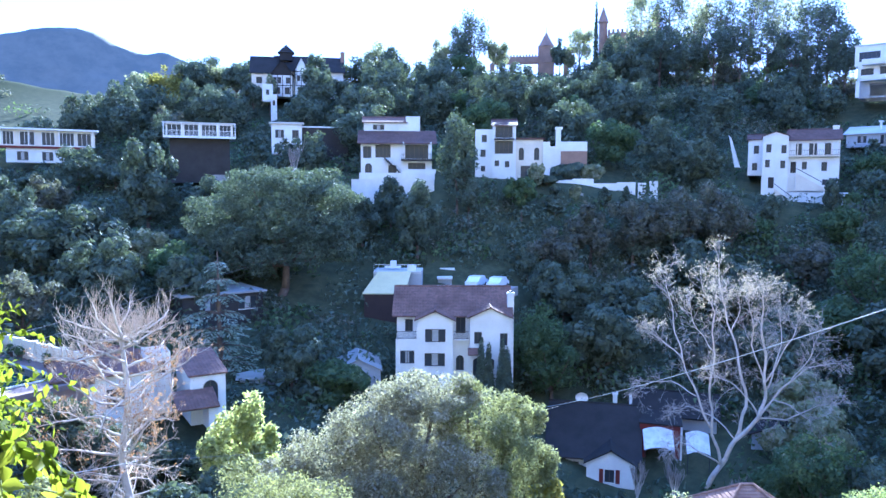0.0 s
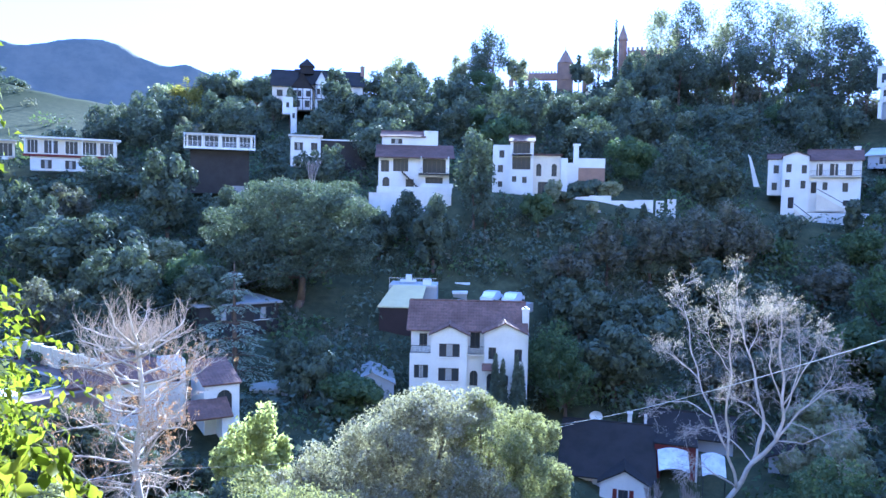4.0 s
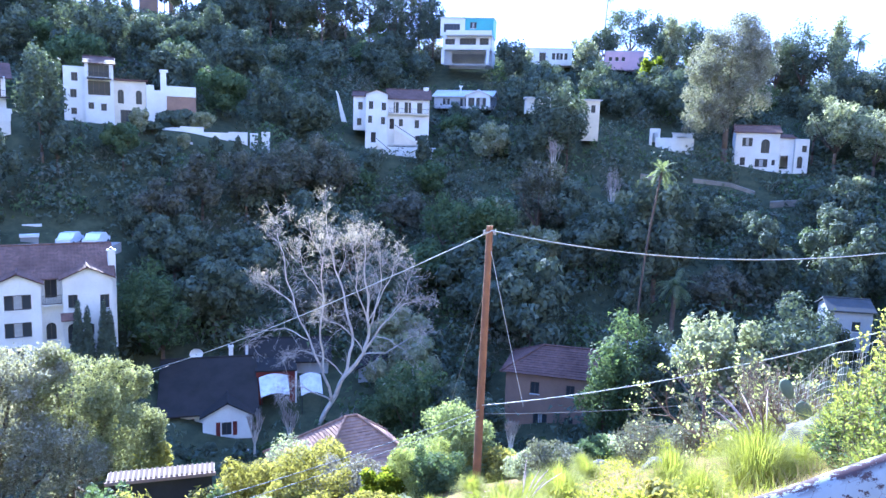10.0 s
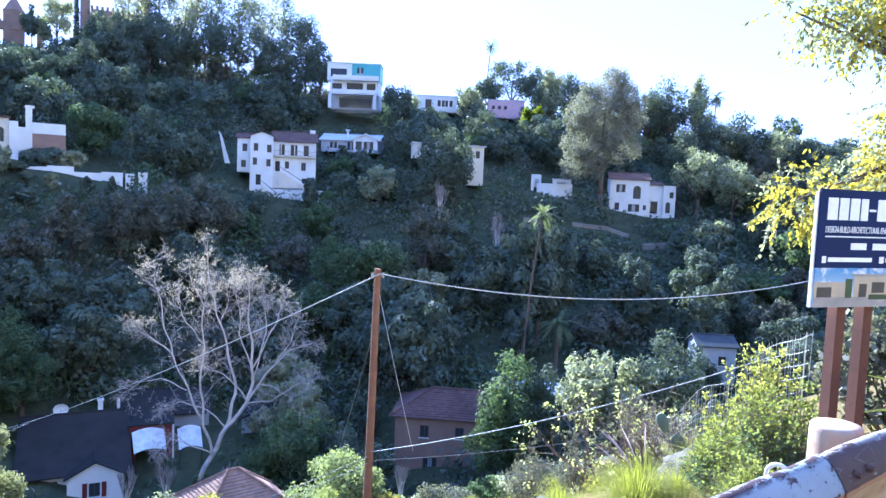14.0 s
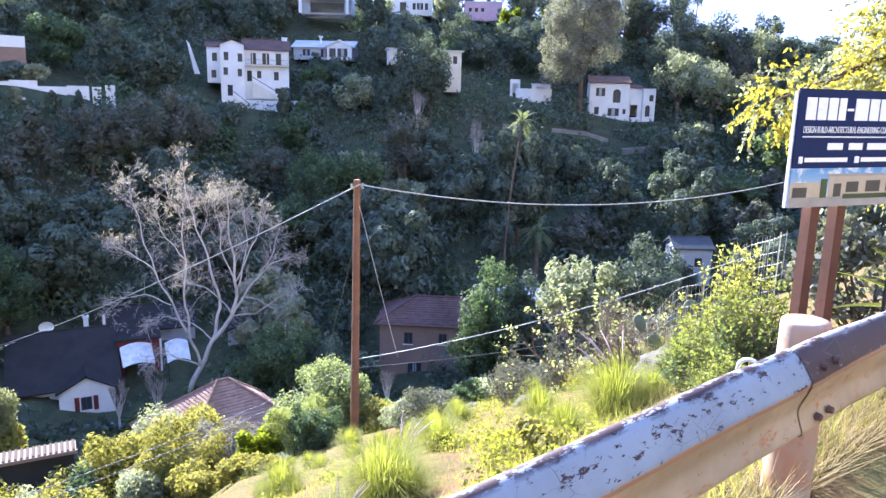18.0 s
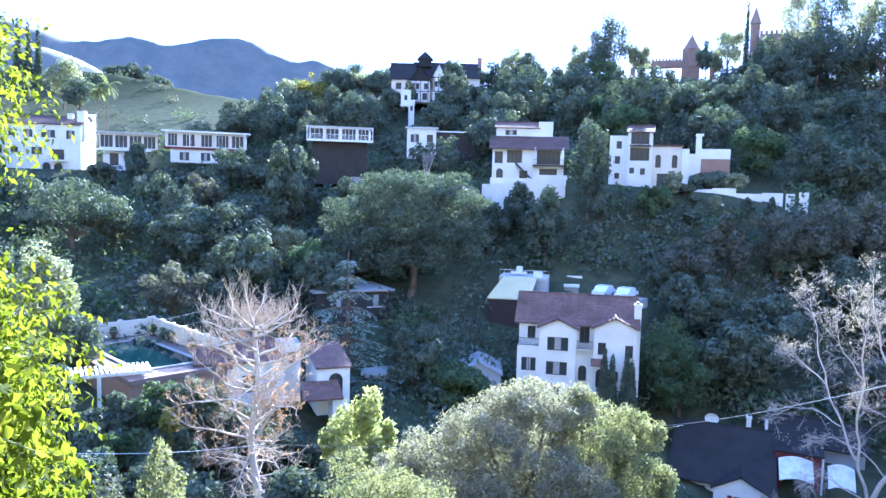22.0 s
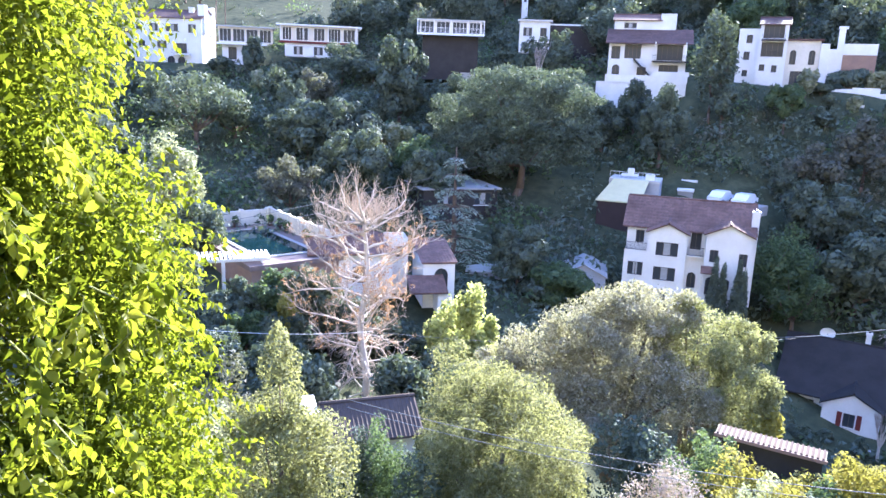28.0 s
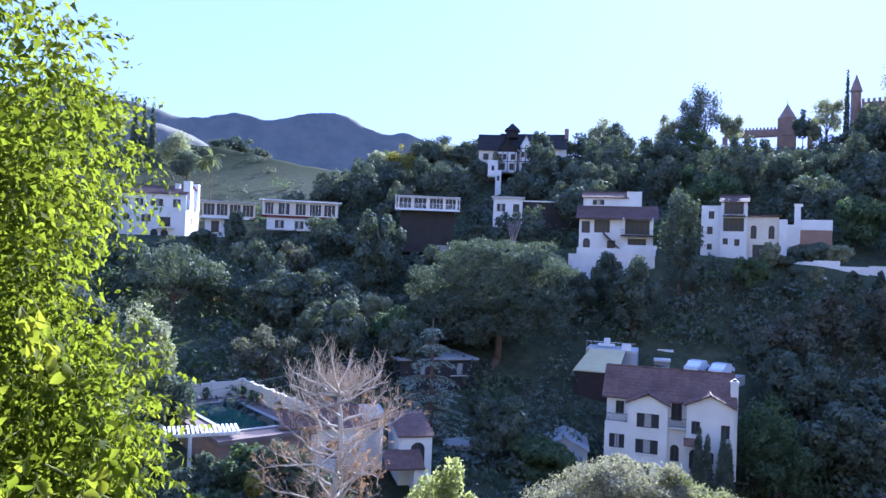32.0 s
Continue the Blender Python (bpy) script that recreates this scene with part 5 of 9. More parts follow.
def coursed_hip(parent, x0, x1, y0, y1, z0, z1, rows, mat):
    """A hipped clay roof laid in lapped courses, with round caps along the hips."""
    roof = part("roof", Geo(), mat, parent)
    half = min(x1 - x0, y1 - y0) / 2
    inset = lambda t: (x0 + half * t, x1 - half * t, y0 + half * t, y1 - half * t, z0 + (z1 - z0) * t)
    for i in range(rows):
        a, b = inset(i / rows), inset(min(1.0, (i + 1.25) / rows))
        lo = [Vector((a[0], a[2], a[4] + 0.07)), Vector((a[1], a[2], a[4] + 0.07)), Vector((a[1], a[3], a[4] + 0.07)), Vector((a[0], a[3], a[4] + 0.07))]
        hi = [Vector((b[0], b[2], b[4])), Vector((b[1], b[2], b[4])), Vector((b[1], b[3], b[4])), Vector((b[0], b[3], b[4]))]
        for k in range(4):
            g = Geo()
            g.slab([lo[k], lo[(k + 1) % 4], hi[(k + 1) % 4], hi[k]], 0.07)
            part("tile_course", g, mat, roof)
    top = inset(1.0)
    for k, (x, y) in enumerate(((x0, y0), (x1, y0), (x1, y1), (x0, y1))):
        g = Geo()
        q = Vector((top[0] if x == x0 else top[1], top[2] if y == y0 else top[3], top[4] + 0.06))
        p = Vector((x, y, z0 + 0.08))
        g.pipe([p.lerp(q, u / 8) for u in range(9)], [0.11] * 9, 7)
        part("hip_cap", g, mat, roof, "row of rounded hip tiles")
    g = Geo()
    g.pipe([(top[0], top[2], top[4] + 0.06), (top[1], top[3], top[4] + 0.06)], (0.12, 0.12), 7)
    part("ridge_cap", g, mat, roof)


def brick_house():
    h = thing_at("brick_house", 38.9, 74, -30.0, "two-storey brown brick house with hipped clay tile roof", "house", -6)
    keep(34.8, 40.2, 73, -29.5)
    coursed_hip(h, -4.8, 9.0, -0.6, 7.6, 6.7, 8.9, 13, tiled("weathered_clay_tile", (0.15, 0.088, 0.075), (0.10, 0.062, 0.055)))
    volume(h, -4.2, 8.4, 0, 7, 0, 6.85, BRICKY, front=[(-1.1, 4.5, 0.95, 1.3, "w"), (2.6, 4.6, 0.9, 1.2, "w"), (-0.4, 1.0, 1.5, 1.4, "w"), (2.6, 1.0, 0.9, 1.3, "w")])


def near_roofs():
    h = thing_at("tile_roofed_house", 24.6, 49, -27.5, "low house with pale red clay tile roof below the road", "house", 24)
    coursed_hip(h, -5.2, 5.4, -1.2, 8.6, 3.3, 7.2, 25, tiled("pale_red_tile", (0.36, 0.22, 0.16), (0.27, 0.16, 0.12)))
    volume(h, -4.5, 4.5, 0, 8, 0, 3.9, CREAM, front=[(-2, 1.4, 1.2, 1.3, "w"), (2, 1.4, 1.2, 1.3, "w")])
    h = thing_at("shingle_roofed_house", -24.0, 37, -21.9, "house with brown shingle roof among bushes", "house", 12)
    volume(h, -2.2, 2.6, 0, 4.0, 0, 2.8, CREAM, roof=("gx", 1.1, 0.4, surface("brown_shingle", (0.11, 0.08, 0.065), (0.075, 0.056, 0.048), 0.8, 8, 0.9, 0.6, 0.04), 0.25), front=[(-1, 0.9, 1.2, 1.2, "w")])
    slab_part(h, "white_gable", -3.6, -2.7, 1.0, 3.6, 2.2, 3.9, STUCCO)
    h = thing_at("patio_cover", 8.3, 30.5, -16.4, "low shed with pale corrugated roof edge and dark front", "shed", -4)
    volume(h, -2.0, 2.0, 0.05, 0.55, -1.5, 2.38, DARKWOOD)
    g = Geo()
    g.slab([(-2.1, -0.1, 2.5), (2.1, -0.1, 2.5), (2.1, 0.6, 2.58), (-2.1, 0.6, 2.58)], 0.1)
    tin = surface("faded_tin", (0.145, 0.095, 0.072), (0.11, 0.078, 0.064), 0.8, 8, 0.7, 0.2, 0.01)
    part("roof", g, tin, h)
    for i in range(21):
        g = Geo()
        g.rib((-2.0 + i * 0.2, -0.12, 2.5), (-2.0 + i * 0.2, 0.62, 2.58), 0.14, 0.06)
        part("corrugation", g, tin, h)
    slab_part(h, "fascia", -2.15, 2.15, -0.2, -0.12, 2.36, 2.5, BRICKY)


def palm_cottage():
    h = thing_at("stucco_cottage", 46.9, 80, -26.0, "faded pink stucco cottage half hidden behind a palm", "house", -8)
    keep(45.8, 48.2, 79, -23)
    volume(h, -2.6, 2.6, 0, 5, -3, 4.2, surface("faded_pink_stucco", (0.40, 0.22, 0.19), (0.32, 0.18, 0.16), 0.4, 6, 0.9, 0.25, 0.02), roof=("flat", 0.25, 0.3, FLATROOF, 0), front=[(1.0, 1.6, 1.0, 1.2, "w")])


def pool_house():
    spot = pose(-38.6, 59.8, -15.6, 0, 0, -34.8)
    d = thing("pool_terrace", spot, "raised brick terrace with dark swimming pool", "terrace")
    slab_part(d, "deck_base", -9.0, 8.4, -4.4, 5.2, -4.5, -0.45, BRICKY)
    slab_part(d, "deck", -9.2, 8.6, -4.6, 5.4, -0.45, -0.02, surface("brick_paving", (0.22, 0.16, 0.14), (0.17, 0.13, 0.12), 0.8, 6, 0.9, 0.3, 0.02))
    m, n, l, p = nodes_of("pool_water")
    p.inputs["Base Color"].default_value, p.inputs["Roughness"].default_value = (0.004, 0.015, 0.020, 1), 0.05
    p.inputs["Specular IOR Level"].default_value = 0.1
    bumped(n, l, p, noise_of(n, l, 2.5), 0.05, 0.02)
    slab_part(d, "pool_water", -5.9, 5.9, -2.6, 2.6, -0.04, 0.03, m, "dark blue-green still pool water")
    g = Geo()
    g.box(-6.3, 6.3, -3.0, -2.6, 0, 0.1), g.box(-6.3, 6.3, 2.6, 3.0, 0, 0.1), g.box(-6.3, -5.9, -2.6, 2.6, 0, 0.1), g.box(5.9, 6.3, -2.6, 2.6, 0, 0.1)
    part("coping", g, CONCRETE, d)
    w = thing("pool_wall", spot, "white stepped garden wall with piers round the pool", "wall")
    for i in range(7):
        slab_part(w, "wall_panel", -8.6 + i * 2.4, -6.6 + i * 2.4, 4.6, 4.85, 0, 1.7, CREAM)
        slab_part(w, "pier", -9.0 + i * 2.4, -8.6 + i * 2.4, 4.5, 4.95, 0, 1.82, CREAM)
    for i in range(3):
        slab_part(w, "wall_panel", -9.0, -8.7, -4.4 + i * 3.0, -1.8 + i * 3.0, 0, 1.6, CREAM)
        slab_part(w, "pier", -9.1, -8.6, -1.8 + i * 3.0, -1.4 + i * 3.0, 0, 1.75, CREAM)
    for x, y in ((-7.4, 4.1), (-5.0, 4.1), (-3.2, 4.1), (-8.2, 0.5), (1.5, 4.1)):
        t = thing("potted_plant", spot @ pose(x, y, 0), "small potted shrub on the pool terrace", "plant", "pots by the pool")
        g = Geo()
        g.tube((0, 0, 0), (0, 0, 0.45), 0.2, 0.28, 10)
        part("pot", g, TERRA_BROWN, t)
        me = leaf_cloud([(0, 0, 0.8, 0.4, 0.4, 0.45)], 160, 0.13)
        me.materials.append(LEAF_GREEN)
        part("foliage", me, None, t)
    b = thing_at("pergola", -35.2, 63, -18.2, "white slatted pergola below the pool terrace", "pergola", 4)
    slab_part(b, "base_wall", 2.0, 3.4, 0, 0.3, -2.0, 2.2, STUCCO)
    for i in range(19):
        slab_part(b, "slat", -3.4 + i * 0.36, -3.22 + i * 0.36, -0.7, 2.2, 3.0, 3.16, WHITEFRAME)
    for x in (-3.2, -0.6, 2.6):
        for y in (-0.3, 1.8):
            slab_part(b, "post", x - 0.09, x + 0.09, y - 0.09, y + 0.09, -1.5, 2.8, WHITEFRAME)
    for y in (-0.3, 1.8):
        slab_part(b, "beam", -3.6, 3.3, y - 0.07, y + 0.07, 2.76, 3.0, WHITEFRAME)
    h = thing_at("courtyard_house", -24.5, 64, -19.8, "white courtyard house with red tile roofs behind a bare tree", "house", 6)
    keep(-29.5, -17.8, 62, -19.5)
    volume(h, -4.8, 2.5, 1.5, 9, 0, 4.4, STUCCO, roof=("hip", 1.9, 0.5, TERRA, 0.3), front=[(-3.4, 1.5, 1.0, 1.6, "w"), (-0.5, 1.5, 1.4, 1.6, "w")])
    volume(h, 2.2, 4.2, 3, 6, 0, 5.2, STUCCO, roof=("parapet", 0.1, 0, FLATROOF, 0), front=[(3.4, 3.6, 0.7, 1.1, "w")])
    volume(h, 5.2, 8.2, 0, 6, -0.6, 3.8, STUCCO, roof=("shed", 1.0, 0.15, TERRA, 0.3), front=[(6.9, 0.6, 1.3, 2.6, "a")])
    roof_part(h, "shed", 3.8, 7.0, -2.4, 0.0, 1.6, 1.0, 0.1, TERRA, 0.3)
    slab_part(h, "porch_wall", 6.2, 7.0, -2.2, 0, -0.6, 1.6, STUCCO)
    return h


def studio():
    h = thing_at("studio", -4.7, 95, -17.5, "dark studio with pale sloping roof and rooftop deck", "house", -6)
    keep(-6.8, -2.6, 95, -17)
    volume(h, -2.8, 3.0, 0, 6, -1.0, 3.8, surface("brown_maroon_siding", (0.052, 0.036, 0.033), (0.038, 0.028, 0.026), 0.6, 9, 0.8, 0.2, 0.01))
    keep(-1.2, 5.4, 96, -14.4)
    g = Geo()
    g.slab([(-3.0, -0.2, 3.8), (2.6, -0.2, 3.8), (3.2, 4.0, 6.2), (-1.4, 4.0, 6.2)], 0.15)
    part("roof", g, surface("pale_yellow_roof", (0.60, 0.55, 0.32), (0.52, 0.48, 0.29)), h)
    slab_part(h, "deck", -2.0, 4.6, 4.0, 9.0, 5.9, 6.2, FLATROOF)
    slab_part(h, "deck_wall", -2.0, 4.6, 4.1, 9.0, -1, 5.9, GREYWALL)
    rail_fence(h, -1.9, 4.5, 4.05, 6.2, 1.0, 0.6, WHITEFRAME)
    g = Geo()
    g.box(-0.6, 1.6, 5.5, 6.6, 6.5, 6.75), g.box(0.2, 1.0, 5.6, 6.4, 6.75, 7.5), g.box(2.6, 3.8, 5.0, 6.0, 6.2, 6.9)
    part("roof_bench", g, WHITEFRAME, h)
    for az, r, z in ((0.0, 100, -13.5), (0.1, 103, -12.6), (0.3, 106, -11.6)):
        t = thing_at("garden_terrace", az, r, z, "white stepped garden terrace slab", "terrace", group="garden steps")
        slab_part(t, "slab", -1.1, 1.1, 0, 1.6, -0.3, 0.0, STUCCO)
        slab_part(t, "riser", -1.0, 1.0, 0.2, 0.5, -1.6, -0.3, CONCRETE)
    for az, r, z, s in ((2.6, 97, -13.2, 1.0), (4.3, 96, -13.2, 1.2)):
        t = thing_at("parked_car", az, r, z, "pale parked car seen from above", "car", 70)
        g = Geo()
        pts = [(-2.2, 0.45), (-2.2, 0.95), (-1.5, 1.05), (-0.8, 1.55), (0.9, 1.55), (1.5, 1.05), (2.2, 0.95), (2.2, 0.45)]
        for (a, za), (b, zb) in zip(pts, pts[1:]):
            g.poly([(a, -0.85, za), (b, -0.85, zb), (b, 0.85, zb), (a, 0.85, za)][::-1])
        g.poly([(a, -0.85, c) for a, c in pts][::-1]), g.poly([(a, 0.85, c) for a, c in pts])
        part("body", g, surface("white_car_paint", (0.75, 0.76, 0.78), (0.7, 0.71, 0.73), 0.5, 3, 0.25, 0.02, 0.002), t)
        for x in (-1.4, 1.4):
            for y in (-0.82, 0.82):
                wg = Geo()
                wg.tube((x, y - 0.1, 0.33), (x, y + 0.1, 0.33), 0.33, 0.33, 12)
                part("wheel", wg, DARKFRAME, t)
        slab_part(t, "parking_pad", -3.2, 3.2, -1.8, 1.8, -1.2, 0.0, CONCRETE)
    h = thing_at("valley_bungalow", -16.5, 92, -15.5, "flat-roofed bungalow half hidden under pines", "house", 20)
    volume(h, -6, 4, 0, 8, -2, 2.6, DARKWOOD, roof=("flat", 0.2, 0.4, CONCRETE, 0), front=[(-3, 0.6, 2.0, 1.6, "w"), (2, 0.6, 2.4, 1.6, "w")])
    h = thing_at("garden_room", -13.6, 78, -23.5, "low pale garden house with tall windows below the pine", "house")
    volume(h, -3.5, 2.5, 0, 6, 0, 3.4, GREYWALL, roof=("flat", 0.2, 0.4, FLATROOF, 0), front=[(-1.8, 0.4, 1.6, 2.4, "w"), (1.0, 0.4, 1.4, 2.4, "w")])
    h = thing_at("grey_carport", -6.8, 79, -23.0, "grey garage with plain roof beside the villa", "garage")
    volume(h, -2.6, 2.2, 0, 6, 0, 3.0, GREYWALL, roof=("gy", 1.2, 0.2, CONCRETE, 0), front=[(-0.2, 0.1, 2.6, 2.2, "o")])


villa_by_oak(), villa_stairs(), villa_terraced(), villa_loggia(), tudor(), stilt_house(), white_block_house(), flat_houses()
ridge_houses(), right_slope_houses(), castle(), cottage(), brick_house(), palm_cottage(), near_roofs(), pool_house(), studio()


def ground_r(az, el, lo=90, hi=150):
    """Distance at which the slope lies under that angle."""
    for _ in range(40):
        mid = 0.5 * (lo + hi)
        p = at(az, mid)
        if gz(p) < mid * math.tan(radians(el)):
            lo = mid
        else:
            hi = mid
    return lo


def slope_path(name, stops, width, mat, label):
    """A pale path that follows the slope."""
    ob = thing(name, Matrix(), label, "path", kind="structure")
    pts = []
    for (a0, e0), (a1, e1) in zip(stops, stops[1:]):
        for k in range(8):
            az, el = a0 + (a1 - a0) * k / 8, e0 + (e1 - e0) * k / 8
            r = ground_r(az, el)
            pts.append((at(az, r - width / 2), at(az, r + width / 2)))
            if k % 4 == 0:
                keep(az - 0.5, az + 0.5, r - 1, r * math.tan(radians(el - 0.25)), 2)
    g = Geo()
    for a, b in pts:
        z = 0.5 * (gz(a) + gz(b)) + 0.35
        a.z, b.z = z, z + 0.1
        i = len(g.v)
        g.v += [tuple(a - Vector((0, 0, 1.2))), tuple(a), tuple(b), tuple(b - Vector((0, 0, 1.2)))]
        if i:
            g.f += [(i - 4 + k, i + k, i + (k + 1) % 4, i - 4 + (k + 1) % 4) for k in range(4)]
    n = len(g.v)
    g.f += [(0, 1, 2, 3), (n - 1, n - 2, n - 3, n - 4)]
    part("paving", g, mat, ob)


PATHSOIL = surface("pale_dusty_path", (0.24, 0.21, 0.17), (0.17, 0.15, 0.12), 0.8, 8, 0.95, 0.4, 0.02)
slope_path("garden_path", ((45.2, -1.7), (47.6, -1.9)), 1.6, PATHSOIL, "pale garden path across the green slope")
slope_path("garden_path", ((49.0, -1.9), (51.6, -2.1), (53.6, -2.7)), 1.2, PATHSOIL, "pale garden path across the green slope")
slope_path("garden_path", ((54.4, -3.3), (56.6, -3.0)), 3.0, PATHSOIL, "pale dirt terrace on the green slope")

# ---- named trees ----
def scaled(p, s, turn):
    return Matrix.LocRotScale(p, Euler((0, 0, turn)), Vector((s, s, s)) if not isinstance(s, tuple) else Vector(s))


def grounded(az, r, sink=0.0):
    p = at(az, r)
    p.z = gz(p) - sink
    return p


PALE_LEAF = leafy("dry_pinkish_leaf", (0.30, 0.23, 0.18), (0.42, 0.33, 0.27), (0.55, 0.46, 0.41), 0.12)


RUSSET = leafy("dry_russet_leaf", (0.22, 0.10, 0.06), (0.36, 0.19, 0.11), (0.52, 0.33, 0.21), 0.3)


def sycamore(m):
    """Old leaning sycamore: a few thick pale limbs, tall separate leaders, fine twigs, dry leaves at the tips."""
    r = np.random.default_rng(17)
    ob = thing("sycamore", m, "tall half-bare sycamore with pale forked limbs and dry pinkish leaves", "tree")
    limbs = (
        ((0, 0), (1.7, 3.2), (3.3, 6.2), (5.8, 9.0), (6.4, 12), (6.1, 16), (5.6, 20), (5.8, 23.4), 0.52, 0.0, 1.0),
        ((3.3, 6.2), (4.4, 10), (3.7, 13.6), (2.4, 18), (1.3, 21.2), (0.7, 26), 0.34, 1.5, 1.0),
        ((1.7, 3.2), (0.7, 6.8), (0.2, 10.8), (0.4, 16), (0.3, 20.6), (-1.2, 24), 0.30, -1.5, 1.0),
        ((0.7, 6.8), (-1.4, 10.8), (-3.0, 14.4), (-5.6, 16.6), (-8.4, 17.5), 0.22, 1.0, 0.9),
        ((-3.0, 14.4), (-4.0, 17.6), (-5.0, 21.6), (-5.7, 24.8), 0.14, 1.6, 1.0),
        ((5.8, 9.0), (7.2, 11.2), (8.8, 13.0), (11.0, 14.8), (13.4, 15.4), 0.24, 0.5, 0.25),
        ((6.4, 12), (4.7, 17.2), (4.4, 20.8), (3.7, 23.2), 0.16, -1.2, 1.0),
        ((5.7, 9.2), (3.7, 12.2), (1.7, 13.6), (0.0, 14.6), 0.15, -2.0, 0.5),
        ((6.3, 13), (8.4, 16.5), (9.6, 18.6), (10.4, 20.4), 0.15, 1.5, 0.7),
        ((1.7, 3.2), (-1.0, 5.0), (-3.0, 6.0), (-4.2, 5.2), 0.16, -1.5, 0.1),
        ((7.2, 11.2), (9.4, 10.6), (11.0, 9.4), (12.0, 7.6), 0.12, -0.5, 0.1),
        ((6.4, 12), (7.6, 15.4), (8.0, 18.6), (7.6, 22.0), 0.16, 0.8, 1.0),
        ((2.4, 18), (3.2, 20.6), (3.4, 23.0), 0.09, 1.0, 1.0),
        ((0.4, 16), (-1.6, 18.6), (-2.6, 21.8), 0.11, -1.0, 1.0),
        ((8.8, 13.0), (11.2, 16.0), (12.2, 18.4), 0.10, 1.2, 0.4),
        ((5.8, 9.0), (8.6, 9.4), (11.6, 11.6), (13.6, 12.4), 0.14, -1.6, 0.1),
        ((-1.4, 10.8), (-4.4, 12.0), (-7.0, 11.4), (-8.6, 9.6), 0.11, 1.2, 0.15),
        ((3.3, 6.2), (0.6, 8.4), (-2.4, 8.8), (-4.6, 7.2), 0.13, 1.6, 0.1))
    tw, tips = Geo(), []

    def twig(a, d, length, rad, level, leafed):
        b = a + d * length + Vector(r.normal(size=3)) * length * 0.08
        tw.tube(a, b, rad, rad * 0.6, 3, False)
        if level >= 1 and r.uniform() < leafed:
            tips.append(b)
        if level < 3:
            for i in range(3 if level < 2 else 2):
                nd = (d + Vector(r.normal(size=3)) * 0.6 + Vector((0, 0, 0.16 if leafed > 0.3 else -0.1))).normalized()
                twig(a.lerp(b, r.uniform(0.35, 1.0)), nd, length * r.uniform(0.5, 0.78), max(rad * 0.66, 0.009), level + 1, leafed)
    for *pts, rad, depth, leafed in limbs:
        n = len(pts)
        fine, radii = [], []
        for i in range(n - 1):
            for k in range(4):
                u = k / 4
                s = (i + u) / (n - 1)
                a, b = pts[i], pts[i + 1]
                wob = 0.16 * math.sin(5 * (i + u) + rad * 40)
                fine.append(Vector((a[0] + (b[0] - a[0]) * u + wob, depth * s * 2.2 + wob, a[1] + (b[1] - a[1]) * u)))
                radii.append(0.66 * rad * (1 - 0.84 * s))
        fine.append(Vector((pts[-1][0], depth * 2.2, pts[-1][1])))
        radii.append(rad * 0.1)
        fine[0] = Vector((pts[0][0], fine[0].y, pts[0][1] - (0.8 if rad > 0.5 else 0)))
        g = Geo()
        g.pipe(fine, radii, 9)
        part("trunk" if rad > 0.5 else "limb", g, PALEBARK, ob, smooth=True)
        m_ = len(fine)
        for i in range(m_ // 4, m_):
            s = i / (m_ - 1)
            for k in range(3 if s > 0.62 else 1):
                d = (fine[i] - fine[i - 1]).normalized() * 0.7 + Vector((r.normal() * 0.75, r.normal() * 0.75, r.uniform(-0.3, 0.6)))
                twig(fine[i], d.normalized(), r.uniform(1.1, 2.4) * (1.1 - 0.35 * s), 0.024, 0, leafed * (0.8 if s > 0.7 else 0.03))
    part("brushwood", tw, SILVER, ob)["kind"] = "stuff"
    me = leaf_cloud([(*p, 0.2, 0.2, 0.18) for p in tips], int(2.0 * len(tips)), 0.085)
    me.materials.append(SYC_LEAF)
    part("dry_foliage", me, None, ob, "dry pinkish-white leaf clusters")["kind"] = "stuff"


SYC_LEAF = leafy("pinkish_white_leaf", (0.40, 0.33, 0.28), (0.56, 0.47, 0.40), (0.74, 0.65, 0.56), 0.2)


PALE_OLIVE = leafy("pale_yellow_olive_leaf", (0.13, 0.135, 0.062), (0.22, 0.215, 0.105), (0.36, 0.345, 0.195), 0.4)
OAK_GREY = leafy("grey_oak_leaf", (0.16, 0.15, 0.115), (0.28, 0.26, 0.20), (0.48, 0.44, 0.36), 0.35)
OAK_GREEN = leafy("yellow_green_oak_leaf", (0.15, 0.155, 0.075), (0.24, 0.24, 0.125), (0.40, 0.39, 0.22), 0.35)


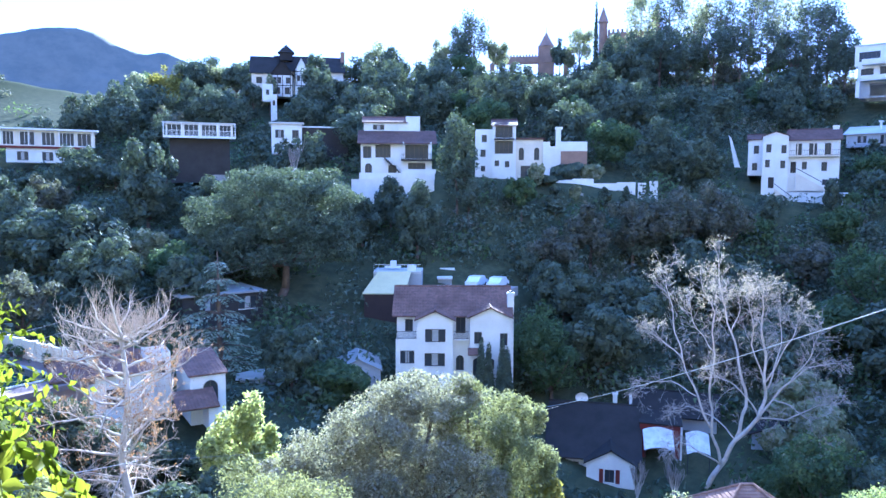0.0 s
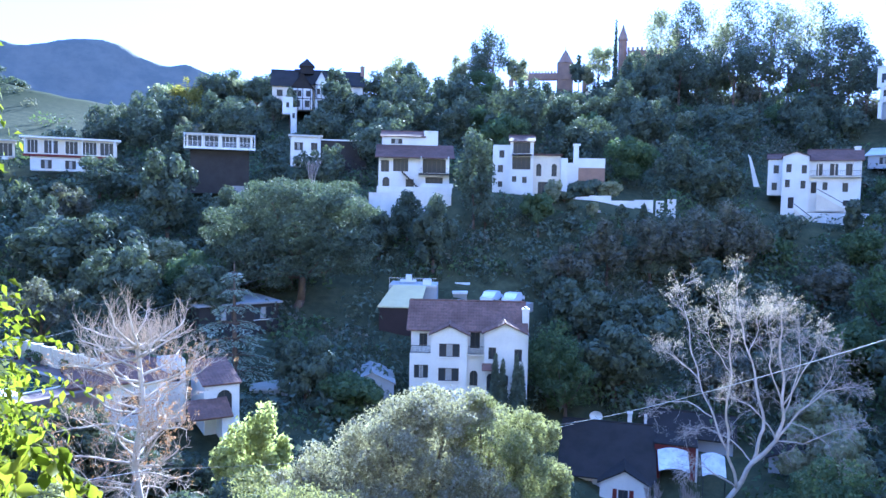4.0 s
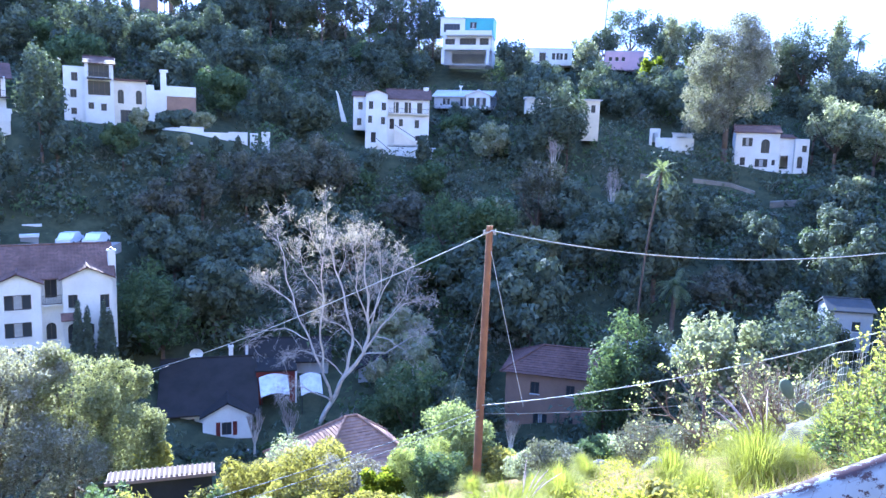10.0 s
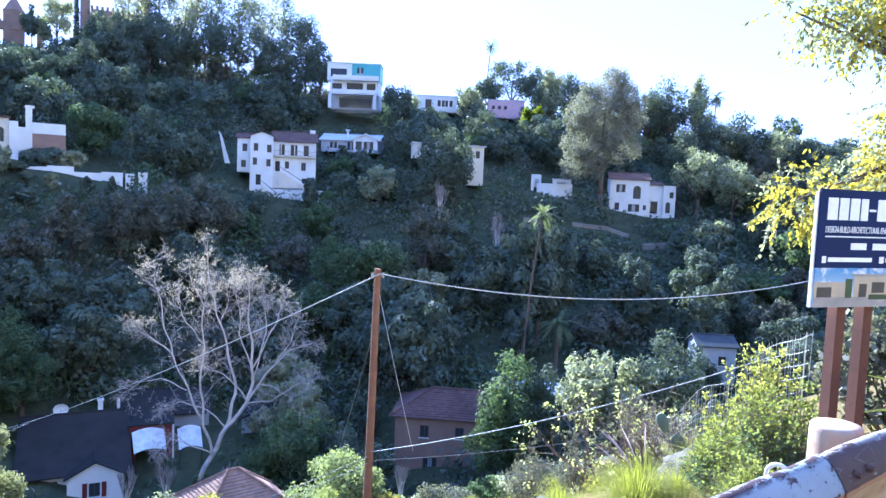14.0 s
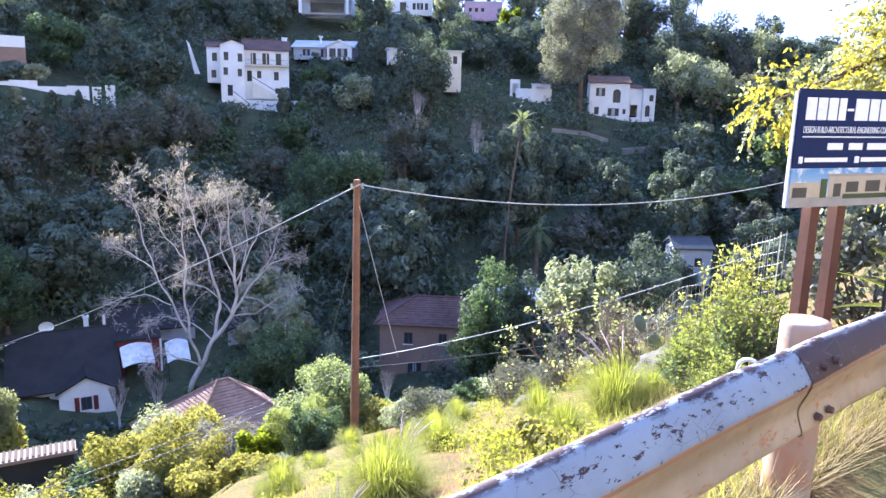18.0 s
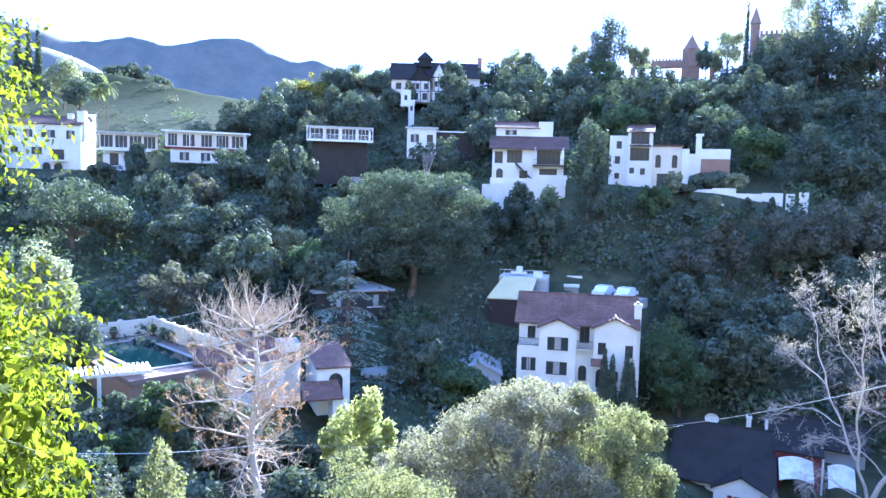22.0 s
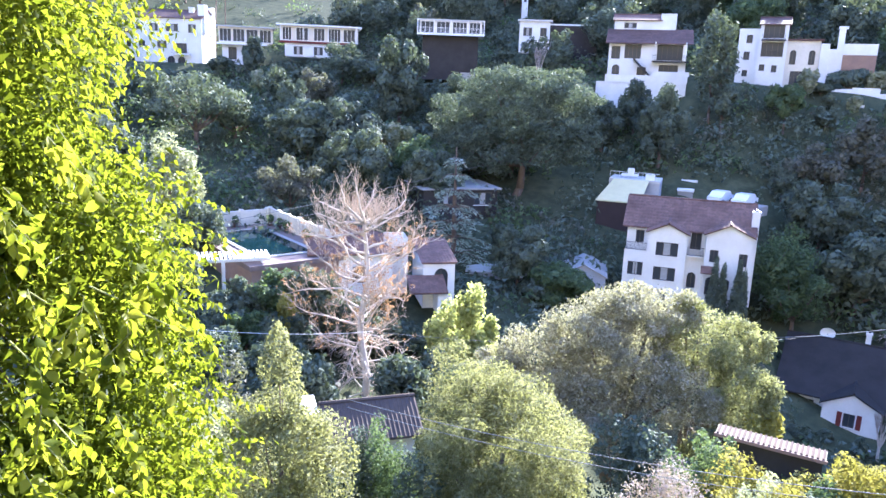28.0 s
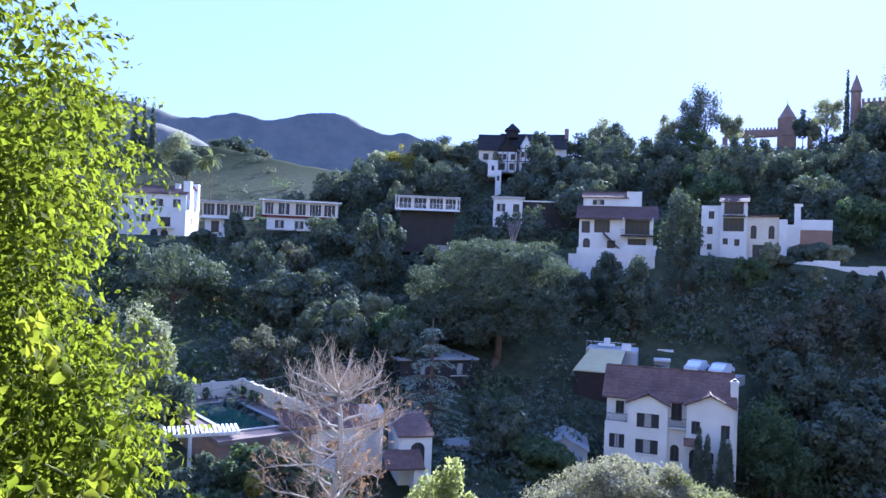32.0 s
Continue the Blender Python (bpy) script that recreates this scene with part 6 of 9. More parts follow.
def cedar(m):
    """Deodar: flat drooping tiers, every arm a spray of needles that catches the light from above."""
    r = np.random.default_rng(41)
    ob = thing("deodar_cedar", m, "layered blue-green cedar with flat drooping tiers", "tree")
    g, P_, A_, N_ = Geo(), [], [], []
    g.pipe([(0, 0, -0.6), (0.1, 0, 6), (0, 0.1, 12), (0, 0, 17.6)], (0.42, 0.34, 0.2, 0.04), 9)
    for i in range(8):
        z = 4.0 + i * 1.75
        reach = 6.6 * (1 - i / 9.4)
        for k in range(7):
            a = i * 0.9 + k * 0.9 + r.uniform(-0.2, 0.2)
            L = reach * r.uniform(0.65, 1.1)
            d = Vector((math.cos(a), math.sin(a), 0))
            side = Vector((-d.y, d.x, 0))
            arm = [Vector((0, 0, z)) + d * L * u + Vector((0, 0, 0.9 * u - 1.7 * u * u + r.normal() * 0.05)) for u in (0, 0.25, 0.5, 0.75, 1.0)]
            lg = Geo()
            lg.pipe(arm, (0.09, 0.07, 0.05, 0.03, 0.015), 5)
            part("limb", lg, BARK, ob, smooth=True)
            for q in range(int(24 * L)):
                u = r.uniform(0.25, 1.03)
                w = 0.34 * L * math.sin(math.pi * min(1, 0.15 + 0.8 * u)) * r.uniform(-1, 1)
                P_.append(tuple(Vector((0, 0, z)) + d * (L * u) + side * w + Vector((0, 0, 0.9 * u - 1.7 * u * u - 0.25 * abs(w) + r.normal() * 0.06))))
                A_.append(tuple(d * 0.7 + side * math.copysign(0.7, w) + Vector((0, 0, r.uniform(-0.5, 0.1)))))
                N_.append((r.normal() * 0.3, r.normal() * 0.3, 1))
    part("trunk", g, BARK, ob, smooth=True)
    P_, A_, N_ = np.array(P_), np.array(A_), np.array(N_)
    A_ /= np.linalg.norm(A_, axis=1)[:, None]
    B_ = np.cross(N_, A_)
    B_ /= np.linalg.norm(B_, axis=1)[:, None]
    w = r.uniform(0.05, 0.11, len(P_))[:, None]
    l_ = r.uniform(0.35, 0.7, len(P_))[:, None]
    me = mesh_of("crown", np.stack([P_ - A_ * l_ / 2, P_ - B_ * w, P_ + A_ * l_ / 2, P_ + B_ * w], 1).reshape(-1, 3), 4)
    me.materials.append(leafy("cedar_needle", (0.20, 0.24, 0.19), (0.31, 0.35, 0.28), (0.46, 0.49, 0.41), 0.3))
    part("crown", me, None, ob)


# grey-green oak below the villa, and the rounder shrubs in front of it
def slope_trees():
    p = at(-3.5, 45)
    z0 = gz(p)
    oak = [(0, 0, 8.3, 5.2, 4.6, 4.0), (-4.6, 0.5, 7.0, 3.4, 3.2, 3.0), (-7.8, -0.5, 5.2, 2.8, 2.8, 2.6), (-2.2, -1.2, 10.2, 2.9, 2.8, 2.2), (1.8, 0.2, 11.2, 2.9, 2.8, 2.0), (4.6, 0.6, 9.6, 3.0, 3.0, 2.8), (6.9, -0.4, 7.0, 2.6, 2.6, 2.8), (8.2, 0.4, 4.6, 1.9, 2.0, 2.3), (3.2, -2.8, 6.6, 3.0, 2.4, 2.8), (-1.6, -3.2, 6.4, 3.0, 2.4, 2.8), (-5.2, -2.4, 4.6, 2.8, 2.2, 2.4), (6.2, -2.2, 3.6, 2.2, 2.0, 2.2), (0.4, -3.4, 3.6, 3.0, 2.2, 2.0), (7.6, 1.2, 9.6, 1.5, 1.5, 1.4), (-9.8, -0.5, 3.4, 1.7, 1.7, 1.6)]
    green = [b for b in oak if b[0] > 4]
    grey = [b for b in oak if b[0] <= 4]
    tree("oak_tree", pose(p.x, p.y, -24.5, 0, 0, 3), "broad grey-green oak with sunlit dense crown", "tree", lumpy(grey, 16, 0.25, 3), 110000, 0.105, OAK_GREY, trunk_r=0.5, long=1.4, limbs=10, tri=True, shell=(0.55, 1.08))
    tree("oak_tree", pose(p.x, p.y, -24.5, 0, 0, 3), "yellow-green oak leaning out beside the grey-green one", "tree", lumpy(green, 16, 0.25, 4), 48000, 0.105, OAK_GREEN, trunk_r=0.3, base=(4.2, 0.5, 0), long=1.4, limbs=5, tri=True, shell=(0.55, 1.08))
    q = at(-12.6, 27.5)
    tree("large_bush", pose(q.x, q.y, -19.0), "round olive-green bush on the slope below the road", "bush", lumpy(clumps(22, 4.3, 3.8, 4.3, 4.2, 0.44, 5), 5, 0.28, 8), 90000, 0.066, PALE_OLIVE, trunk_r=0.2, tri=True, shell=(0.6, 1.08))
    q = at(-31.6, 23)
    bl = [(0, 0, 3.4, 2.3, 2.0, 2.6), (0.1, 0, 6.0, 1.0, 1.0, 1.5), (0, 0, 7.6, 0.5, 0.5, 0.9), (-1.5, 0, 2.8, 1.4, 1.4, 1.8), (1.5, 0.2, 2.6, 1.4, 1.4, 1.9), (0.9, -0.4, 4.6, 1.1, 1.0, 1.3), (-0.9, 0.2, 4.8, 0.9, 0.9, 1.2), (2.2, -0.5, 1.2, 1.2, 1.2, 1.4), (-2.0, -0.5, 1.2, 1.2, 1.2, 1.4)]
    tree("slope_tree", pose(q.x, q.y, -16.2), "pale yellow-green young tree with a pointed top", "tree", lumpy(bl, 6, 0.36, 6), 34000, 0.075, PALE_OLIVE, trunk_r=0.13, tri=True)
    keep(-20.2, -14.6, 78, -20, 8), keep(-17.5, -8, 96, -12, 9)
    # stone pine with its sunlit rim
    q = at(-13.2, 100)
    pine = [(0, 0, 14.5, 9.6, 8, 3.6), (-7.0, -2, 8.0, 4.6, 4, 3.0), (-2.0, -3, 7.4, 5.0, 4, 3.0), (4.2, -3, 8.0, 5.0, 4, 3.0), (8.2, -1, 8.4, 3.4, 3.4, 2.8), (-8.8, 0, 6.4, 2.8, 2.8, 2.4), (-6.5, -1, 13.2, 5.0, 4.5, 2.8), (-2.5, -2, 16.6, 5.0, 4.4, 2.2), (3.8, -1, 17.0, 5.4, 4.4, 2.0), (8.0, 0, 14.6, 4.2, 4.0, 2.6), (-9.2, 0, 10.8, 3.2, 3, 2.4), (1.0, -4, 12.2, 5.6, 3.6, 2.6), (6.5, -3, 11.4, 4.4, 3.4, 2.4), (-4.2, -3.4, 10.0, 4.2, 3.2, 2.2), (9.4, -1, 10.8, 3.0, 3.0, 2.2)]
    tree("stone_pine", pose(q.x, q.y, -16.0), "wide umbrella-shaped stone pine with sunlit rim", "tree", lumpy(pine, 7, 0.32, 9), 52000, 0.2, leafy("pine_needle", (0.075, 0.10, 0.075), (0.11, 0.135, 0.10), (0.18, 0.205, 0.15), 0.2), trunk_r=0.55, lean=(1.5, 0), fork=0.42, tri=True)
    # layered deodar beside it
    q = at(-17.6, 80)
    cedar(pose(q.x, q.y, -24.2))
    # bare sycamores
    q = at(-24.7, 50)
    leader_tree("bare_tree", pose(q.x, q.y, -23.2, 0, 0, 40), "bare pale tree with a dense head of fine twigs", 16.6, 4, PALEBARK, TANTWIG, RUSSET, 4500, 0.31, 3.8)
    q = at(20.4, 77)
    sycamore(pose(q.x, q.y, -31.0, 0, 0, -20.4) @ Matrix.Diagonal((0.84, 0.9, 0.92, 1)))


slope_trees()


# ---- trees that stand out on the slopes and the skyline ----
def top_at(az, r, el):
    return r * math.tan(radians(el))


LEAVES = {"dark": LEAF_DARK, "green": LEAF_GREEN, "olive": LEAF_OLIVE, "grey": LEAF_GREY, "gold": LEAF_GOLD, "lime": LEAF_LIME, "pale": PALE_LEAF}
WORDS = {"dark": "dark evergreen", "green": "mid-green", "olive": "olive-green", "grey": "dusty grey-green", "gold": "golden-green", "lime": "bright lime-green", "pale": "pinkish pale"}


def specimen(az, r, el, half, leaf, n=3000, size=0.36, crown=0.72, seed=0, what="tree", where="on the canyon slope", depth=1.0, blobs=10, small=0.4, tri=True, sink=0.0, shell=(0.62, 1.06)):
    """A tree or bush whose top shows at that elevation; it stands on the ground below."""
    z0 = gz(at(az, r)) - 0.2
    h = max(top_at(az, r, el) - z0, half * 0.9)
    rz = h * crown / 2
    bl = clumps(blobs, half, half * depth, rz, h - rz, small, 100 + seed)
    p = at(az, r)
    return tree(what, pose(p.x, p.y, z0 - sink, 0, 0, seed * 37.0), f"{WORDS[leaf]} {what} {where}", what, bl, n, size, LEAVES[leaf], trunk_r=max(0.05, min(0.35, half * 0.06)), tri=tri, limbs=6, group="", shell=shell, tumble=0.45 if r > 60 else 0.75)


LEAVES["yellow"], WORDS["yellow"] = leafy("pale_yellow_leaf", (0.25, 0.265, 0.10), (0.37, 0.38, 0.165), (0.52, 0.51, 0.28), 0.5), "pale yellow-green"
RIDGE = "on the far ridge against the sky"
for i, (az, r, el, half, leaf) in enumerate((
        (-44.2, 205, 11.4, 6.0, "dark"), (-42.6, 210, 10.6, 5.0, "dark"), (-46.5, 205, 10.2, 5.5, "olive"), (-34.6, 262, 8.4, 5.5, "dark"), (-33.0, 262, 8.6, 5.0, "dark"), (-31.6, 264, 7.9, 4.0, "dark"),
        (-37.8, 215, 8.6, 5.0, "olive"), (-36.8, 205, 7.4, 4.5, "dark"), (-22.0, 200, 8.3, 4.5, "olive"), (-20.6, 196, 8.9, 4.2, "gold"), (-18.9, 200, 9.3, 4.5, "dark"), (-17.2, 205, 9.3, 5.0, "olive"), (-15.6, 200, 9.4, 4.0, "dark"),
        (-9.7, 176, 10.3, 3.4, "dark"), (-7.6, 176, 8.4, 3.0, "dark"), (-4.8, 204, 11.3, 4.6, "olive"), (-5.8, 192, 9.6, 4.4, "dark"), (-5.1, 184, 8.8, 1.8, "gold"), (-1.6, 215, 9.6, 2.2, "olive"),
        (-0.3, 214, 11.6, 3.4, "olive"), (2.6, 216, 13.5, 6.0, "dark"), (1.2, 214, 12.2, 4.5, "dark"), (4.4, 220, 11.6, 3.2, "olive"), (10.7, 230, 12.2, 5.0, "olive"), (9.9, 228, 10.6, 1.8, "olive"), (9.2, 228, 11.4, 2.4, "dark"),
        (13.2, 226, 11.6, 3.6, "olive"), (15.2, 224, 15.0, 5.5, "olive"), (17.2, 224, 15.6, 6.0, "dark"), (19.0, 222, 14.8, 6.0, "olive"), (20.8, 220, 16.0, 6.0, "dark"), (22.8, 216, 15.0, 6.0, "dark"), (24.6, 212, 15.2, 5.5, "olive"), (26.4, 208, 14.4, 6.0, "dark"), (27.8, 198, 13.2, 4.5, "dark"), (28.9, 192, 11.6, 3.5, "dark"),
        (14.6, 206, 10.4, 5.0, "dark"), (16.6, 208, 12.0, 5.5, "dark"), (18.6, 206, 11.8, 5.5, "dark"), (20.4, 204, 12.2, 5.5, "dark"), (22.2, 202, 12.0, 5.5, "dark"), (24.0, 200, 12.0, 5.5, "dark"), (25.8, 196, 11.6, 5.0, "dark"), (12.4, 212, 9.8, 4.5, "dark"), (-14.4, 180, 8.2, 2.6, "dark"), (-13.2, 181, 8.4, 1.8, "olive"), (-8.8, 181, 8.7, 2.6, "dark"), (9.8, 130, 2.1, 3.0, "dark"), (11.6, 130, 1.9, 2.6, "olive"), (8.2, 126, 0.9, 1.6, "dark"),
        (35.0, 174, 8.8, 4.2, "dark"), (36.0, 180, 7.4, 3.0, "olive"), (40.4, 186, 8.6, 4.2, "olive"), (43.8, 202, 10.9, 6.5, "dark"), (42.0, 200, 9.4, 4.5, "dark"), (46.0, 198, 10.2, 4.5, "dark"), (46.9, 186, 9.9, 3.2, "olive"), (48.6, 196, 9.7, 5.0, "dark"), (45.4, 178, 7.4, 2.8, "lime"),
        (54.0, 196, 8.9, 5.0, "dark"), (55.8, 194, 9.3, 5.5, "dark"), (57.6, 192, 8.0, 5.0, "dark"), (57.9, 200, 9.4, 2.4, "olive"), (60.0, 192, 6.7, 5.0, "olive"), (61.6, 190, 6.0, 4.5, "dark"), (63.3, 192, 5.8, 4.5, "olive"), (65.2, 190, 5.0, 4.5, "dark"), (67.0, 188, 4.6, 4.5, "dark"), (69.0, 185, 4.2, 4.5, "olive"))):
    specimen(az, r, el, half * (1.2 if az > 50 else 1.0), leaf, 3300, 0.36, 0.72, i, where=RIDGE, shell=(0.45, 1.12), small=0.46)
MID = "on the canyon slope among houses"
for i, (az, r, el, half, leaf, crown) in enumerate((
        (8.8, 124, 0.4, 0.9, "dark", 0.9), (10.4, 124, 0.3, 0.9, "olive", 0.9), (12.6, 123.5, 0.1, 1.0, "dark", 0.9), (14.2, 123, 0.2, 0.9, "dark", 0.9), (-26.6, 143, 3.0, 4.6, "dark", 0.9), (-29.4, 145, 0.9, 2.6, "dark", 0.9), (-33.2, 148, 3.0, 2.4, "dark", 0.9), (-38.8, 150, 0.4, 2.4, "dark", 0.9), (-35.4, 150, 1.6, 2.2, "dark", 0.9), (-24.2, 142, 1.6, 3.6, "dark", 0.9),
        (-37.4, 112, 0.3, 8.0, "dark", 0.7), (-34.6, 116, -1.4, 5.0, "dark", 0.7), (-39.4, 76, -4.8, 3.4, "olive", 0.8), (-37.6, 70, -8.0, 2.6, "dark", 0.9), (-30.6, 86, -5.7, 3.6, "grey", 0.7),
        (7.1, 88, -8.8, 4.6, "green", 0.85), (8.6, 86, -11.6, 4.0, "green", 0.85), (38.4, 134, 5.9, 5.0, "dark", 0.85), (39.6, 134, 4.4, 4.0, "dark", 0.85), (37.6, 112, -0.5, 5.0, "grey", 0.7), (31.0, 108, -3.2, 5.0, "green", 0.8), (34.0, 106, -3.8, 4.0, "green", 0.8),
        (45.4, 66, -11.9, 3.9, "green", 0.9), (43.6, 66, -14.4, 2.8, "green", 0.9), (47.4, 66, -13.6, 2.8, "dark", 0.9), (51.2, 62, -11.1, 3.0, "olive", 0.9), (53.4, 62, -12.4, 2.6, "olive", 0.9), (56.6, 64, -10.2, 3.6, "dark", 0.9), (58.8, 80, -10.6, 3.0, "dark", 0.9),
        (28.2, 68, -17.2, 4.2, "green", 0.85), (25.6, 70, -18.4, 3.4, "green", 0.85), (31.4, 68, -18.4, 3.6, "dark", 0.85), (33.6, 68, -19.5, 3.0, "dark", 0.85), (58.2, 150, 4.6, 5.5, "olive", 0.7), (60.6, 148, 3.2, 5.0, "olive", 0.7), (56.8, 160, 5.6, 4.5, "dark", 0.7),
        (-16.8, 52, -15.0, 2.4, "yellow", 0.85), (-15.4, 54, -17.5, 2.2, "yellow", 0.85), (7.8, 43, -21.2, 2.0, "gold", 0.9), (0.4, 96, -9.4, 2.2, "dark", 0.9), (-1.6, 94, -9.6, 2.2, "dark", 0.9), (6.2, 118, 1.4, 2.4, "green", 0.7), (-10.0, 76, -19.4, 3.0, "dark", 0.9), (-6.4, 72, -20.0, 2.6, "dark", 0.9), (-19.6, 72, -19.8, 2.2, "dark", 0.9), (-33.6, 60, -17.6, 2.6, "green", 0.9), (-31.0, 60, -16.9, 2.0, "gold", 0.9), (-37.4, 58, -17.2, 2.6, "dark", 0.9), (-28.2, 58, -18.8, 3.0, "dark", 0.9), (-21.0, 60, -20.5, 2.6, "dark", 0.9), (-36.0, 57, -15.6, 2.2, "dark", 0.95), (-33.8, 57.5, -14.6, 2.2, "dark", 0.95), (-31.6, 57, -14.4, 2.2, "green", 0.95), (-29.6, 56.5, -14.4, 2.2, "dark", 0.95), (-27.6, 56, -14.8, 2.2, "dark", 0.95), (-25.6, 56, -17.0, 2.2, "dark", 0.95), (-23.4, 58, -17.6, 2.0, "dark", 0.95), (-30.6, 54, -16.4, 1.4, "gold", 0.95), (-39.0, 60, -12.6, 2.2, "dark", 0.95), (-42, 62, -11, 3.5, "olive", 0.9), (-45, 60, -10, 3.5, "dark", 0.9), (-36.5, 46, -19, 2.6, "dark", 0.9), (-33, 44, -20, 2.6, "dark", 0.9), (-29.5, 44, -20.5, 2.4, "dark", 0.9), (-21.5, 44, -21.5, 2.4, "dark", 0.9), (-18, 46, -20.5, 2.4, "dark", 0.9), (-40, 44, -18, 3.0, "dark", 0.9), (1.1, 117, 6.0, 3.4, "dark", 0.9), (7.3, 124, 2.2, 1.4, "olive", 0.8), (5.4, 122, 0.7, 1.0, "dark", 0.9), (2.0, 116, 1.2, 2.0, "dark", 0.8), (11.6, 112, -0.9, 3.6, "grey", 0.8), (14.8, 114, -0.2, 4.2, "grey", 0.8), (18.0, 116, 0.3, 4.5, "grey", 0.8), (21.0, 118, 0.6, 4.2, "grey", 0.8), (28.4, 139, 1.0, 1.7, "dark", 0.95), (29.6, 140, -0.2, 1.6, "green", 0.95), (24.4, 138, -1.2, 1.6, "dark", 0.95), (8.6, 108, -3.0, 3.6, "grey", 0.8), (-36.2, 54.5, -17.0, 1.8, "dark", 0.95), (-34.2, 54, -17.4, 1.8, "green", 0.95), (-32.2, 53.5, -17.6, 1.8, "dark", 0.95), (-30.2, 53, -17.9, 1.6, "dark", 0.95), (12.0, 72.6, -22.6, 0.6, "dark", 0.95), (14.2, 72.6, -22.6, 0.6, "dark", 0.95), (16.6, 72, -23.0, 1.0, "green", 0.95), (10.0, 71, -23.4, 1.0, "dark", 0.95))):
    specimen(az, r, el, half, leaf, 5200 if r < 100 else 3400, 0.22 if r < 100 else 0.34, crown, 200 + i, where=MID)


def tall_grey_tree():
    p = at(51.0, 147)
    bl = [(0, 0, 20, 7.4, 6, 7.5), (1.2, 0, 23.6, 6.4, 5.6, 5.0), (-3.4, 0, 14.4, 5.2, 5, 6.0), (-4.6, -0.5, 9.2, 3.8, 3.8, 4.2), (2.4, 0, 15, 5.6, 5, 6.0), (4.6, 0, 20.6, 4.2, 4, 5.0), (-4.6, 0, 20, 4.0, 4, 5.0), (-1.0, -2, 11, 4.0, 3, 4.4)]
    leaf = leafy("eucalyptus_leaf", (0.15, 0.15, 0.125), (0.24, 0.235, 0.195), (0.38, 0.365, 0.31), 0.3)
    tree("tall_tree", pose(p.x, p.y, -2.6, 0, 0, -51), "tall grey-green eucalyptus beside the Spanish house", "tree", lumpy(bl, 15, 0.22, 12), 52000, 0.2, leaf, trunk_r=0.55, tri=True, limbs=7, shell=(0.5, 1.1))


tall_grey_tree()


def column_tree(az, r, el, height, half, seed=0, where="among ridge trees"):
    z = top_at(az, r, el) - height
    bl = [(0, 0, height * (0.12 + 0.11 * k), half * (1 - 0.09 * k), half * (1 - 0.09 * k), height * 0.13) for k in range(9)]
    p = at(az, r)
    tree("cypress", pose(p.x, p.y, z, 0, 0, seed * 50.0), "narrow dark cypress " + where, "tree", bl, 4200 if r < 100 else 1500, 0.13 if r < 100 else 0.4, LEAF_DARK, trunk_r=0.12, tri=True, limbs=2)


for i, a in enumerate((-40.5, -39.9, -39.3)):
    column_tree(a, 236, 10.4 - 0.15 * i, 15, 1.4, i)
column_tree(11.9, 226, 13.3, 20, 1.0, 4)
for i, (a, e) in enumerate(((2.9, -12.2), (3.5, -12.6), (4.6, -12.3), (5.0, -12.9))):
    column_tree(a, 78.6, e, 6.0, 0.85, 6 + i, "by the villa entrance")

keep(46.8, 49.8, 93, -22, 4), keep(45.1, 46.5, 91, -17, 3)
PALM_LEAF = leafy("palm_frond", (0.11, 0.135, 0.07), (0.17, 0.195, 0.10), (0.26, 0.28, 0.16), 0.4)
for i, (az, r, el, crown, lean) in enumerate(((-35.8, 172, 6.6, 3.0, 0.6), (-35.1, 173, 6.9, 3.2, 0.2), (45.7, 92, -1.3, 2.3, 1.7), (48.3, 94, -9.8, 3.0, 0.1), (41.8, 204, 11.5, 2.6, 0.8), (58.9, 196, 7.9, 2.8, 0.3), (64.2, 196, 5.8, 2.2, 0.2))):
    z0 = gz(at(az, r))
    p = at(az, r, z0)
    palm("palm_tree", pose(p.x, p.y, p.z, 0, 0, -az), "slender fan palm with a ragged green head" if i != 3 else "dark drooping palm in the valley", top_at(az, r, el) - z0, crown, PALM_LEAF, 24, 30 + i, 0.13 if i != 3 else 0.3, lean)
for i, (az, r, el, h) in enumerate(((15.4, 72, -20.5, 4.6), (18.2, 72.5, -20.2, 5.2), (22.6, 74, -20.6, 5.0), (36.4, 57, -20.6, 4.0), (43.2, 112, -1.2, 9.0), (38.6, 122, 1.0, 8.0), (-11.6, 128, 3.4, 8.0))):
    z = top_at(az, r, el) - h
    p = at(az, r, z)
    bare_tree("leafless_tree", pose(p.x, p.y, p.z), "pale leafless tree on the dark slope", h, 0.5, 60 + i, PALEBARK, TWIG, None, 5, 0, 0.16, up=0.9, first=0.34)

# ---- woods that cover the far slope ----
PALETTE = []
for i, (leaf, n, size, shape, lab) in enumerate([
        (LEAF_DARK, 8000, 0.29, (4.4, 4.4, 3.6, 4.6), "dark evergreen oak on the canyon slope"),
        (LEAF_DARK, 7200, 0.28, (3.2, 3.2, 4.4, 5.4), "tall dark evergreen on the canyon slope"),
        (LEAF_GREEN, 7200, 0.27, (3.6, 3.6, 3.0, 3.9), "mid-green broadleaf tree on the canyon slope"),
        (LEAF_GREY, 6600, 0.26, (3.2, 3.2, 3.2, 4.0), "grey dusty tree on the canyon slope"),
        (LEAF_OLIVE, 6600, 0.27, (3.4, 3.2, 2.6, 3.4), "olive-green tree on the canyon slope")]):
    rx, ry, rz, zc = shape
    PALETTE.append((lab, clumps(10, rx, ry, rz, zc, 0.42, 20 + i), n, size, leaf))
MODELS = {}


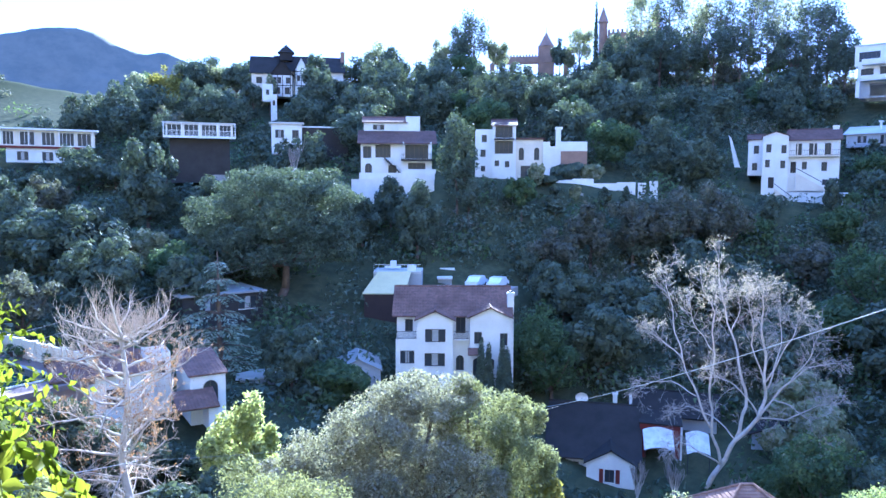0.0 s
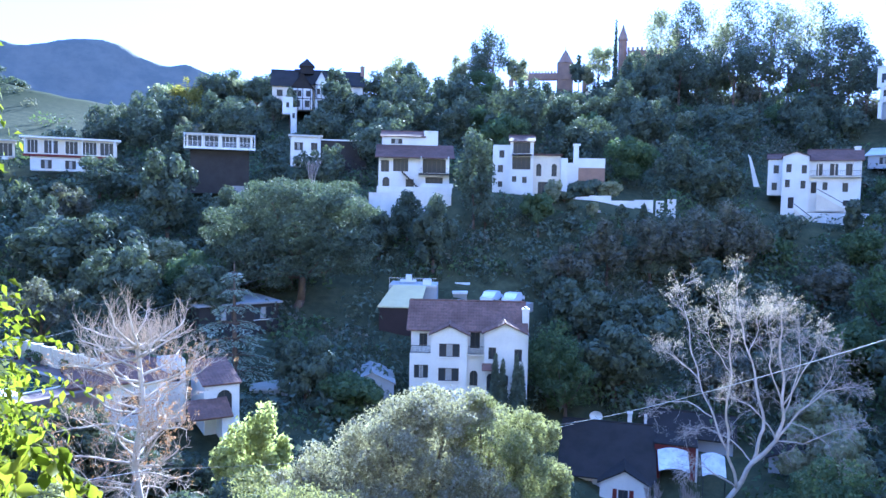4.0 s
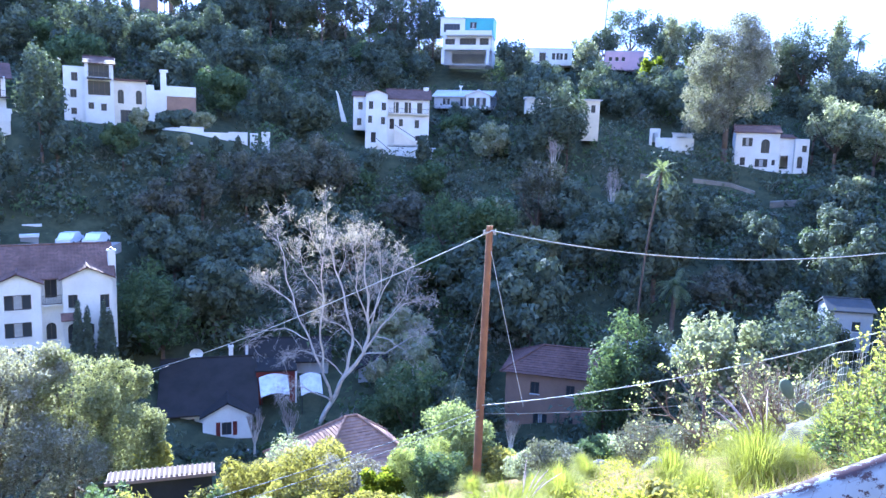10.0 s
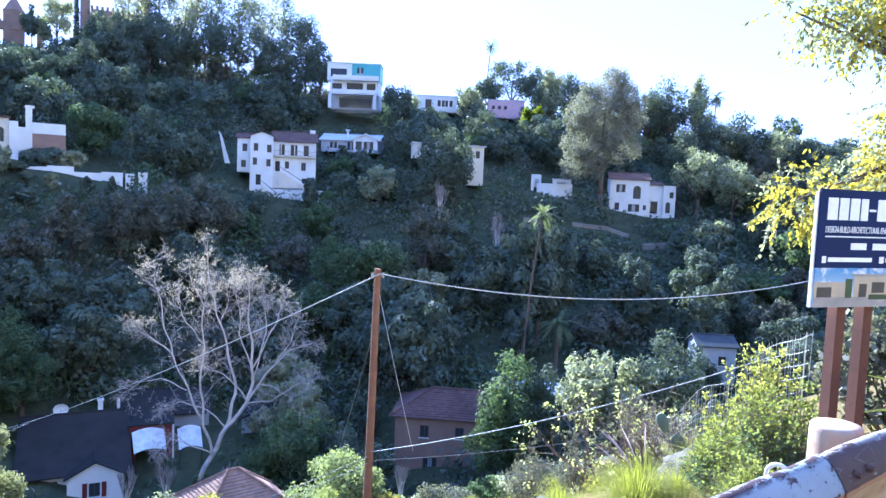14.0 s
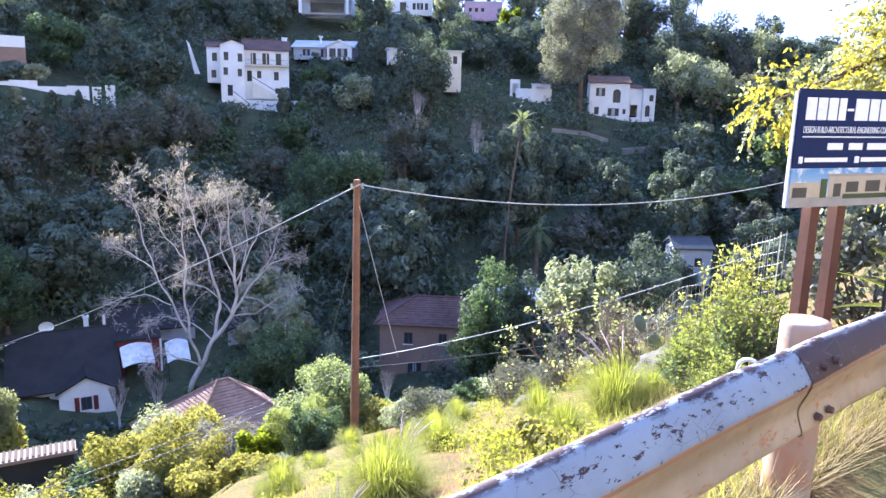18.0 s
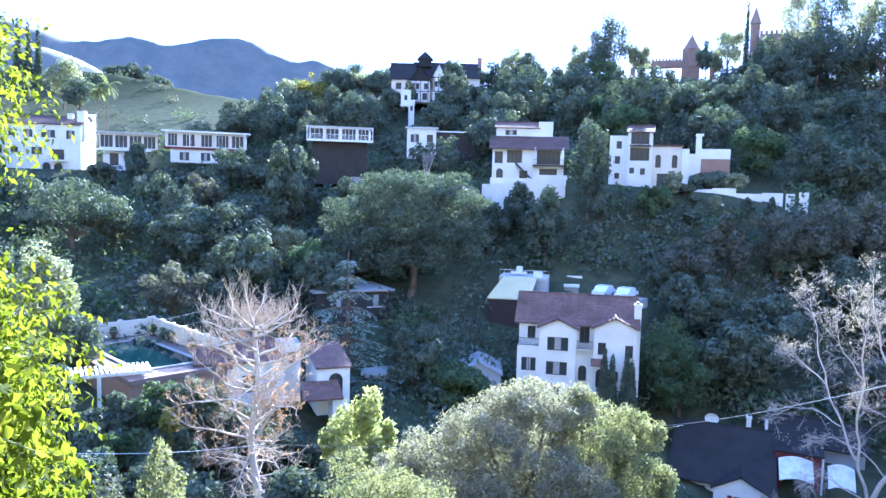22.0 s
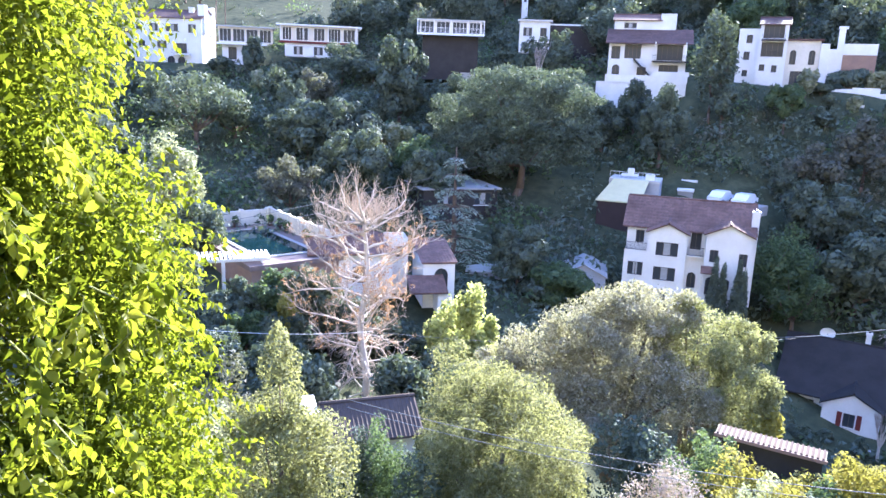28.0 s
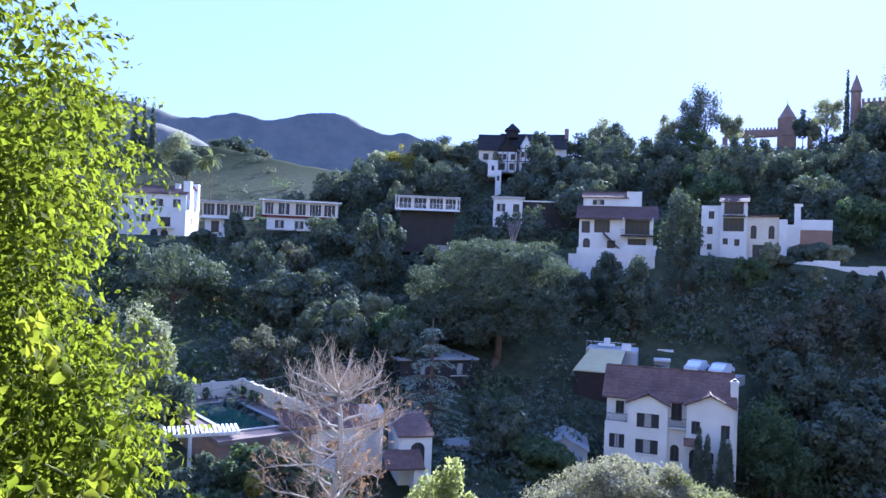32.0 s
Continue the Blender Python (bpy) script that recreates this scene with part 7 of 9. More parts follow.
def woods_tree(i, m):
    lab, bl, n, size, leaf = PALETTE[i]
    if i not in MODELS:
        MODELS[i] = tree("tree", m, lab, "tree", bl, n, size, leaf, trunk_r=0.24, group="trees on the canyon slope", limbs=5, tri=True, shell=(0.6, 1.06), tumble=0.4)
        MODELS[i].matrix_world = m
        return
    ob = copy_thing(MODELS[i], Matrix())
    ob.matrix_basis = m


def clear(az, r, ztop, rad):
    """True where a tree of that top and radius hides no house."""
    el = math.degrees(math.atan2(ztop, r))
    da = math.degrees(math.atan2(rad, r))
    for a0, a1, hr, hz, deep in HOUSES:
        if a0 - da < az < a1 + da:
            if r < hr + 1 and el > math.degrees(math.atan2(hz, hr)) + 0.1:
                return False
            if hr - rad < r < hr + deep:
                return False
    return True


def scatter():
    r8 = np.random.default_rng(21)
    done, tries, far = [], 0, {}
    while len(done) < 320 and tries < 12000:
        tries += 1
        az = r8.uniform(-56, 76)
        k = lambda v: float(np.interp(az, AZ, v))
        lo, hi = k(VALLEY_R) + 2, k(RIDGE_R) - 4
        r = lo + (hi - lo) * r8.uniform(0, 1) ** 0.7
        if -48 < az < -24 and r > 182:
            continue
        if az < -14 and r < 84:
            continue
        s0 = r8.uniform(0.9, 1.6)
        p = grounded(az, r, 0.4)
        for s in (s0, s0 * 0.75, s0 * 0.55, s0 * 0.4):
            if clear(az, r, p.z + 8.2 * s, 3.4 * s):
                break
        else:
            continue
        if any((p - q).length < 0.62 * (3.4 * s + 3.4 * t) for q, t in done):
            continue
        done.append((p, s))
        i = int(r8.choice(5, p=(0.42, 0.26, 0.14, 0.10, 0.08)))
        m = scaled(p, (s, s, s * r8.uniform(0.8, 1.15)), r8.uniform(0, 6.28))
        if r < 122:
            woods_tree(i, m)
        else:
            far.setdefault(i, []).extend((*(m @ Vector(b[:3])), b[3] * s, b[4] * s, b[5] * s) for b in PALETTE[i][1])
    for i, blobs in far.items():
        n = len(PALETTE[i][1])
        me = leaf_cloud(blobs, int(0.36 * PALETTE[i][2] * len(blobs) / n), 1.38 * PALETTE[i][3], shell=(0.6, 1.06), tri=True, tumble=0.4)
        me.materials.append(PALETTE[i][4])
        tagged(new("far_woods", me), PALETTE[i][0].split(" tree")[0].split(" oak")[0].split(" on ")[0] + " woods covering the upper slope", "woods", kind="stuff")


scatter()


def undergrowth():
    """Chaparral that covers the slope between the trees."""
    r8 = np.random.default_rng(5)
    blobs = []
    while len(blobs) < 4600:
        az, u = r8.uniform(-58, 80), r8.uniform(0, 1)
        k = lambda v: float(np.interp(az, AZ, v))
        r = k(VALLEY_R) - 6 + (k(RIDGE_R) + 16 - k(VALLEY_R)) * u ** 0.75
        if -46 < az < -24 and r > 186 and r8.uniform() > 0.06:
            continue
        if -45 < az < -17 and r < 72:
            continue
        s = r8.uniform(0.9, 2.4)
        p = grounded(az, r)
        if any(a0 < az < a1 and hr - 0.5 < r < hr + deep for a0, a1, hr, hz, deep in HOUSES):
            continue
        while s > 0.4 and not clear(az, r, p.z + 1.7 * s, 0.5):
            s *= 0.7
        blobs.append((p.x, p.y, p.z + 0.35 * s, 1.8 * s, 1.8 * s, 1.3 * s))
    while len(blobs) < 7600:
        a0, a1, hr, hz, deep = HOUSES[int(r8.integers(len(HOUSES)))]
        az, r = r8.uniform(a0 - 1.5, a1 + 1.5), hr - 0.8 - 20 * r8.uniform(0, 1) ** 1.5
        p = grounded(az, r)
        s = r8.uniform(0.35, 0.85)
        while s > 0.25 and not clear(az, r, p.z + 1.7 * s, 0.5):
            s *= 0.8
        if not any(b0 < az < b1 and h2 - 0.5 < r < h2 + min(dp, 9) for b0, b1, h2, _, dp in HOUSES):
            blobs.append((p.x, p.y, p.z + 0.2 * s, 1.8 * s, 1.8 * s, 1.2 * s))
        else:
            blobs.append((p.x, p.y, p.z - 3, 0.4, 0.4, 0.4))
    for k, (name, mat) in enumerate((("undergrowth", LEAF_DARK), ("undergrowth", LEAF_GREEN), ("undergrowth", LEAF_GREY))):
        mine = [b for i, b in enumerate(blobs) if (i % 10 < 7, i % 10 in (7, 8), i % 10 == 9)[k]]
        me = leaf_cloud(mine, 58 * len(mine), 0.40, shell=(0.55, 1.06), tri=True, tumble=0.4)
        me.materials.append(mat)
        tagged(new(name, me), ("dark chaparral scrub", "green scrub", "grey dry scrub")[k] + " covering the canyon slope", "shrubs", kind="stuff")


undergrowth()

# ---- bushes on the near slope ----
NEAR = "on the slope below the road"
PINK = leafy("pinkish_blossom", (0.34, 0.26, 0.23), (0.46, 0.38, 0.35), (0.58, 0.50, 0.46), 0.12)
LEAVES["blossom"], WORDS["blossom"] = PINK, "pale pink blossoming"
LEAVES["dusty"], WORDS["dusty"] = leafy("dusty_pink_grey_leaf", (0.17, 0.15, 0.12), (0.26, 0.23, 0.19), (0.40, 0.36, 0.31), 0.2), "dusty pinkish-grey twiggy"
LEAVES["broom"], WORDS["broom"] = leafy("broom_leaf", (0.16, 0.18, 0.055), (0.25, 0.27, 0.09), (0.38, 0.39, 0.15), 0.45), "fine-leaved round green"
LEAVES["pepper"], WORDS["pepper"] = leafy("pepper_tree_leaf", (0.15, 0.18, 0.08), (0.24, 0.27, 0.125), (0.36, 0.385, 0.20), 0.4), "pale green drooping"
for i, (az, r, el, half, leaf, n, size) in enumerate((
        (30.2, 24.5, -23.0, 1.0, "green", 5000, 0.075), (29.0, 25.5, -22.6, 1.5, "broom", 9000, 0.06), (31.2, 30, -20.4, 2.0, "pepper", 6000, 0.10), (33.8, 29, -21.8, 1.6, "pepper", 5000, 0.10), (35.6, 28, -23.6, 1.4, "gold", 3000, 0.1),
        (15.0, 30, -23.6, 2.5, "gold", 7000, 0.12), (13.0, 29, -25.5, 2.0, "green", 5000, 0.12), (20.2, 36, -22.4, 2.4, "gold", 6000, 0.12), (18.4, 35, -23.2, 2.2, "olive", 5000, 0.12), (22.6, 28, -23.8, 1.9, "dusty", 9000, 0.07), (19.8, 27, -23.4, 2.0, "gold", 7000, 0.09), (25.6, 25, -24.8, 0.8, "lime", 2600, 0.10),
        (11.6, 25.5, -26.0, 1.5, "gold", 4200, 0.10), (6.2, 26.5, -25.4, 1.5, "gold", 4200, 0.11), (8.8, 26.5, -26.6, 1.3, "olive", 3000, 0.10), (4.0, 28, -24.4, 1.6, "green", 4000, 0.12), (1.4, 24.5, -26.3, 2.0, "blossom", 6500, 0.075), (17.0, 25, -27.0, 1.4, "olive", 3500, 0.10), (21.0, 24, -27.0, 1.2, "gold", 3000, 0.09), (24.6, 22, -27.4, 1.0, "gold", 3000, 0.08),
        (8.2, 24.5, -26.5, 1.1, "olive", 3000, 0.09), (10.4, 24.5, -26.2, 1.2, "gold", 3000, 0.09), (6.4, 25, -26.6, 0.9, "gold", 2600, 0.09), (-21.6, 30, -26.2, 1.3, "green", 3000, 0.1), (-25.6, 31, -25.8, 1.2, "dark", 3000, 0.1), (-23.4, 32, -25.5, 1.8, "green", 4000, 0.12), (-2.0, 36, -24.5, 3.0, "dark", 5000, 0.18), (-20.0, 26, -29.0, 1.6, "dark", 3000, 0.12), (-36.5, 34, -21.0, 2.2, "grey", 4000, 0.14), (-40.0, 30, -22.0, 2.4, "olive", 4000, 0.14),
        (40.0, 19, -22.2, 0.9, "grey", 2200, 0.055), (42.6, 20, -21.8, 0.8, "green", 1800, 0.07), (48.6, 20, -19.6, 1.1, "grey", 2600, 0.06), (45.0, 21, -21.6, 0.9, "olive", 2000, 0.07), (37.8, 22, -23.0, 0.9, "olive", 2000, 0.07))):
    specimen(az, r, el, half, leaf, int(2.2 * n), 0.8 * size, 0.95, 400 + i, "bush", NEAR, small=0.42)
# ---- utility pole and wires ----
WOODPOLE = surface("weathered_pole_wood", (0.26, 0.13, 0.07), (0.17, 0.085, 0.05), 1.2, 16, 0.85, 0.5, 0.01)
STEEL = surface("galvanised_steel", (0.48, 0.48, 0.47), (0.36, 0.36, 0.36), 2, 20, 0.45, 0.1, 0.003, 0.8)


def utility_pole():
    ob = thing("utility_pole", pose(14.95, 22.5, -13.3, -0.9, 1.4, 0), "brown wooden utility pole on the grassy slope", "utility pole")
    g = Geo()
    g.tube((0, 0, -0.8), (0, 0, 10.4), 0.17, 0.125, 14)
    part("pole", g, WOODPOLE, ob, smooth=False)
    for x in (-0.22, 0.22):
        g = Geo()
        g.tube((x * 0.5, 0, 10.15), (x * 1.3, 0, 10.15), 0.025, 0.025, 6), g.tube((x * 1.1, 0, 10.05), (x * 1.1, 0, 10.25), 0.05, 0.04, 8)
        part("insulator", g, STEEL, ob)


utility_pole()

# ---- wires ----
WIRE = surface("pale_cable", (0.52, 0.52, 0.50), (0.40, 0.40, 0.39), 2, 20, 0.5, 0.05, 0.002)
DARKWIRE = surface("dark_cable", (0.20, 0.195, 0.19), (0.13, 0.13, 0.13), 2, 20, 0.6, 0.05, 0.002)


def wire(a, b, sag, rad, mat, label, twist=False):
    a, b = Vector(a), Vector(b)
    ob = tagged(new("cable"), label, "cable", "overhead cables")
    ob.matrix_world = Matrix.Translation(a)
    g = Geo()
    n = 48
    pts = [a.lerp(b, i / n) - Vector((0, 0, 4 * sag * (i / n) * (1 - i / n))) - a for i in range(n + 1)]
    g.pipe(pts, [rad] * len(pts), 6)
    part("strand", g, mat, ob, smooth=True)
    return ob


TOP = Vector((15.1, 22.35, -3.05))
LOW = Vector((15.0, 22.45, -9.8))


def on(az, el, r):
    return at(az, r, r * math.tan(radians(el)))


wire(TOP, on(7.5, -17.0, 74), 0.5, 0.022, WIRE, "pale service cable from the pole down to the valley")
wire(TOP, on(72, -2.6, 40), 1.5, 0.02, WIRE, "pale service cable along the slope above the valley")
wire(LOW + Vector((0, 0, -0.25)), on(-26, -24.6, 26), 0.9, 0.016, DARKWIRE, "grey twin cable crossing the slope below the road")
wire(LOW + Vector((0, 0, -0.5)), on(-26, -25.2, 26), 1.0, 0.014, DARKWIRE, "grey cable crossing the slope below the road")
wire(LOW + Vector((0, 0, -0.1)), on(64, -10.6, 25), 0.35, 0.018, WIRE, "pale cable from the pole towards the hillside")
wire(LOW + Vector((0, 0, -0.45)), on(58, -16.2, 40), 0.3, 0.014, DARKWIRE, "thin dark cable behind the grassy slope")
wire(TOP + Vector((0, 0, -1.5)), on(31.0, -20.8, 34), 0.1, 0.012, DARKWIRE, "thin guy wire from the pole to the bushes")
wire(TOP + Vector((0, 0, -0.8)), on(37.2, -20.0, 27.5), 0.05, 0.012, WIRE, "thin guy wire down the pole")
wire(on(-40, -18.4, 40), on(-24, -19.4, 46), 0.3, 0.02, WIRE, "pale cable strung beyond the roadside tree")
wire(on(-24, -19.4, 46), on(9, -16.8, 60), 0.8, 0.015, DARKWIRE, "thin dark cable above the oak")
wire(on(-40, -11.5, 70), on(-7, -3.2, 118), 0.8, 0.025, DARKWIRE, "thin cable rising across the canyon")
wire(on(-40, -12.4, 70), on(-9, -4.2, 118), 0.8, 0.025, DARKWIRE, "second thin cable rising across the canyon")

# ---- guardrail along the road ----
def rail_paint(name, top, low, chips, worn):
    m, n, l, p = nodes_of(name)
    tc = n.new("ShaderNodeTexCoord")
    sep = n.new("ShaderNodeSeparateXYZ")
    l.new(tc.outputs["Object"], sep.inputs[0])
    mp = n.new("ShaderNodeMapping")
    mp.inputs["Scale"].default_value = (11, 26, 26)
    l.new(tc.outputs["Object"], mp.inputs["Vector"])
    nz = n.new("ShaderNodeTexNoise")
    nz.inputs["Scale"].default_value, nz.inputs["Detail"].default_value, nz.inputs["Roughness"].default_value = 1.0, 8, 0.72
    l.new(mp.outputs[0], nz.inputs["Vector"])
    big, fine, streak = noise_of(n, l, 3.0, 6), noise_of(n, l, 30.0, 6, 0.7), nz.outputs[0]
    vo = n.new("ShaderNodeTexVoronoi")
    vo.feature = "DISTANCE_TO_EDGE"
    vo.inputs["Scale"].default_value = 0.7
    l.new(mp.outputs[0], vo.inputs["Vector"])
    crack = ramp(n, l, vo.outputs["Distance"], 0.014, 0.004)
    c = mix_color(n, l, ramp(n, l, big, 0.4, 0.62), low, tuple(v * 0.72 for v in low))
    c = mix_color(n, l, ramp(n, l, streak, 0.56, 0.64), c, (0.34, 0.15, 0.05))
    t = mix_color(n, l, ramp(n, l, big, 0.4, 0.65), top, tuple(v * 0.8 for v in top))
    t = mix_color(n, l, ramp(n, l, streak, worn, worn + 0.025), t, chips)
    lines = n.new("ShaderNodeMath")
    lines.operation = "MULTIPLY"
    l.new(crack, lines.inputs[0])
    l.new(ramp(n, l, big, 0.5, 0.6), lines.inputs[1])
    t = mix_color(n, l, lines.outputs[0], t, tuple(0.6 * a + 0.4 * b for a, b in zip(chips, top)))
    rim = n.new("ShaderNodeMath")
    rim.operation = "MULTIPLY"
    l.new(ramp(n, l, sep.outputs[1], -0.032, -0.016), rim.inputs[0])
    l.new(ramp(n, l, streak, 0.46, 0.50), rim.inputs[1])
    t = mix_color(n, l, rim.outputs[0], t, chips)
    mv = n.new("ShaderNodeMath")
    mv.operation = "ADD"
    l.new(sep.outputs[2], mv.inputs[0])
    sm = n.new("ShaderNodeMath")
    sm.operation = "MULTIPLY"
    l.new(streak, sm.inputs[0])
    sm.inputs[1].default_value = 0.02
    l.new(sm.outputs[0], mv.inputs[1])
    c = mix_color(n, l, ramp(n, l, mv.outputs[0], -0.112, -0.092), c, t)
    band = n.new("ShaderNodeMath")
    band.operation = "COMPARE"
    l.new(mv.outputs[0], band.inputs[0])
    band.inputs[1].default_value, band.inputs[2].default_value = -0.108, 0.010
    c = mix_color(n, l, band.outputs[0], c, (0.32, 0.17, 0.09))
    c = mix_color(n, l, ramp(n, l, fine, 0.66, 0.72), c, (0.07, 0.04, 0.035))
    l.new(c, p.inputs["Base Color"])
    p.inputs["Roughness"].default_value = 0.62
    p.inputs["Specular IOR Level"].default_value = 0.3
    bumped(n, l, p, fine, 0.35, 0.004)
    return m


PROFILE = [(0.034, -0.034), (0.016, -0.012), (-0.012, -0.004), (-0.045, -0.030), (-0.082, -0.085), (-0.090, -0.105), (-0.086, -0.125), (-0.060, -0.185), (-0.052, -0.215), (-0.060, -0.245), (-0.078, -0.285), (-0.070, -0.305), (-0.03, -0.312)]
RAIL_Y, RAIL_Z = 1.02, -0.80


def smooth_profile(pts, rounds=2):
    for _ in range(rounds):
        out = [pts[0]]
        for (a, b), (c, d) in zip(pts, pts[1:]):
            out += [(0.75 * a + 0.25 * c, 0.75 * b + 0.25 * d), (0.25 * a + 0.75 * c, 0.25 * b + 0.75 * d)]
        pts = out + [pts[-1]]
    return pts


def guardrail():
    ob = thing("guardrail", pose(0, RAIL_Y, RAIL_Z), "weathered steel roadside guardrail with chipped white paint and rust", "guardrail")
    white = rail_paint("chipped_white_rail_paint", (0.25, 0.275, 0.31), (0.44, 0.32, 0.19), (0.032, 0.013, 0.016), 0.578)
    rust = rail_paint("rusty_brown_rail_paint", (0.050, 0.022, 0.018), (0.42, 0.29, 0.16), (0.26, 0.24, 0.24), 0.62)
    for x0, x1, mat, lab in ((-0.6, 2.5, white, ""), (2.46, 6.4, rust, "rust-brown beam section"), (6.36, 12, white, "")):
        g = Geo()
        n = int((x1 - x0) / 0.06)
        off = 0.005 if mat is rust else 0.0
        rim = smooth_profile(PROFILE)
        rim = rim + [(y + 0.006, z - 0.003) for y, z in reversed(rim)]
        k = len(rim)
        for i in range(n + 1):
            a = x0 + (x1 - x0) * i / n
            dent = 0.007 * noise.noise((a * 1.9, 0, 3)) + 0.003 * noise.noise((a * 7, 1, 0))
            g.v += [(a, y + dent - off, z - 0.035 * max(0.0, a - 2.7) + 0.004 * noise.noise((a * 2.7, 4, z))) for y, z in rim]
            if i:
                b = (i - 1) * k
                g.f += [(b + j, b + (j + 1) % k, b + k + (j + 1) % k, b + k + j) for j in range(k)]
        bm = part("beam", g, mat, ob, lab, smooth=True)
        for k in range(2):
            for z in (-0.07, -0.26):
                x = x0 + 0.12 + k * 0.1
                h = Geo()
                h.tube((x, -0.075, z), (x, -0.095, z), 0.016, 0.013, 8)
                part("bolt", h, BOLT, bm)
    for x in (2.99, 6.8, 10.6):
        g = Geo()
        g.pipe([(x, 0.16, z) for z in (-1.4, -0.9, -0.4, -0.062, -0.046, -0.038, -0.036)], (0.1, 0.099, 0.098, 0.096, 0.095, 0.089, 0.06), 32)
        part("post", g, POSTPAINT, ob, smooth=True, label="white-painted round timber post with rust stains")


BOLT = surface("rusted_bolt", (0.12, 0.07, 0.05), (0.08, 0.05, 0.04), 8, 40, 0.7, 0.2, 0.002)
POSTPAINT = surface("stained_white_post_paint", (0.36, 0.29, 0.23), (0.40, 0.17, 0.08), 4.5, 14, 0.8, 0.3, 0.004, grime=0.5)
guardrail()
road = thing("road", pose(0, -2.3, -1.6), "narrow asphalt hillside road beside the guardrail", "road", kind="structure")
slab_part(road, "asphalt", -60, 60, -3.2, 3.0, -0.3, 0.0, surface("grey_asphalt", (0.06, 0.06, 0.06), (0.045, 0.045, 0.047), 0.8, 30, 0.9, 0.4, 0.01))

# ---- sign on two posts ----
def sign():
    a, b = at(66.35, 4.75), at(73.2, 5.5)
    wide = (b - a).length
    ang = math.degrees(math.atan2(b.y - a.y, b.x - a.x))
    ob = thing("construction_sign", pose(a.x, a.y, -0.57, 0, 0, ang), "dark blue construction sign with white lettering on two brown posts", "sign")
    navy = surface("navy_printed_board", (0.012, 0.022, 0.085), (0.010, 0.018, 0.065), 3, 30, 0.7, 0.03, 0.001)
    navy.node_tree.nodes["Principled BSDF"].inputs["Specular IOR Level"].default_value = 0.15
    white = surface("white_print", (0.80, 0.80, 0.82), (0.74, 0.74, 0.76), 3, 30, 0.5, 0.02, 0.001)
    pic_h, full = 0.235, 0.70
    slab_part(ob, "board", 0, wide, 0, 0.012, pic_h, full, navy)
    slab_part(ob, "backing", -0.012, wide - 0.02, 0.012, 0.03, 0, full - 0.02, WHITEFRAME)
    pic = slab_part(ob, "picture", 0, wide - 0.01, 0, 0.012, 0, pic_h, photo_print(wide, pic_h), "printed picture of a pale modern house under blue sky")
    u = wide / 0.93
    wall = surface("printed_tan_wall", (0.42, 0.35, 0.26), (0.34, 0.29, 0.22), 9, 60, 0.45, 0.01, 0.001)
    shade = surface("printed_dark_opening", (0.045, 0.04, 0.038), (0.03, 0.028, 0.028), 9, 60, 0.45, 0.01, 0.001)
    paving = surface("printed_grey_drive", (0.30, 0.28, 0.27), (0.22, 0.21, 0.20), 9, 60, 0.45, 0.01, 0.001)
    for name, x0, x1, z0, z1, y, mat in (("printed_drive", 0.0, 0.91, 0.0, 0.06, 0.0016, paving), ("printed_wall", 0.0, 0.24, 0.06, 0.15, 0.0014, wall), ("printed_wall", 0.30, 0.91, 0.06, 0.185, 0.0014, wall), ("printed_roof", 0.28, 0.91, 0.185, 0.2, 0.0018, paving), ("printed_garage", 0.02, 0.13, 0.06, 0.12, 0.0022, shade), ("printed_door", 0.34, 0.40, 0.06, 0.14, 0.0022, shade), ("printed_window", 0.44, 0.54, 0.085, 0.15, 0.0022, shade), ("printed_window", 0.60, 0.72, 0.085, 0.155, 0.0022, shade), ("printed_window", 0.77, 0.87, 0.085, 0.15, 0.0022, shade), ("printed_hedge", 0.42, 0.90, 0.045, 0.075, 0.0026, LEAF_GREEN), ("printed_tree", 0.235, 0.285, 0.055, 0.17, 0.0026, LEAF_GREEN)):
        slab_part(ob, name, x0 * u, x1 * u, -y, 0.0, z0, z1, mat)
    # the firm's name stands as plain bars
    x = 0.055
    for w in (0.075, 0.07, 0.07, 0.055, 0.05, 0.105, 0.075, 0.07, 0.03, 0.075, 0.06):
        z0, z1 = (0.575, 0.59) if w == 0.05 else (0.52, 0.65)
        slab_part(ob, "name_bar", x * u, (x + w) * u, -0.003, 0, z0, z1, white)
        x += w + 0.012
    slab_part(ob, "rule", 0.05 * u, 0.88 * u, -0.003, 0, 0.418, 0.425, white)
    t = bpy.data.curves.new("tagline", "FONT")
    t.body, t.size, t.extrude = "DESIGN-BUILD-ARCHITECTURAL-ENGINEERING-CONSTRUCTION", 0.044, 0.0012
    t.align_x = "CENTER"
    t.materials.append(white)
    tx = new("tagline", t)
    tx.parent = ob
    dg = bpy.context.evaluated_depsgraph_get()
    me = bpy.data.meshes.new_from_object(tx.evaluated_get(dg))
    bpy.data.objects.remove(tx)
    xs = [v.co.x for v in me.vertices]
    k = 0.83 * u / (max(xs) - min(xs))
    line = part("tagline", me, None, ob)
    line.matrix_local = pose(0.465 * u, -0.0025, 0.445, 90) @ Matrix.Diagonal((k, 1.25, 1, 1))
    for x0, x1, z0, z1 in ((0.25, 0.37, 0.345, 0.385), (0.42, 0.53, 0.345, 0.385), (0.57, 0.74, 0.345, 0.385), (0.04, 0.07, 0.265, 0.305), (0.085, 0.42, 0.272, 0.298), (0.48, 0.515, 0.265, 0.305), (0.53, 0.85, 0.272, 0.298)):
        slab_part(ob, "print_bar", x0 * u, x1 * u, -0.003, 0, z0, z1, white)
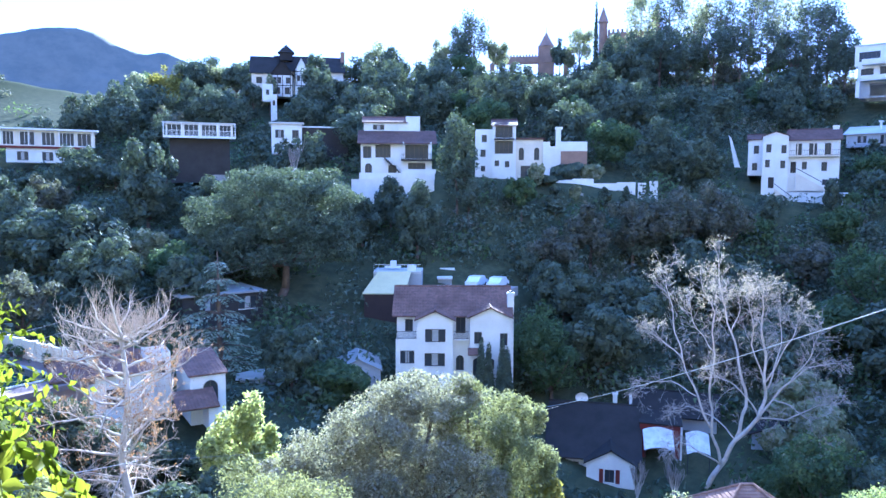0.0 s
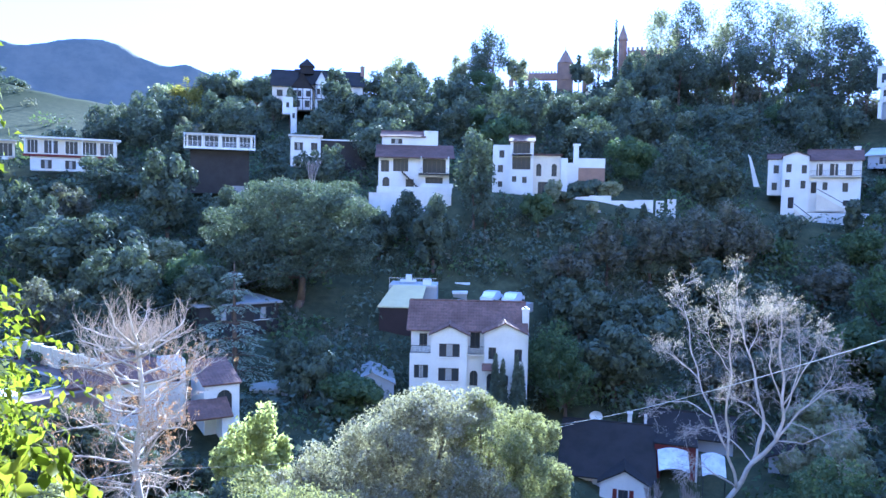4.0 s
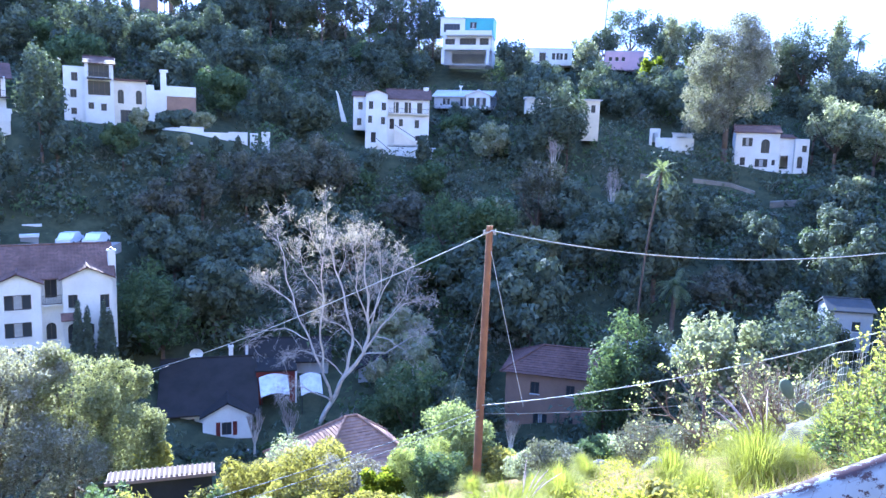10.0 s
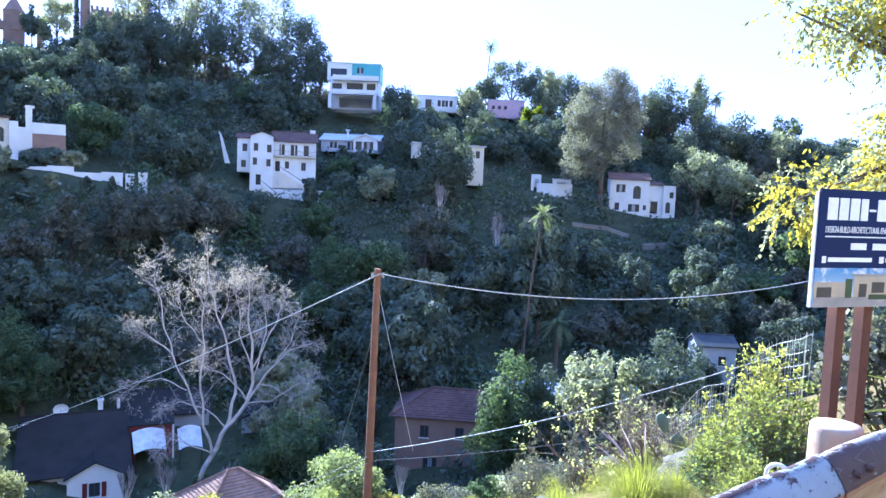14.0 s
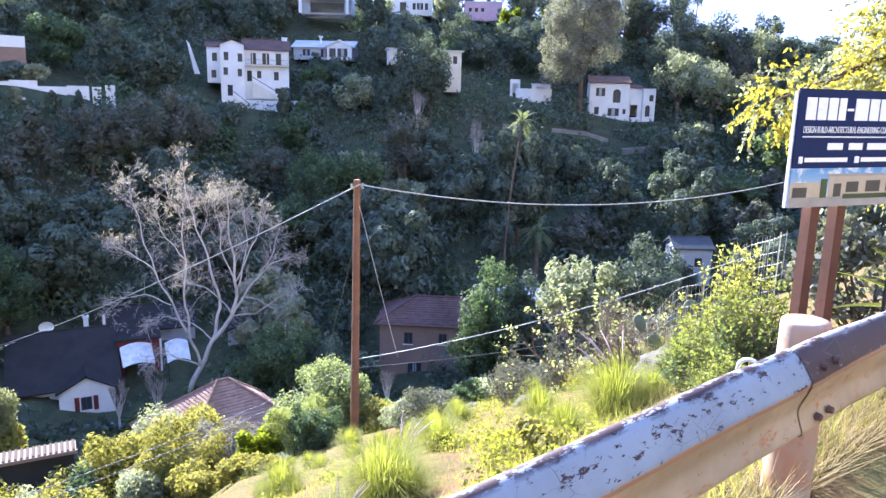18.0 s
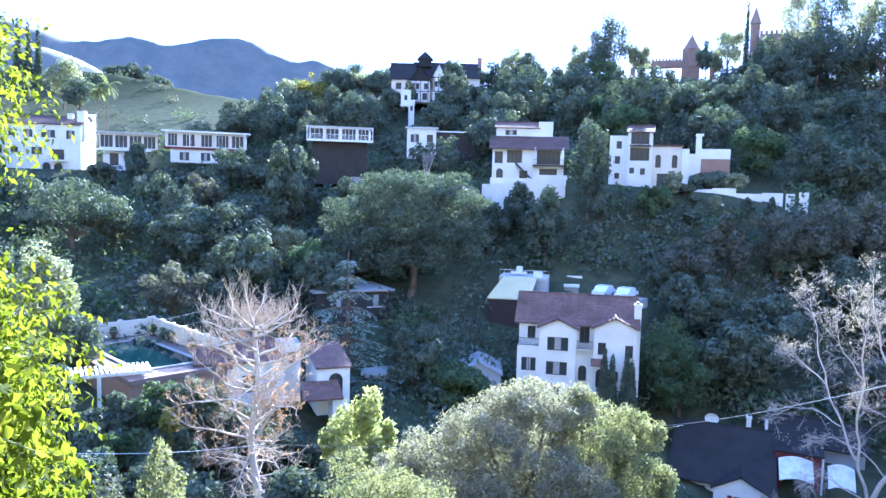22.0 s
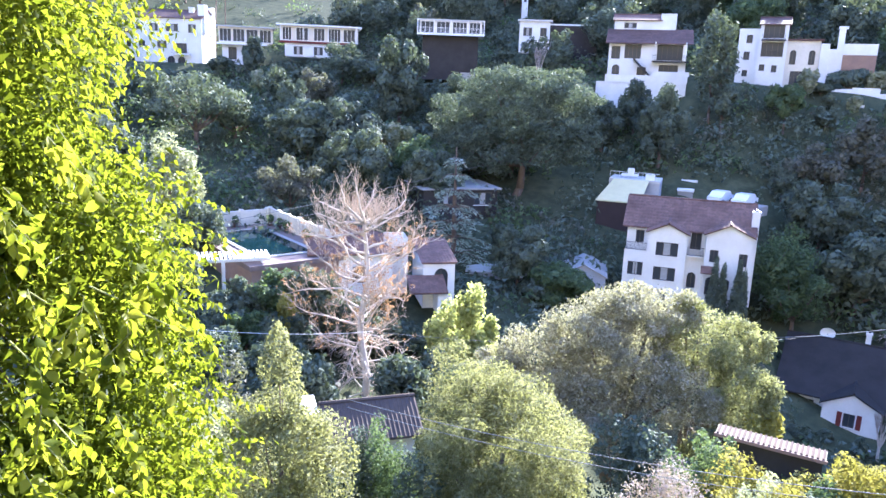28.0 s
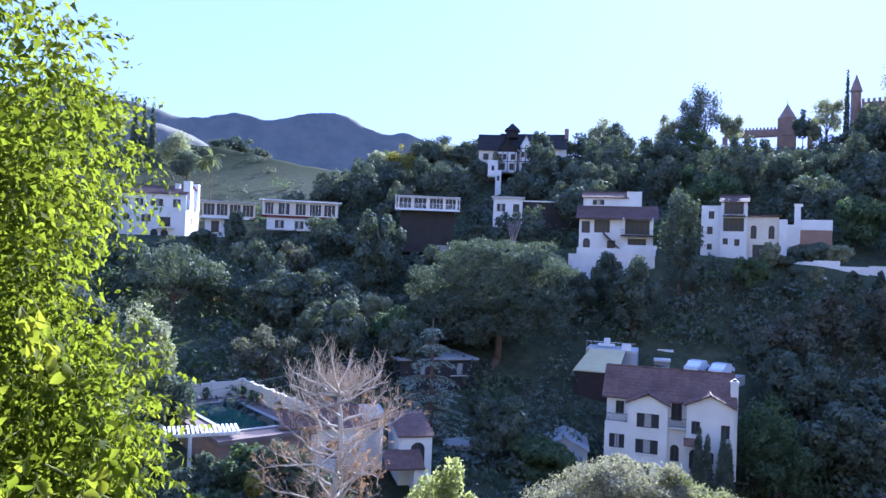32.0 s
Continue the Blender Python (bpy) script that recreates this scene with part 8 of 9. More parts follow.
    for x in (0.27, 0.49):
        g = Geo()
        g.box(x - 0.036, x + 0.036, 0.035, 0.105, -1.9, full - 0.1)
        part("post", g, SIGNPOST, ob, "reddish-brown timber post")


def photo_print(w, h):
    m, n, l, p = nodes_of("printed_house_picture")
    tc = n.new("ShaderNodeTexCoord")
    sep = n.new("ShaderNodeSeparateXYZ")
    l.new(tc.outputs["Object"], sep.inputs[0])
    blot = noise_of(n, l, 9, 4)
    c = mix_color(n, l, ramp(n, l, sep.outputs[2], h * 0.4, h * 0.95), (0.36, 0.44, 0.52), (0.09, 0.25, 0.50))
    c = mix_color(n, l, ramp(n, l, blot, 0.48, 0.60), c, (0.62, 0.64, 0.66))
    l.new(c, p.inputs["Base Color"])
    p.inputs["Roughness"].default_value = 0.4
    return m


SIGNPOST = surface("red_brown_post_wood", (0.115, 0.05, 0.034), (0.075, 0.034, 0.025), 2, 22, 0.75, 0.3, 0.004)
sign()

# ---- grass on the near slope ----
def tuft_mesh(seed, h, spread, n=1000):
    r = np.random.default_rng(seed)
    v = []
    for i in range(n):
        az, out = r.uniform(0, 6.283), r.uniform(0.15, 1.0) * spread
        d = np.array([math.cos(az), math.sin(az), 0])
        side = np.array([-d[1], d[0], 0]) * r.uniform(0.0016, 0.0032)
        hh = h * r.uniform(0.45, 1.1) * (1.08 - 0.42 * (out / spread) ** 2)
        base = d * r.uniform(0, 0.22) * spread + np.array([0.05 * r.normal(), 0.05 * r.normal(), 0]) * spread
        mid = base + d * out * 0.42 + np.array([0, 0, hh * 0.72])
        tip = base + d * out + np.array([0, 0, hh * (1.0 - 0.35 * out / spread)])
        v += [base - side, base + side, mid + side * 0.8, mid - side * 0.8, mid - side * 0.8, mid + side * 0.8, tip + side * 0.1, tip - side * 0.1]
    me = mesh_of("grass_clump", np.array(v), 4)
    me.materials.append(GRASS)
    return me


def plume_mesh(seed, h):
    r = np.random.default_rng(seed)
    g = Geo()
    for i in range(6):
        az, k = r.uniform(-0.9, 0.9) + seed, r.uniform(0.9, 1.3)
        pts = [Vector((math.cos(az) * (0.06 + 0.42 * u * u), math.sin(az) * (0.06 + 0.42 * u * u), 0.8 * h * k * (0.3 + 1.0 * u - 0.22 * u * u))) for u in (0, 0.3, 0.55, 0.62, 0.75, 0.9, 1.0)]
        g.pipe(pts, (0.0015, 0.0015, 0.0015, 0.005, 0.007, 0.005, 0.001), 5)
    return g.mesh("plume", PLUME)


PLUME = surface("pinkish_seed_plume", (0.50, 0.37, 0.32), (0.40, 0.28, 0.25), 6, 60, 0.9, 0.3, 0.004)


TUFTS = [tuft_mesh(70 + i, 0.52, 0.46) for i in range(4)]
PLUMES = [plume_mesh(90 + i, 0.6) for i in range(2)]


def grass_tufts():
    r = np.random.default_rng(12)
    spots = [(13.2, 10.1), (12.2, 11.5), (13.9, 12.3), (6.3, 4.4), (5.4, 4.3), (8.0, 9.4), (9.2, 10.0), (8.1, 12.2), (11.7, 12.9), (5.6, 6.5), (7.8, 4.4), (9.8, 14.9), (5.3, 10.2), (3.5, 4.8), (6.6, 4.5), (16.5, 11.4), (15.0, 9.2), (10.6, 7.2), (9.6, 5.8), (11.8, 8.4), (7.2, 6.2), (17.5, 13.6)]
    while len(spots) < 100:
        y = r.uniform(2.4, 17)
        x = r.uniform(0.42 * y, 1.7 * y + 3)
        if abs(x - 1.05 * y) > 1.1:
            spots.append((x, y))
    for i, (x, y) in enumerate(spots):
        z = float(ground_z(np.array([x]), np.array([y]))[0]) + 0.3 * noise.noise((x * 0.35, y * 0.35, 0)) * min(max((y - 2.2) / 3, 0), 1)
        s = r.uniform(0.8, 1.45) if i < 22 else r.uniform(0.35, 0.95)
        ob = thing("grass_tuft", pose(x, y, z - 0.04, 0, 0, r.uniform(0, 360)), "yellow-green fountain grass tuft on sandy slope", "grass", "grass tufts")
        ob.scale = (s, s, s)
        part("grass_clump", TUFTS[i % 4], None, ob)["kind"] = "stuff"
        if i % 7 == 0:
            part("plume", PLUMES[i % 2], None, ob, "dry pale seed plumes")


grass_tufts()


def slope_weeds():
    r = np.random.default_rng(31)
    n = 30000
    y = 1.8 + 22 * r.uniform(0, 1, n) ** 1.5
    x = r.uniform(0.25, 2.2, n) * y + r.uniform(-1, 3, n)
    keep_ = np.array([noise.noise((a * 0.5, b * 0.5, 3)) for a, b in zip(x, y)]) > -0.02
    x, y = x[keep_], y[keep_]
    nz = np.array([noise.noise((a * 0.35, b * 0.35, 0)) for a, b in zip(x, y)])
    z = ground_z(x, y) + 0.3 * nz * np.clip((y - 2.2) / 3, 0, 1) - 0.02
    xb, yb = r.uniform(0.8, 9.0, 9000), 1.2 + 1.7 * r.uniform(0, 1, 9000)
    x, y, z = np.concatenate([x, xb]), np.concatenate([y, yb]), np.concatenate([z, ground_z(xb, yb) - 0.02])
    m = len(x)
    az, h = r.uniform(0, 6.283, m), r.uniform(0.06, 0.24, m)
    base = np.stack([x, y, z], 1)
    side = np.stack([np.cos(az), np.sin(az), 0 * az], 1) * r.uniform(0.002, 0.007, m)[:, None]
    tip = base + np.stack([0.5 * h * np.cos(az + 1.5), 0.5 * h * np.sin(az + 1.5), h], 1)
    v = np.stack([base - side, base + side, tip], 1).reshape(-1, 3)
    me = mesh_of("slope_grass", v, 3)
    me.materials.append(GRASS)
    tagged(new("slope_grass", me), "short yellow-green grass and weeds on sandy soil", "grass", kind="stuff")


slope_weeds()


def ground_cover():
    """Low patches of small bright leaves along the rail and down the bank."""
    r = np.random.default_rng(58)
    blobs = []
    while len(blobs) < 260:
        y = 1.7 + 11 * r.uniform(0, 1) ** 1.6
        x = r.uniform(0.45, 2.0) * y + r.uniform(-0.4, 2.0)
        if noise.noise((x * 0.45, y * 0.45, 9)) < 0.02:
            continue
        z = float(ground_z(np.array([x]), np.array([y]))[0]) + 0.3 * noise.noise((x * 0.35, y * 0.35, 0)) * min(max((y - 2.2) / 3, 0), 1)
        k = r.uniform(0.12, 0.34)
        blobs.append((x, y, z + 0.25 * k, k, k, 0.6 * k))
    me = leaf_cloud(blobs, 42000, 0.024, (0.3, 1.1), 0.0, 1.5)
    me.materials.append(leafy("bright_weed_leaf", (0.13, 0.14, 0.02), (0.24, 0.24, 0.032), (0.40, 0.37, 0.06), 0.5))
    tagged(new("ground_cover", me), "low yellow-green leafy weeds on the sandy bank", "weeds", kind="stuff")


ground_cover()


def dry_grass():
    r = np.random.default_rng(77)
    n = 16000
    y = 1.15 + 12 * r.uniform(0, 1, n) ** 2.6
    x = r.uniform(0.3, 2.6, n) * y + r.uniform(-1, 4, n)
    nz = np.array([noise.noise((a * 0.35, b * 0.35, 0)) for a, b in zip(x, y)])
    z = ground_z(x, y) + 0.3 * nz * np.clip((y - 2.2) / 3, 0, 1) - 0.02
    az, h, lean = r.uniform(0, 6.283, n), r.uniform(0.05, 0.3, n), r.uniform(0.2, 1.6, n)
    base = np.stack([x, y, z], 1)
    side = np.stack([np.cos(az), np.sin(az), 0 * az], 1) * r.uniform(0.0015, 0.004, n)[:, None]
    tip = base + np.stack([lean * h * np.cos(az + 1.5), lean * h * np.sin(az + 1.5), h], 1)
    me = mesh_of("dry_grass", np.stack([base - side, base + side, tip], 1).reshape(-1, 3), 3)
    me.materials.append(leafy("dry_straw", (0.22, 0.16, 0.08), (0.34, 0.26, 0.13), (0.46, 0.37, 0.2), 0.3))
    tagged(new("dry_grass", me), "dry straw-coloured grass along the guardrail and slope", "grass", kind="stuff")


dry_grass()


def boulder(x, y, s, seed, label):
    bm = bmesh.new()
    bmesh.ops.create_icosphere(bm, subdivisions=4, radius=1.0)
    for v in bm.verts:
        k = 1 + 0.25 * noise.noise(v.co * 1.4 + Vector((seed, 0, 0))) + 0.14 * noise.noise(v.co * 3.5 + Vector((0, seed, 0))) + 0.08 * noise.noise(v.co * 11)
        v.co = Vector((v.co.x * s[0], v.co.y * s[1], v.co.z * s[2])) * k
    me = bpy.data.meshes.new("boulder")
    bm.to_mesh(me)
    bm.free()
    me.materials.append(ROCK)
    me.shade_smooth()
    z = float(ground_z(np.array([x]), np.array([y]))[0])
    ob = new("boulder", me)
    ob.matrix_world = pose(x, y, z + s[2] * 0.08, 0, 0, seed * 40)
    tagged(ob, label, "rock")


ROCK = surface("pale_granite", (0.11, 0.10, 0.09), (0.07, 0.063, 0.058), 2.4, 14, 0.9, 0.6, 0.03)
boulder(8.25, 4.72, (0.62, 0.45, 0.36), 3, "pale rough boulder half sunk in the grassy slope")
boulder(9.6, 8.6, (0.3, 0.25, 0.2), 5, "small pale stone on the sandy slope")
boulder(12.6, 13.2, (0.3, 0.3, 0.2), 8, "small pale stone on the sandy slope")


def dry_shrub(az, r, h, seed, label, leaf, leaves):
    p = grounded(az, r, 0.1)
    rr = np.random.default_rng(seed)
    ob = thing("dry_shrub", pose(p.x, p.y, p.z, 0, 0, seed * 20), label, "shrub")
    g, tips = Geo(), []

    def grow(a, d, length, rad, level):
        b = a + d * length
        g.tube(a, b, rad, rad * 0.7, 4, False)
        if level > 1:
            tips.append(b)
        if level >= 4:
            return
        for i in range(2 + (level < 2)):
            nd = (d + Vector(rr.normal(size=3)) * 0.55 + Vector((0, 0, 0.12))).normalized()
            grow(a.lerp(b, rr.uniform(0.5, 1)), nd, length * rr.uniform(0.6, 0.85), max(rad * 0.62, 0.004), level + 1)
    for i in range(5):
        t = i * 1.26 + seed
        grow(Vector((0, 0, 0)), Vector((math.cos(t) * 0.7, math.sin(t) * 0.7, 0.8)).normalized(), h * 0.38, 0.022, 0)
    part("brushwood", g, DRYTWIG, ob)["kind"] = "stuff"
    sel = rr.integers(0, len(tips), min(leaves, 260))
    me = leaf_cloud([(*tips[i], 0.07, 0.07, 0.07) for i in sel], int(1.7 * leaves), 0.036)
    me.materials.append(leaf)
    part("dry_foliage", me, None, ob)


DRYTWIG = surface("dry_brown_twig", (0.22, 0.16, 0.12), (0.13, 0.095, 0.075), 2, 9, 0.9, 0.2, 0.01)
LEAVES["shrub"], WORDS["shrub"] = leafy("shrub_leaf", (0.12, 0.15, 0.035), (0.20, 0.23, 0.05), (0.34, 0.34, 0.10), 0.45), "small-leaved green"
dry_shrub(52.6, 13.0, 2.2, 1, "half-bare shrub with pale golden leaves on dry twigs", LEAVES["yellow"], 520)
dry_shrub(55.8, 12.5, 1.8, 2, "half-bare shrub with pale golden leaves on dry twigs", LEAVES["yellow"], 380)
dry_shrub(58.0, 12, 1.8, 3, "tangle of dry pale twigs on the slope", LEAF_GREY, 260)
dry_shrub(56.6, 11.4, 1.7, 4, "tangle of dry pale twigs on the slope", LEAF_GREY, 200)
specimen(72.5, 9.0, -7.0, 0.9, "grey", 2500, 0.06, 0.95, 505, "bush", "beside the guardrail", tri=False)
specimen(50.0, 6.4, -26.2, 0.45, "gold", 1800, 0.04, 0.95, 506, "bush", "beside the guardrail", tri=False)


def agave(az, r, z, s, label):
    p = at(az, r, z)
    ob = thing("agave", pose(p.x, p.y, p.z), label, "plant")
    rr = np.random.default_rng(int(az * 7))
    for i in range(22):
        a, el = i * 2.4, 0.25 + 1.15 * i / 22
        d = Vector((math.cos(a) * math.cos(el), math.sin(a) * math.cos(el), math.sin(el)))
        side = d.cross(Vector((0, 0, 1))).normalized()
        nrm = side.cross(d)
        g = Geo()
        pts = []
        for k in range(7):
            u = k / 6
            c = d * s * u + Vector((0, 0, -0.25 * s * u * u))
            w = 0.07 * s * (1 - u ** 2.2) + 0.002
            pts.append((c - side * w + nrm * w * 0.35, c, c + side * w + nrm * w * 0.35))
        for q0, q1 in zip(pts, pts[1:]):
            g.poly([q0[0], q1[0], q1[1], q0[1]]), g.poly([q0[1], q1[1], q1[2], q0[2]])
        part("leaf", g, GRASS, ob, smooth=True)


agave(76.2, 6.2, -1.45, 0.85, "pale green agave with long drooping leaves beside the sign")
stake = thing("metal_stake", pose(*at(73.1, 5.0, -1.9)), "thin dark metal fence stake beside the sign", "stake")
g = Geo()
g.tube((0, 0, 0), (0, 0, 1.5), 0.012, 0.012, 6)
part("rod", g, DARKFRAME, stake)


def wire_fence():
    a, b = at(55.6, 12.8), at(66.4, 7.7)
    ob = thing("wire_fence", pose(a.x, a.y, 0), "sagging wire mesh fence with thin posts on the slope", "fence")
    za, zb = gz(a), gz(b)
    n = 64
    tall = lambda u: 1.0 + 0.5 * u + 0.07 * math.sin(u * 17)
    for k in range(10):
        g = Geo()
        prev = None
        for i in range(n + 1):
            u = i / n
            q = Vector(((b.x - a.x) * u, (b.y - a.y) * u, za + (zb - za) * u + tall(u) * (0.08 + 0.1 * k) + 0.02 * math.sin(u * 9 + k)))
            if prev is not None:
                g.tube(prev, q, 0.0025, 0.0025, 3, False)
            prev = q
        part("wire", g, STEEL, ob)
    for i in range(0, n + 1):
        u = i / n
        g = Geo()
        q = Vector(((b.x - a.x) * u, (b.y - a.y) * u, za + (zb - za) * u))
        r0 = 0.008 if i % 21 == 0 else 0.0022
        g.tube(q, q + Vector((0.05 * math.sin(i), 0, tall(u))), r0, r0, 5)
        part("post" if i % 21 == 0 else "wire", g, STEEL, ob)


wire_fence()


def prickly_pear(az, r):
    p = grounded(az, r, 0.1)
    ob = thing("prickly_pear", pose(p.x, p.y, p.z, 0, 0, -az), "grey-green prickly pear cactus among dry twigs", "cactus")
    skin = surface("cactus_skin", (0.13, 0.16, 0.10), (0.10, 0.12, 0.075), 3, 20, 0.65, 0.2, 0.004)
    for x, z, s, tilt, turn in ((0, 0.25, 1.1, 0, 0), (0.12, 0.68, 1.0, 12, 20), (0.22, 1.12, 1.0, 8, 10), (-0.22, 0.6, 0.9, -40, 30), (-0.46, 0.86, 0.85, -25, -20), (0.0, 0.92, 0.8, 48, 15), (-0.1, 0.34, 1.0, -60, 25)):
        bm = bmesh.new()
        bmesh.ops.create_uvsphere(bm, u_segments=14, v_segments=9, radius=1.0)
        for v in bm.verts:
            v.co = Vector((v.co.x * 0.10 * (1.12 + 0.22 * v.co.z), v.co.y * 0.035, v.co.z * 0.17))
        me = bpy.data.meshes.new("pad")
        bm.to_mesh(me)
        bm.free()
        me.materials.append(skin)
        me.shade_smooth()
        q = part("pad", me, None, ob)
        q.matrix_local = pose(x, 0.03 * tilt / 20, z, 0, tilt, turn) @ Matrix.Scale(s, 4)


prickly_pear(59.2, 10.8)


def curled_hose():
    p = at(65.0, 4.1, -1.85)
    ob = thing("curled_hose", pose(p.x, p.y, p.z, 0, 0, -65), "short pale curl of hose beside the guardrail post", "hose")
    pts = [(0.03, 0, 0), (0.03, 0, 0.2), (0.04, 0.01, 0.38)]
    pts += [(0.055 * math.cos(t), 0.004 * t, 0.46 + 0.055 * math.sin(t)) for t in (-0.6 + 0.35 * k for k in range(19))]
    g = Geo()
    g.pipe(pts, [0.012] * len(pts), 10)
    part("hose", g, WHITEFRAME, ob, smooth=True)


curled_hose()

# ---- foreground trees ----
def blade_leaves(p, a, nrm, size, droop=0.25):
    """Pointed folded leaves: base p, axis a, normal nrm; four triangles each."""
    b = np.cross(nrm, a)
    s = size[:, None]
    mid = p + a * s * 0.45 - nrm * s * 0.05
    l_, r_ = mid + b * s * 0.29 + nrm * s * 0.08, mid - b * s * 0.29 + nrm * s * 0.08
    tip = p + a * s + np.array([0, 0, -1]) * s * droop
    v = np.stack([p, l_, mid, l_, tip, mid, tip, r_, mid, r_, p, mid], 1)
    return v.reshape(-1, 3)


def welded(me):
    bm = bmesh.new()
    bm.from_mesh(me)
    bmesh.ops.remove_doubles(bm, verts=bm.verts, dist=1e-5)
    bm.to_mesh(me)
    bm.free()
    me.shade_smooth()
    return me


def sprays(centres, twigs, per, size, seed, twig_len=0.7, out=0.6, down=0.75, spread=1.0):
    """Leafy twigs that start inside the clumps and hang outwards and down."""
    r = np.random.default_rng(seed)
    B = np.array(centres, float)
    area = B[:, 3] * B[:, 4] + B[:, 4] * B[:, 5]
    pick = r.choice(len(B), twigs, p=area / area.sum())
    d = r.normal(size=(twigs, 3))
    d /= np.linalg.norm(d, axis=1)[:, None]
    start = B[pick, :3] + d * B[pick, 3:6] * r.uniform(0.55, 1.0, twigs)[:, None]
    run = d * out + np.array([0, 0, -down]) + r.normal(size=(twigs, 3)) * 0.25
    run /= np.linalg.norm(run, axis=1)[:, None]
    L = twig_len * r.uniform(0.6, 1.3, twigs)
    t = (np.tile(np.arange(per), twigs) + r.uniform(0, 1, per * twigs)) / per
    k = np.repeat(np.arange(twigs), per)
    p = start[k] + run[k] * (L[k] * t)[:, None] + np.array([0, 0, -0.15]) * (t ** 2)[:, None] * L[k][:, None]
    ax = run[k] * 0.6 + r.normal(size=(len(k), 3)) * 0.55 * spread + np.array([0, 0, -0.35])
    ax /= np.linalg.norm(ax, axis=1)[:, None]
    nrm = np.cross(ax, r.normal(size=(len(k), 3)))
    nrm /= np.linalg.norm(nrm, axis=1)[:, None]
    return p, ax, nrm, size * r.uniform(0.6, 1.25, len(k)), start, run, L


def ovate_leaf(size):
    """One broad pointed leaf, folded along its rib and curling down at the tip; it hangs along -z."""
    widths, curl = (0.02, 0.20, 0.31, 0.33, 0.26, 0.14, 0.0), (0, 0.0, 0.02, 0.05, 0.10, 0.17, 0.26)
    g = Geo()
    rows = [[(s_ * w * size, (0.35 * abs(s_) * w - c) * size, -k / 6 * size) for s_ in (-1, 0, 1)] for k, (w, c) in enumerate(zip(widths, curl))]
    g.v = [v for row in rows for v in row]
    for k in range(6):
        for j in range(2):
            g.f.append((3 * k + j, 3 * k + j + 1, 3 * k + j + 4, 3 * k + j + 3))
    me = bpy.data.meshes.new("leaf")
    me.from_pydata(g.v, [], g.f)
    me.shade_smooth()
    return me


def roadside_tree():
    c = at(-60.5, 7.4)
    base = Vector((c.x, c.y, gz(c)))
    ob = thing("roadside_tree", pose(base.x, base.y, base.z), "lime-green broadleaf tree with drooping backlit leaves beside the road", "tree")
    bl = []
    r = np.random.default_rng(8)
    for i in range(46):
        d = r.normal(size=3)
        d /= np.linalg.norm(d)
        k = r.uniform(0.3, 0.88)
        bl.append((d[0] * 2.75 * k, d[1] * 2.75 * k, 3.0 + d[2] * 3.9 * k, 0.75, 0.75, 0.75))
    for az, rr, z, rad in ((-40.5, 6.3, -2.6, 0.6), (-42.5, 6.0, -3.2, 0.7), (-45.5, 5.7, -3.0, 0.7), (-48.5, 5.4, -3.1, 0.7), (-43.0, 6.2, -4.0, 0.8), (-47.0, 5.6, -3.9, 0.8), (-51.5, 5.4, -2.4, 0.7), (-40.0, 6.6, -3.8, 0.6), (-44.5, 6.4, -1.8, 0.7), (-44.6, 6.5, -1.0, 0.5), (-43.4, 6.5, -1.5, 0.5), (-42.0, 6.4, -2.0, 0.5), (-47.6, 6.6, 0.2, 0.5), (-46.5, 6.8, -1.0, 0.6), (-42.4, 6.7, -3.1, 0.6), (-44.0, 6.0, -3.6, 0.7)):
        bl.append((*(at(az - 1.6, rr, z) - base), rad, rad, rad))
    g = Geo()
    q = Vector((0.2, 0.1, 2.2))
    g.tube((0, 0, -0.8), q, 0.2, 0.15, 10), g.tube(q, (0.3, -0.1, 5.0), 0.15, 0.06, 8)
    for b in bl:
        k = q.lerp(Vector(b[:3]), 0.5) + Vector((0, 0, 0.25))
        g.tube(q.lerp(Vector((0.3, -0.1, 5.0)), r.uniform(0, 0.9)), k, 0.016, 0.011, 5, False), g.tube(k, b[:3], 0.011, 0.005, 5, False)
    part("trunk", g, BARK, ob, smooth=True)
    p, ax, nr, sz, st, run, L = sprays(bl, 8200, 14, 0.066, 3, 0.5, 0.75, 0.35, 1.3)
    me = welded(mesh_of("foliage", blade_leaves(p, ax, nr, sz), 3))
    me.materials.append(LEAF_LIME)
    f = part("foliage", me, None, ob)
    f["kind"] = "stuff"
    me = leaf_cloud(bl, 90000, 0.042, (0.6, 1.12), 0.4, 1.7, True)
    me.materials.append(LEAF_LIME)
    part("foliage", me, None, ob, "dense small inner leaves")["kind"] = "stuff"
    tw = Geo()
    for s, d, l in list(zip(st, run, L))[::6]:
        tw.tube(Vector(s), Vector(s) + Vector(d) * l * 0.6, 0.003, 0.0015, 3, False)
    part("brushwood", tw, GREENSTEM, ob)["kind"] = "stuff"
    # the branch that reaches nearest, leaf by leaf
    one = ovate_leaf(0.12)
    one.materials.append(LEAF_NEAR)
    near_low = [(-2.86, 3.02, -1.2, 0.3, 0.3, 0.22), (-3.3, 3.0, -1.3, 0.3, 0.3, 0.25), (-2.55, 3.05, -1.32, 0.22, 0.22, 0.16), (-3.15, 2.6, -0.3, 0.28, 0.28, 0.22), (-3.5, 2.7, -0.75, 0.3, 0.3, 0.25)]
    n0, n1 = at(-49.5, 3.9, -1.4) - base, at(-47.0, 4.1, -2.0) - base
    near = [(*n0, 0.3, 0.3, 0.24), (*n1, 0.28, 0.28, 0.22), (*(at(-52.5, 3.9, -0.85) - base), 0.3, 0.3, 0.2), (*(at(-52, 3.9, -2.0) - base), 0.3, 0.3, 0.3)]
    near += [(*(Vector(b[:3]) - base), *b[3:]) for b in near_low]
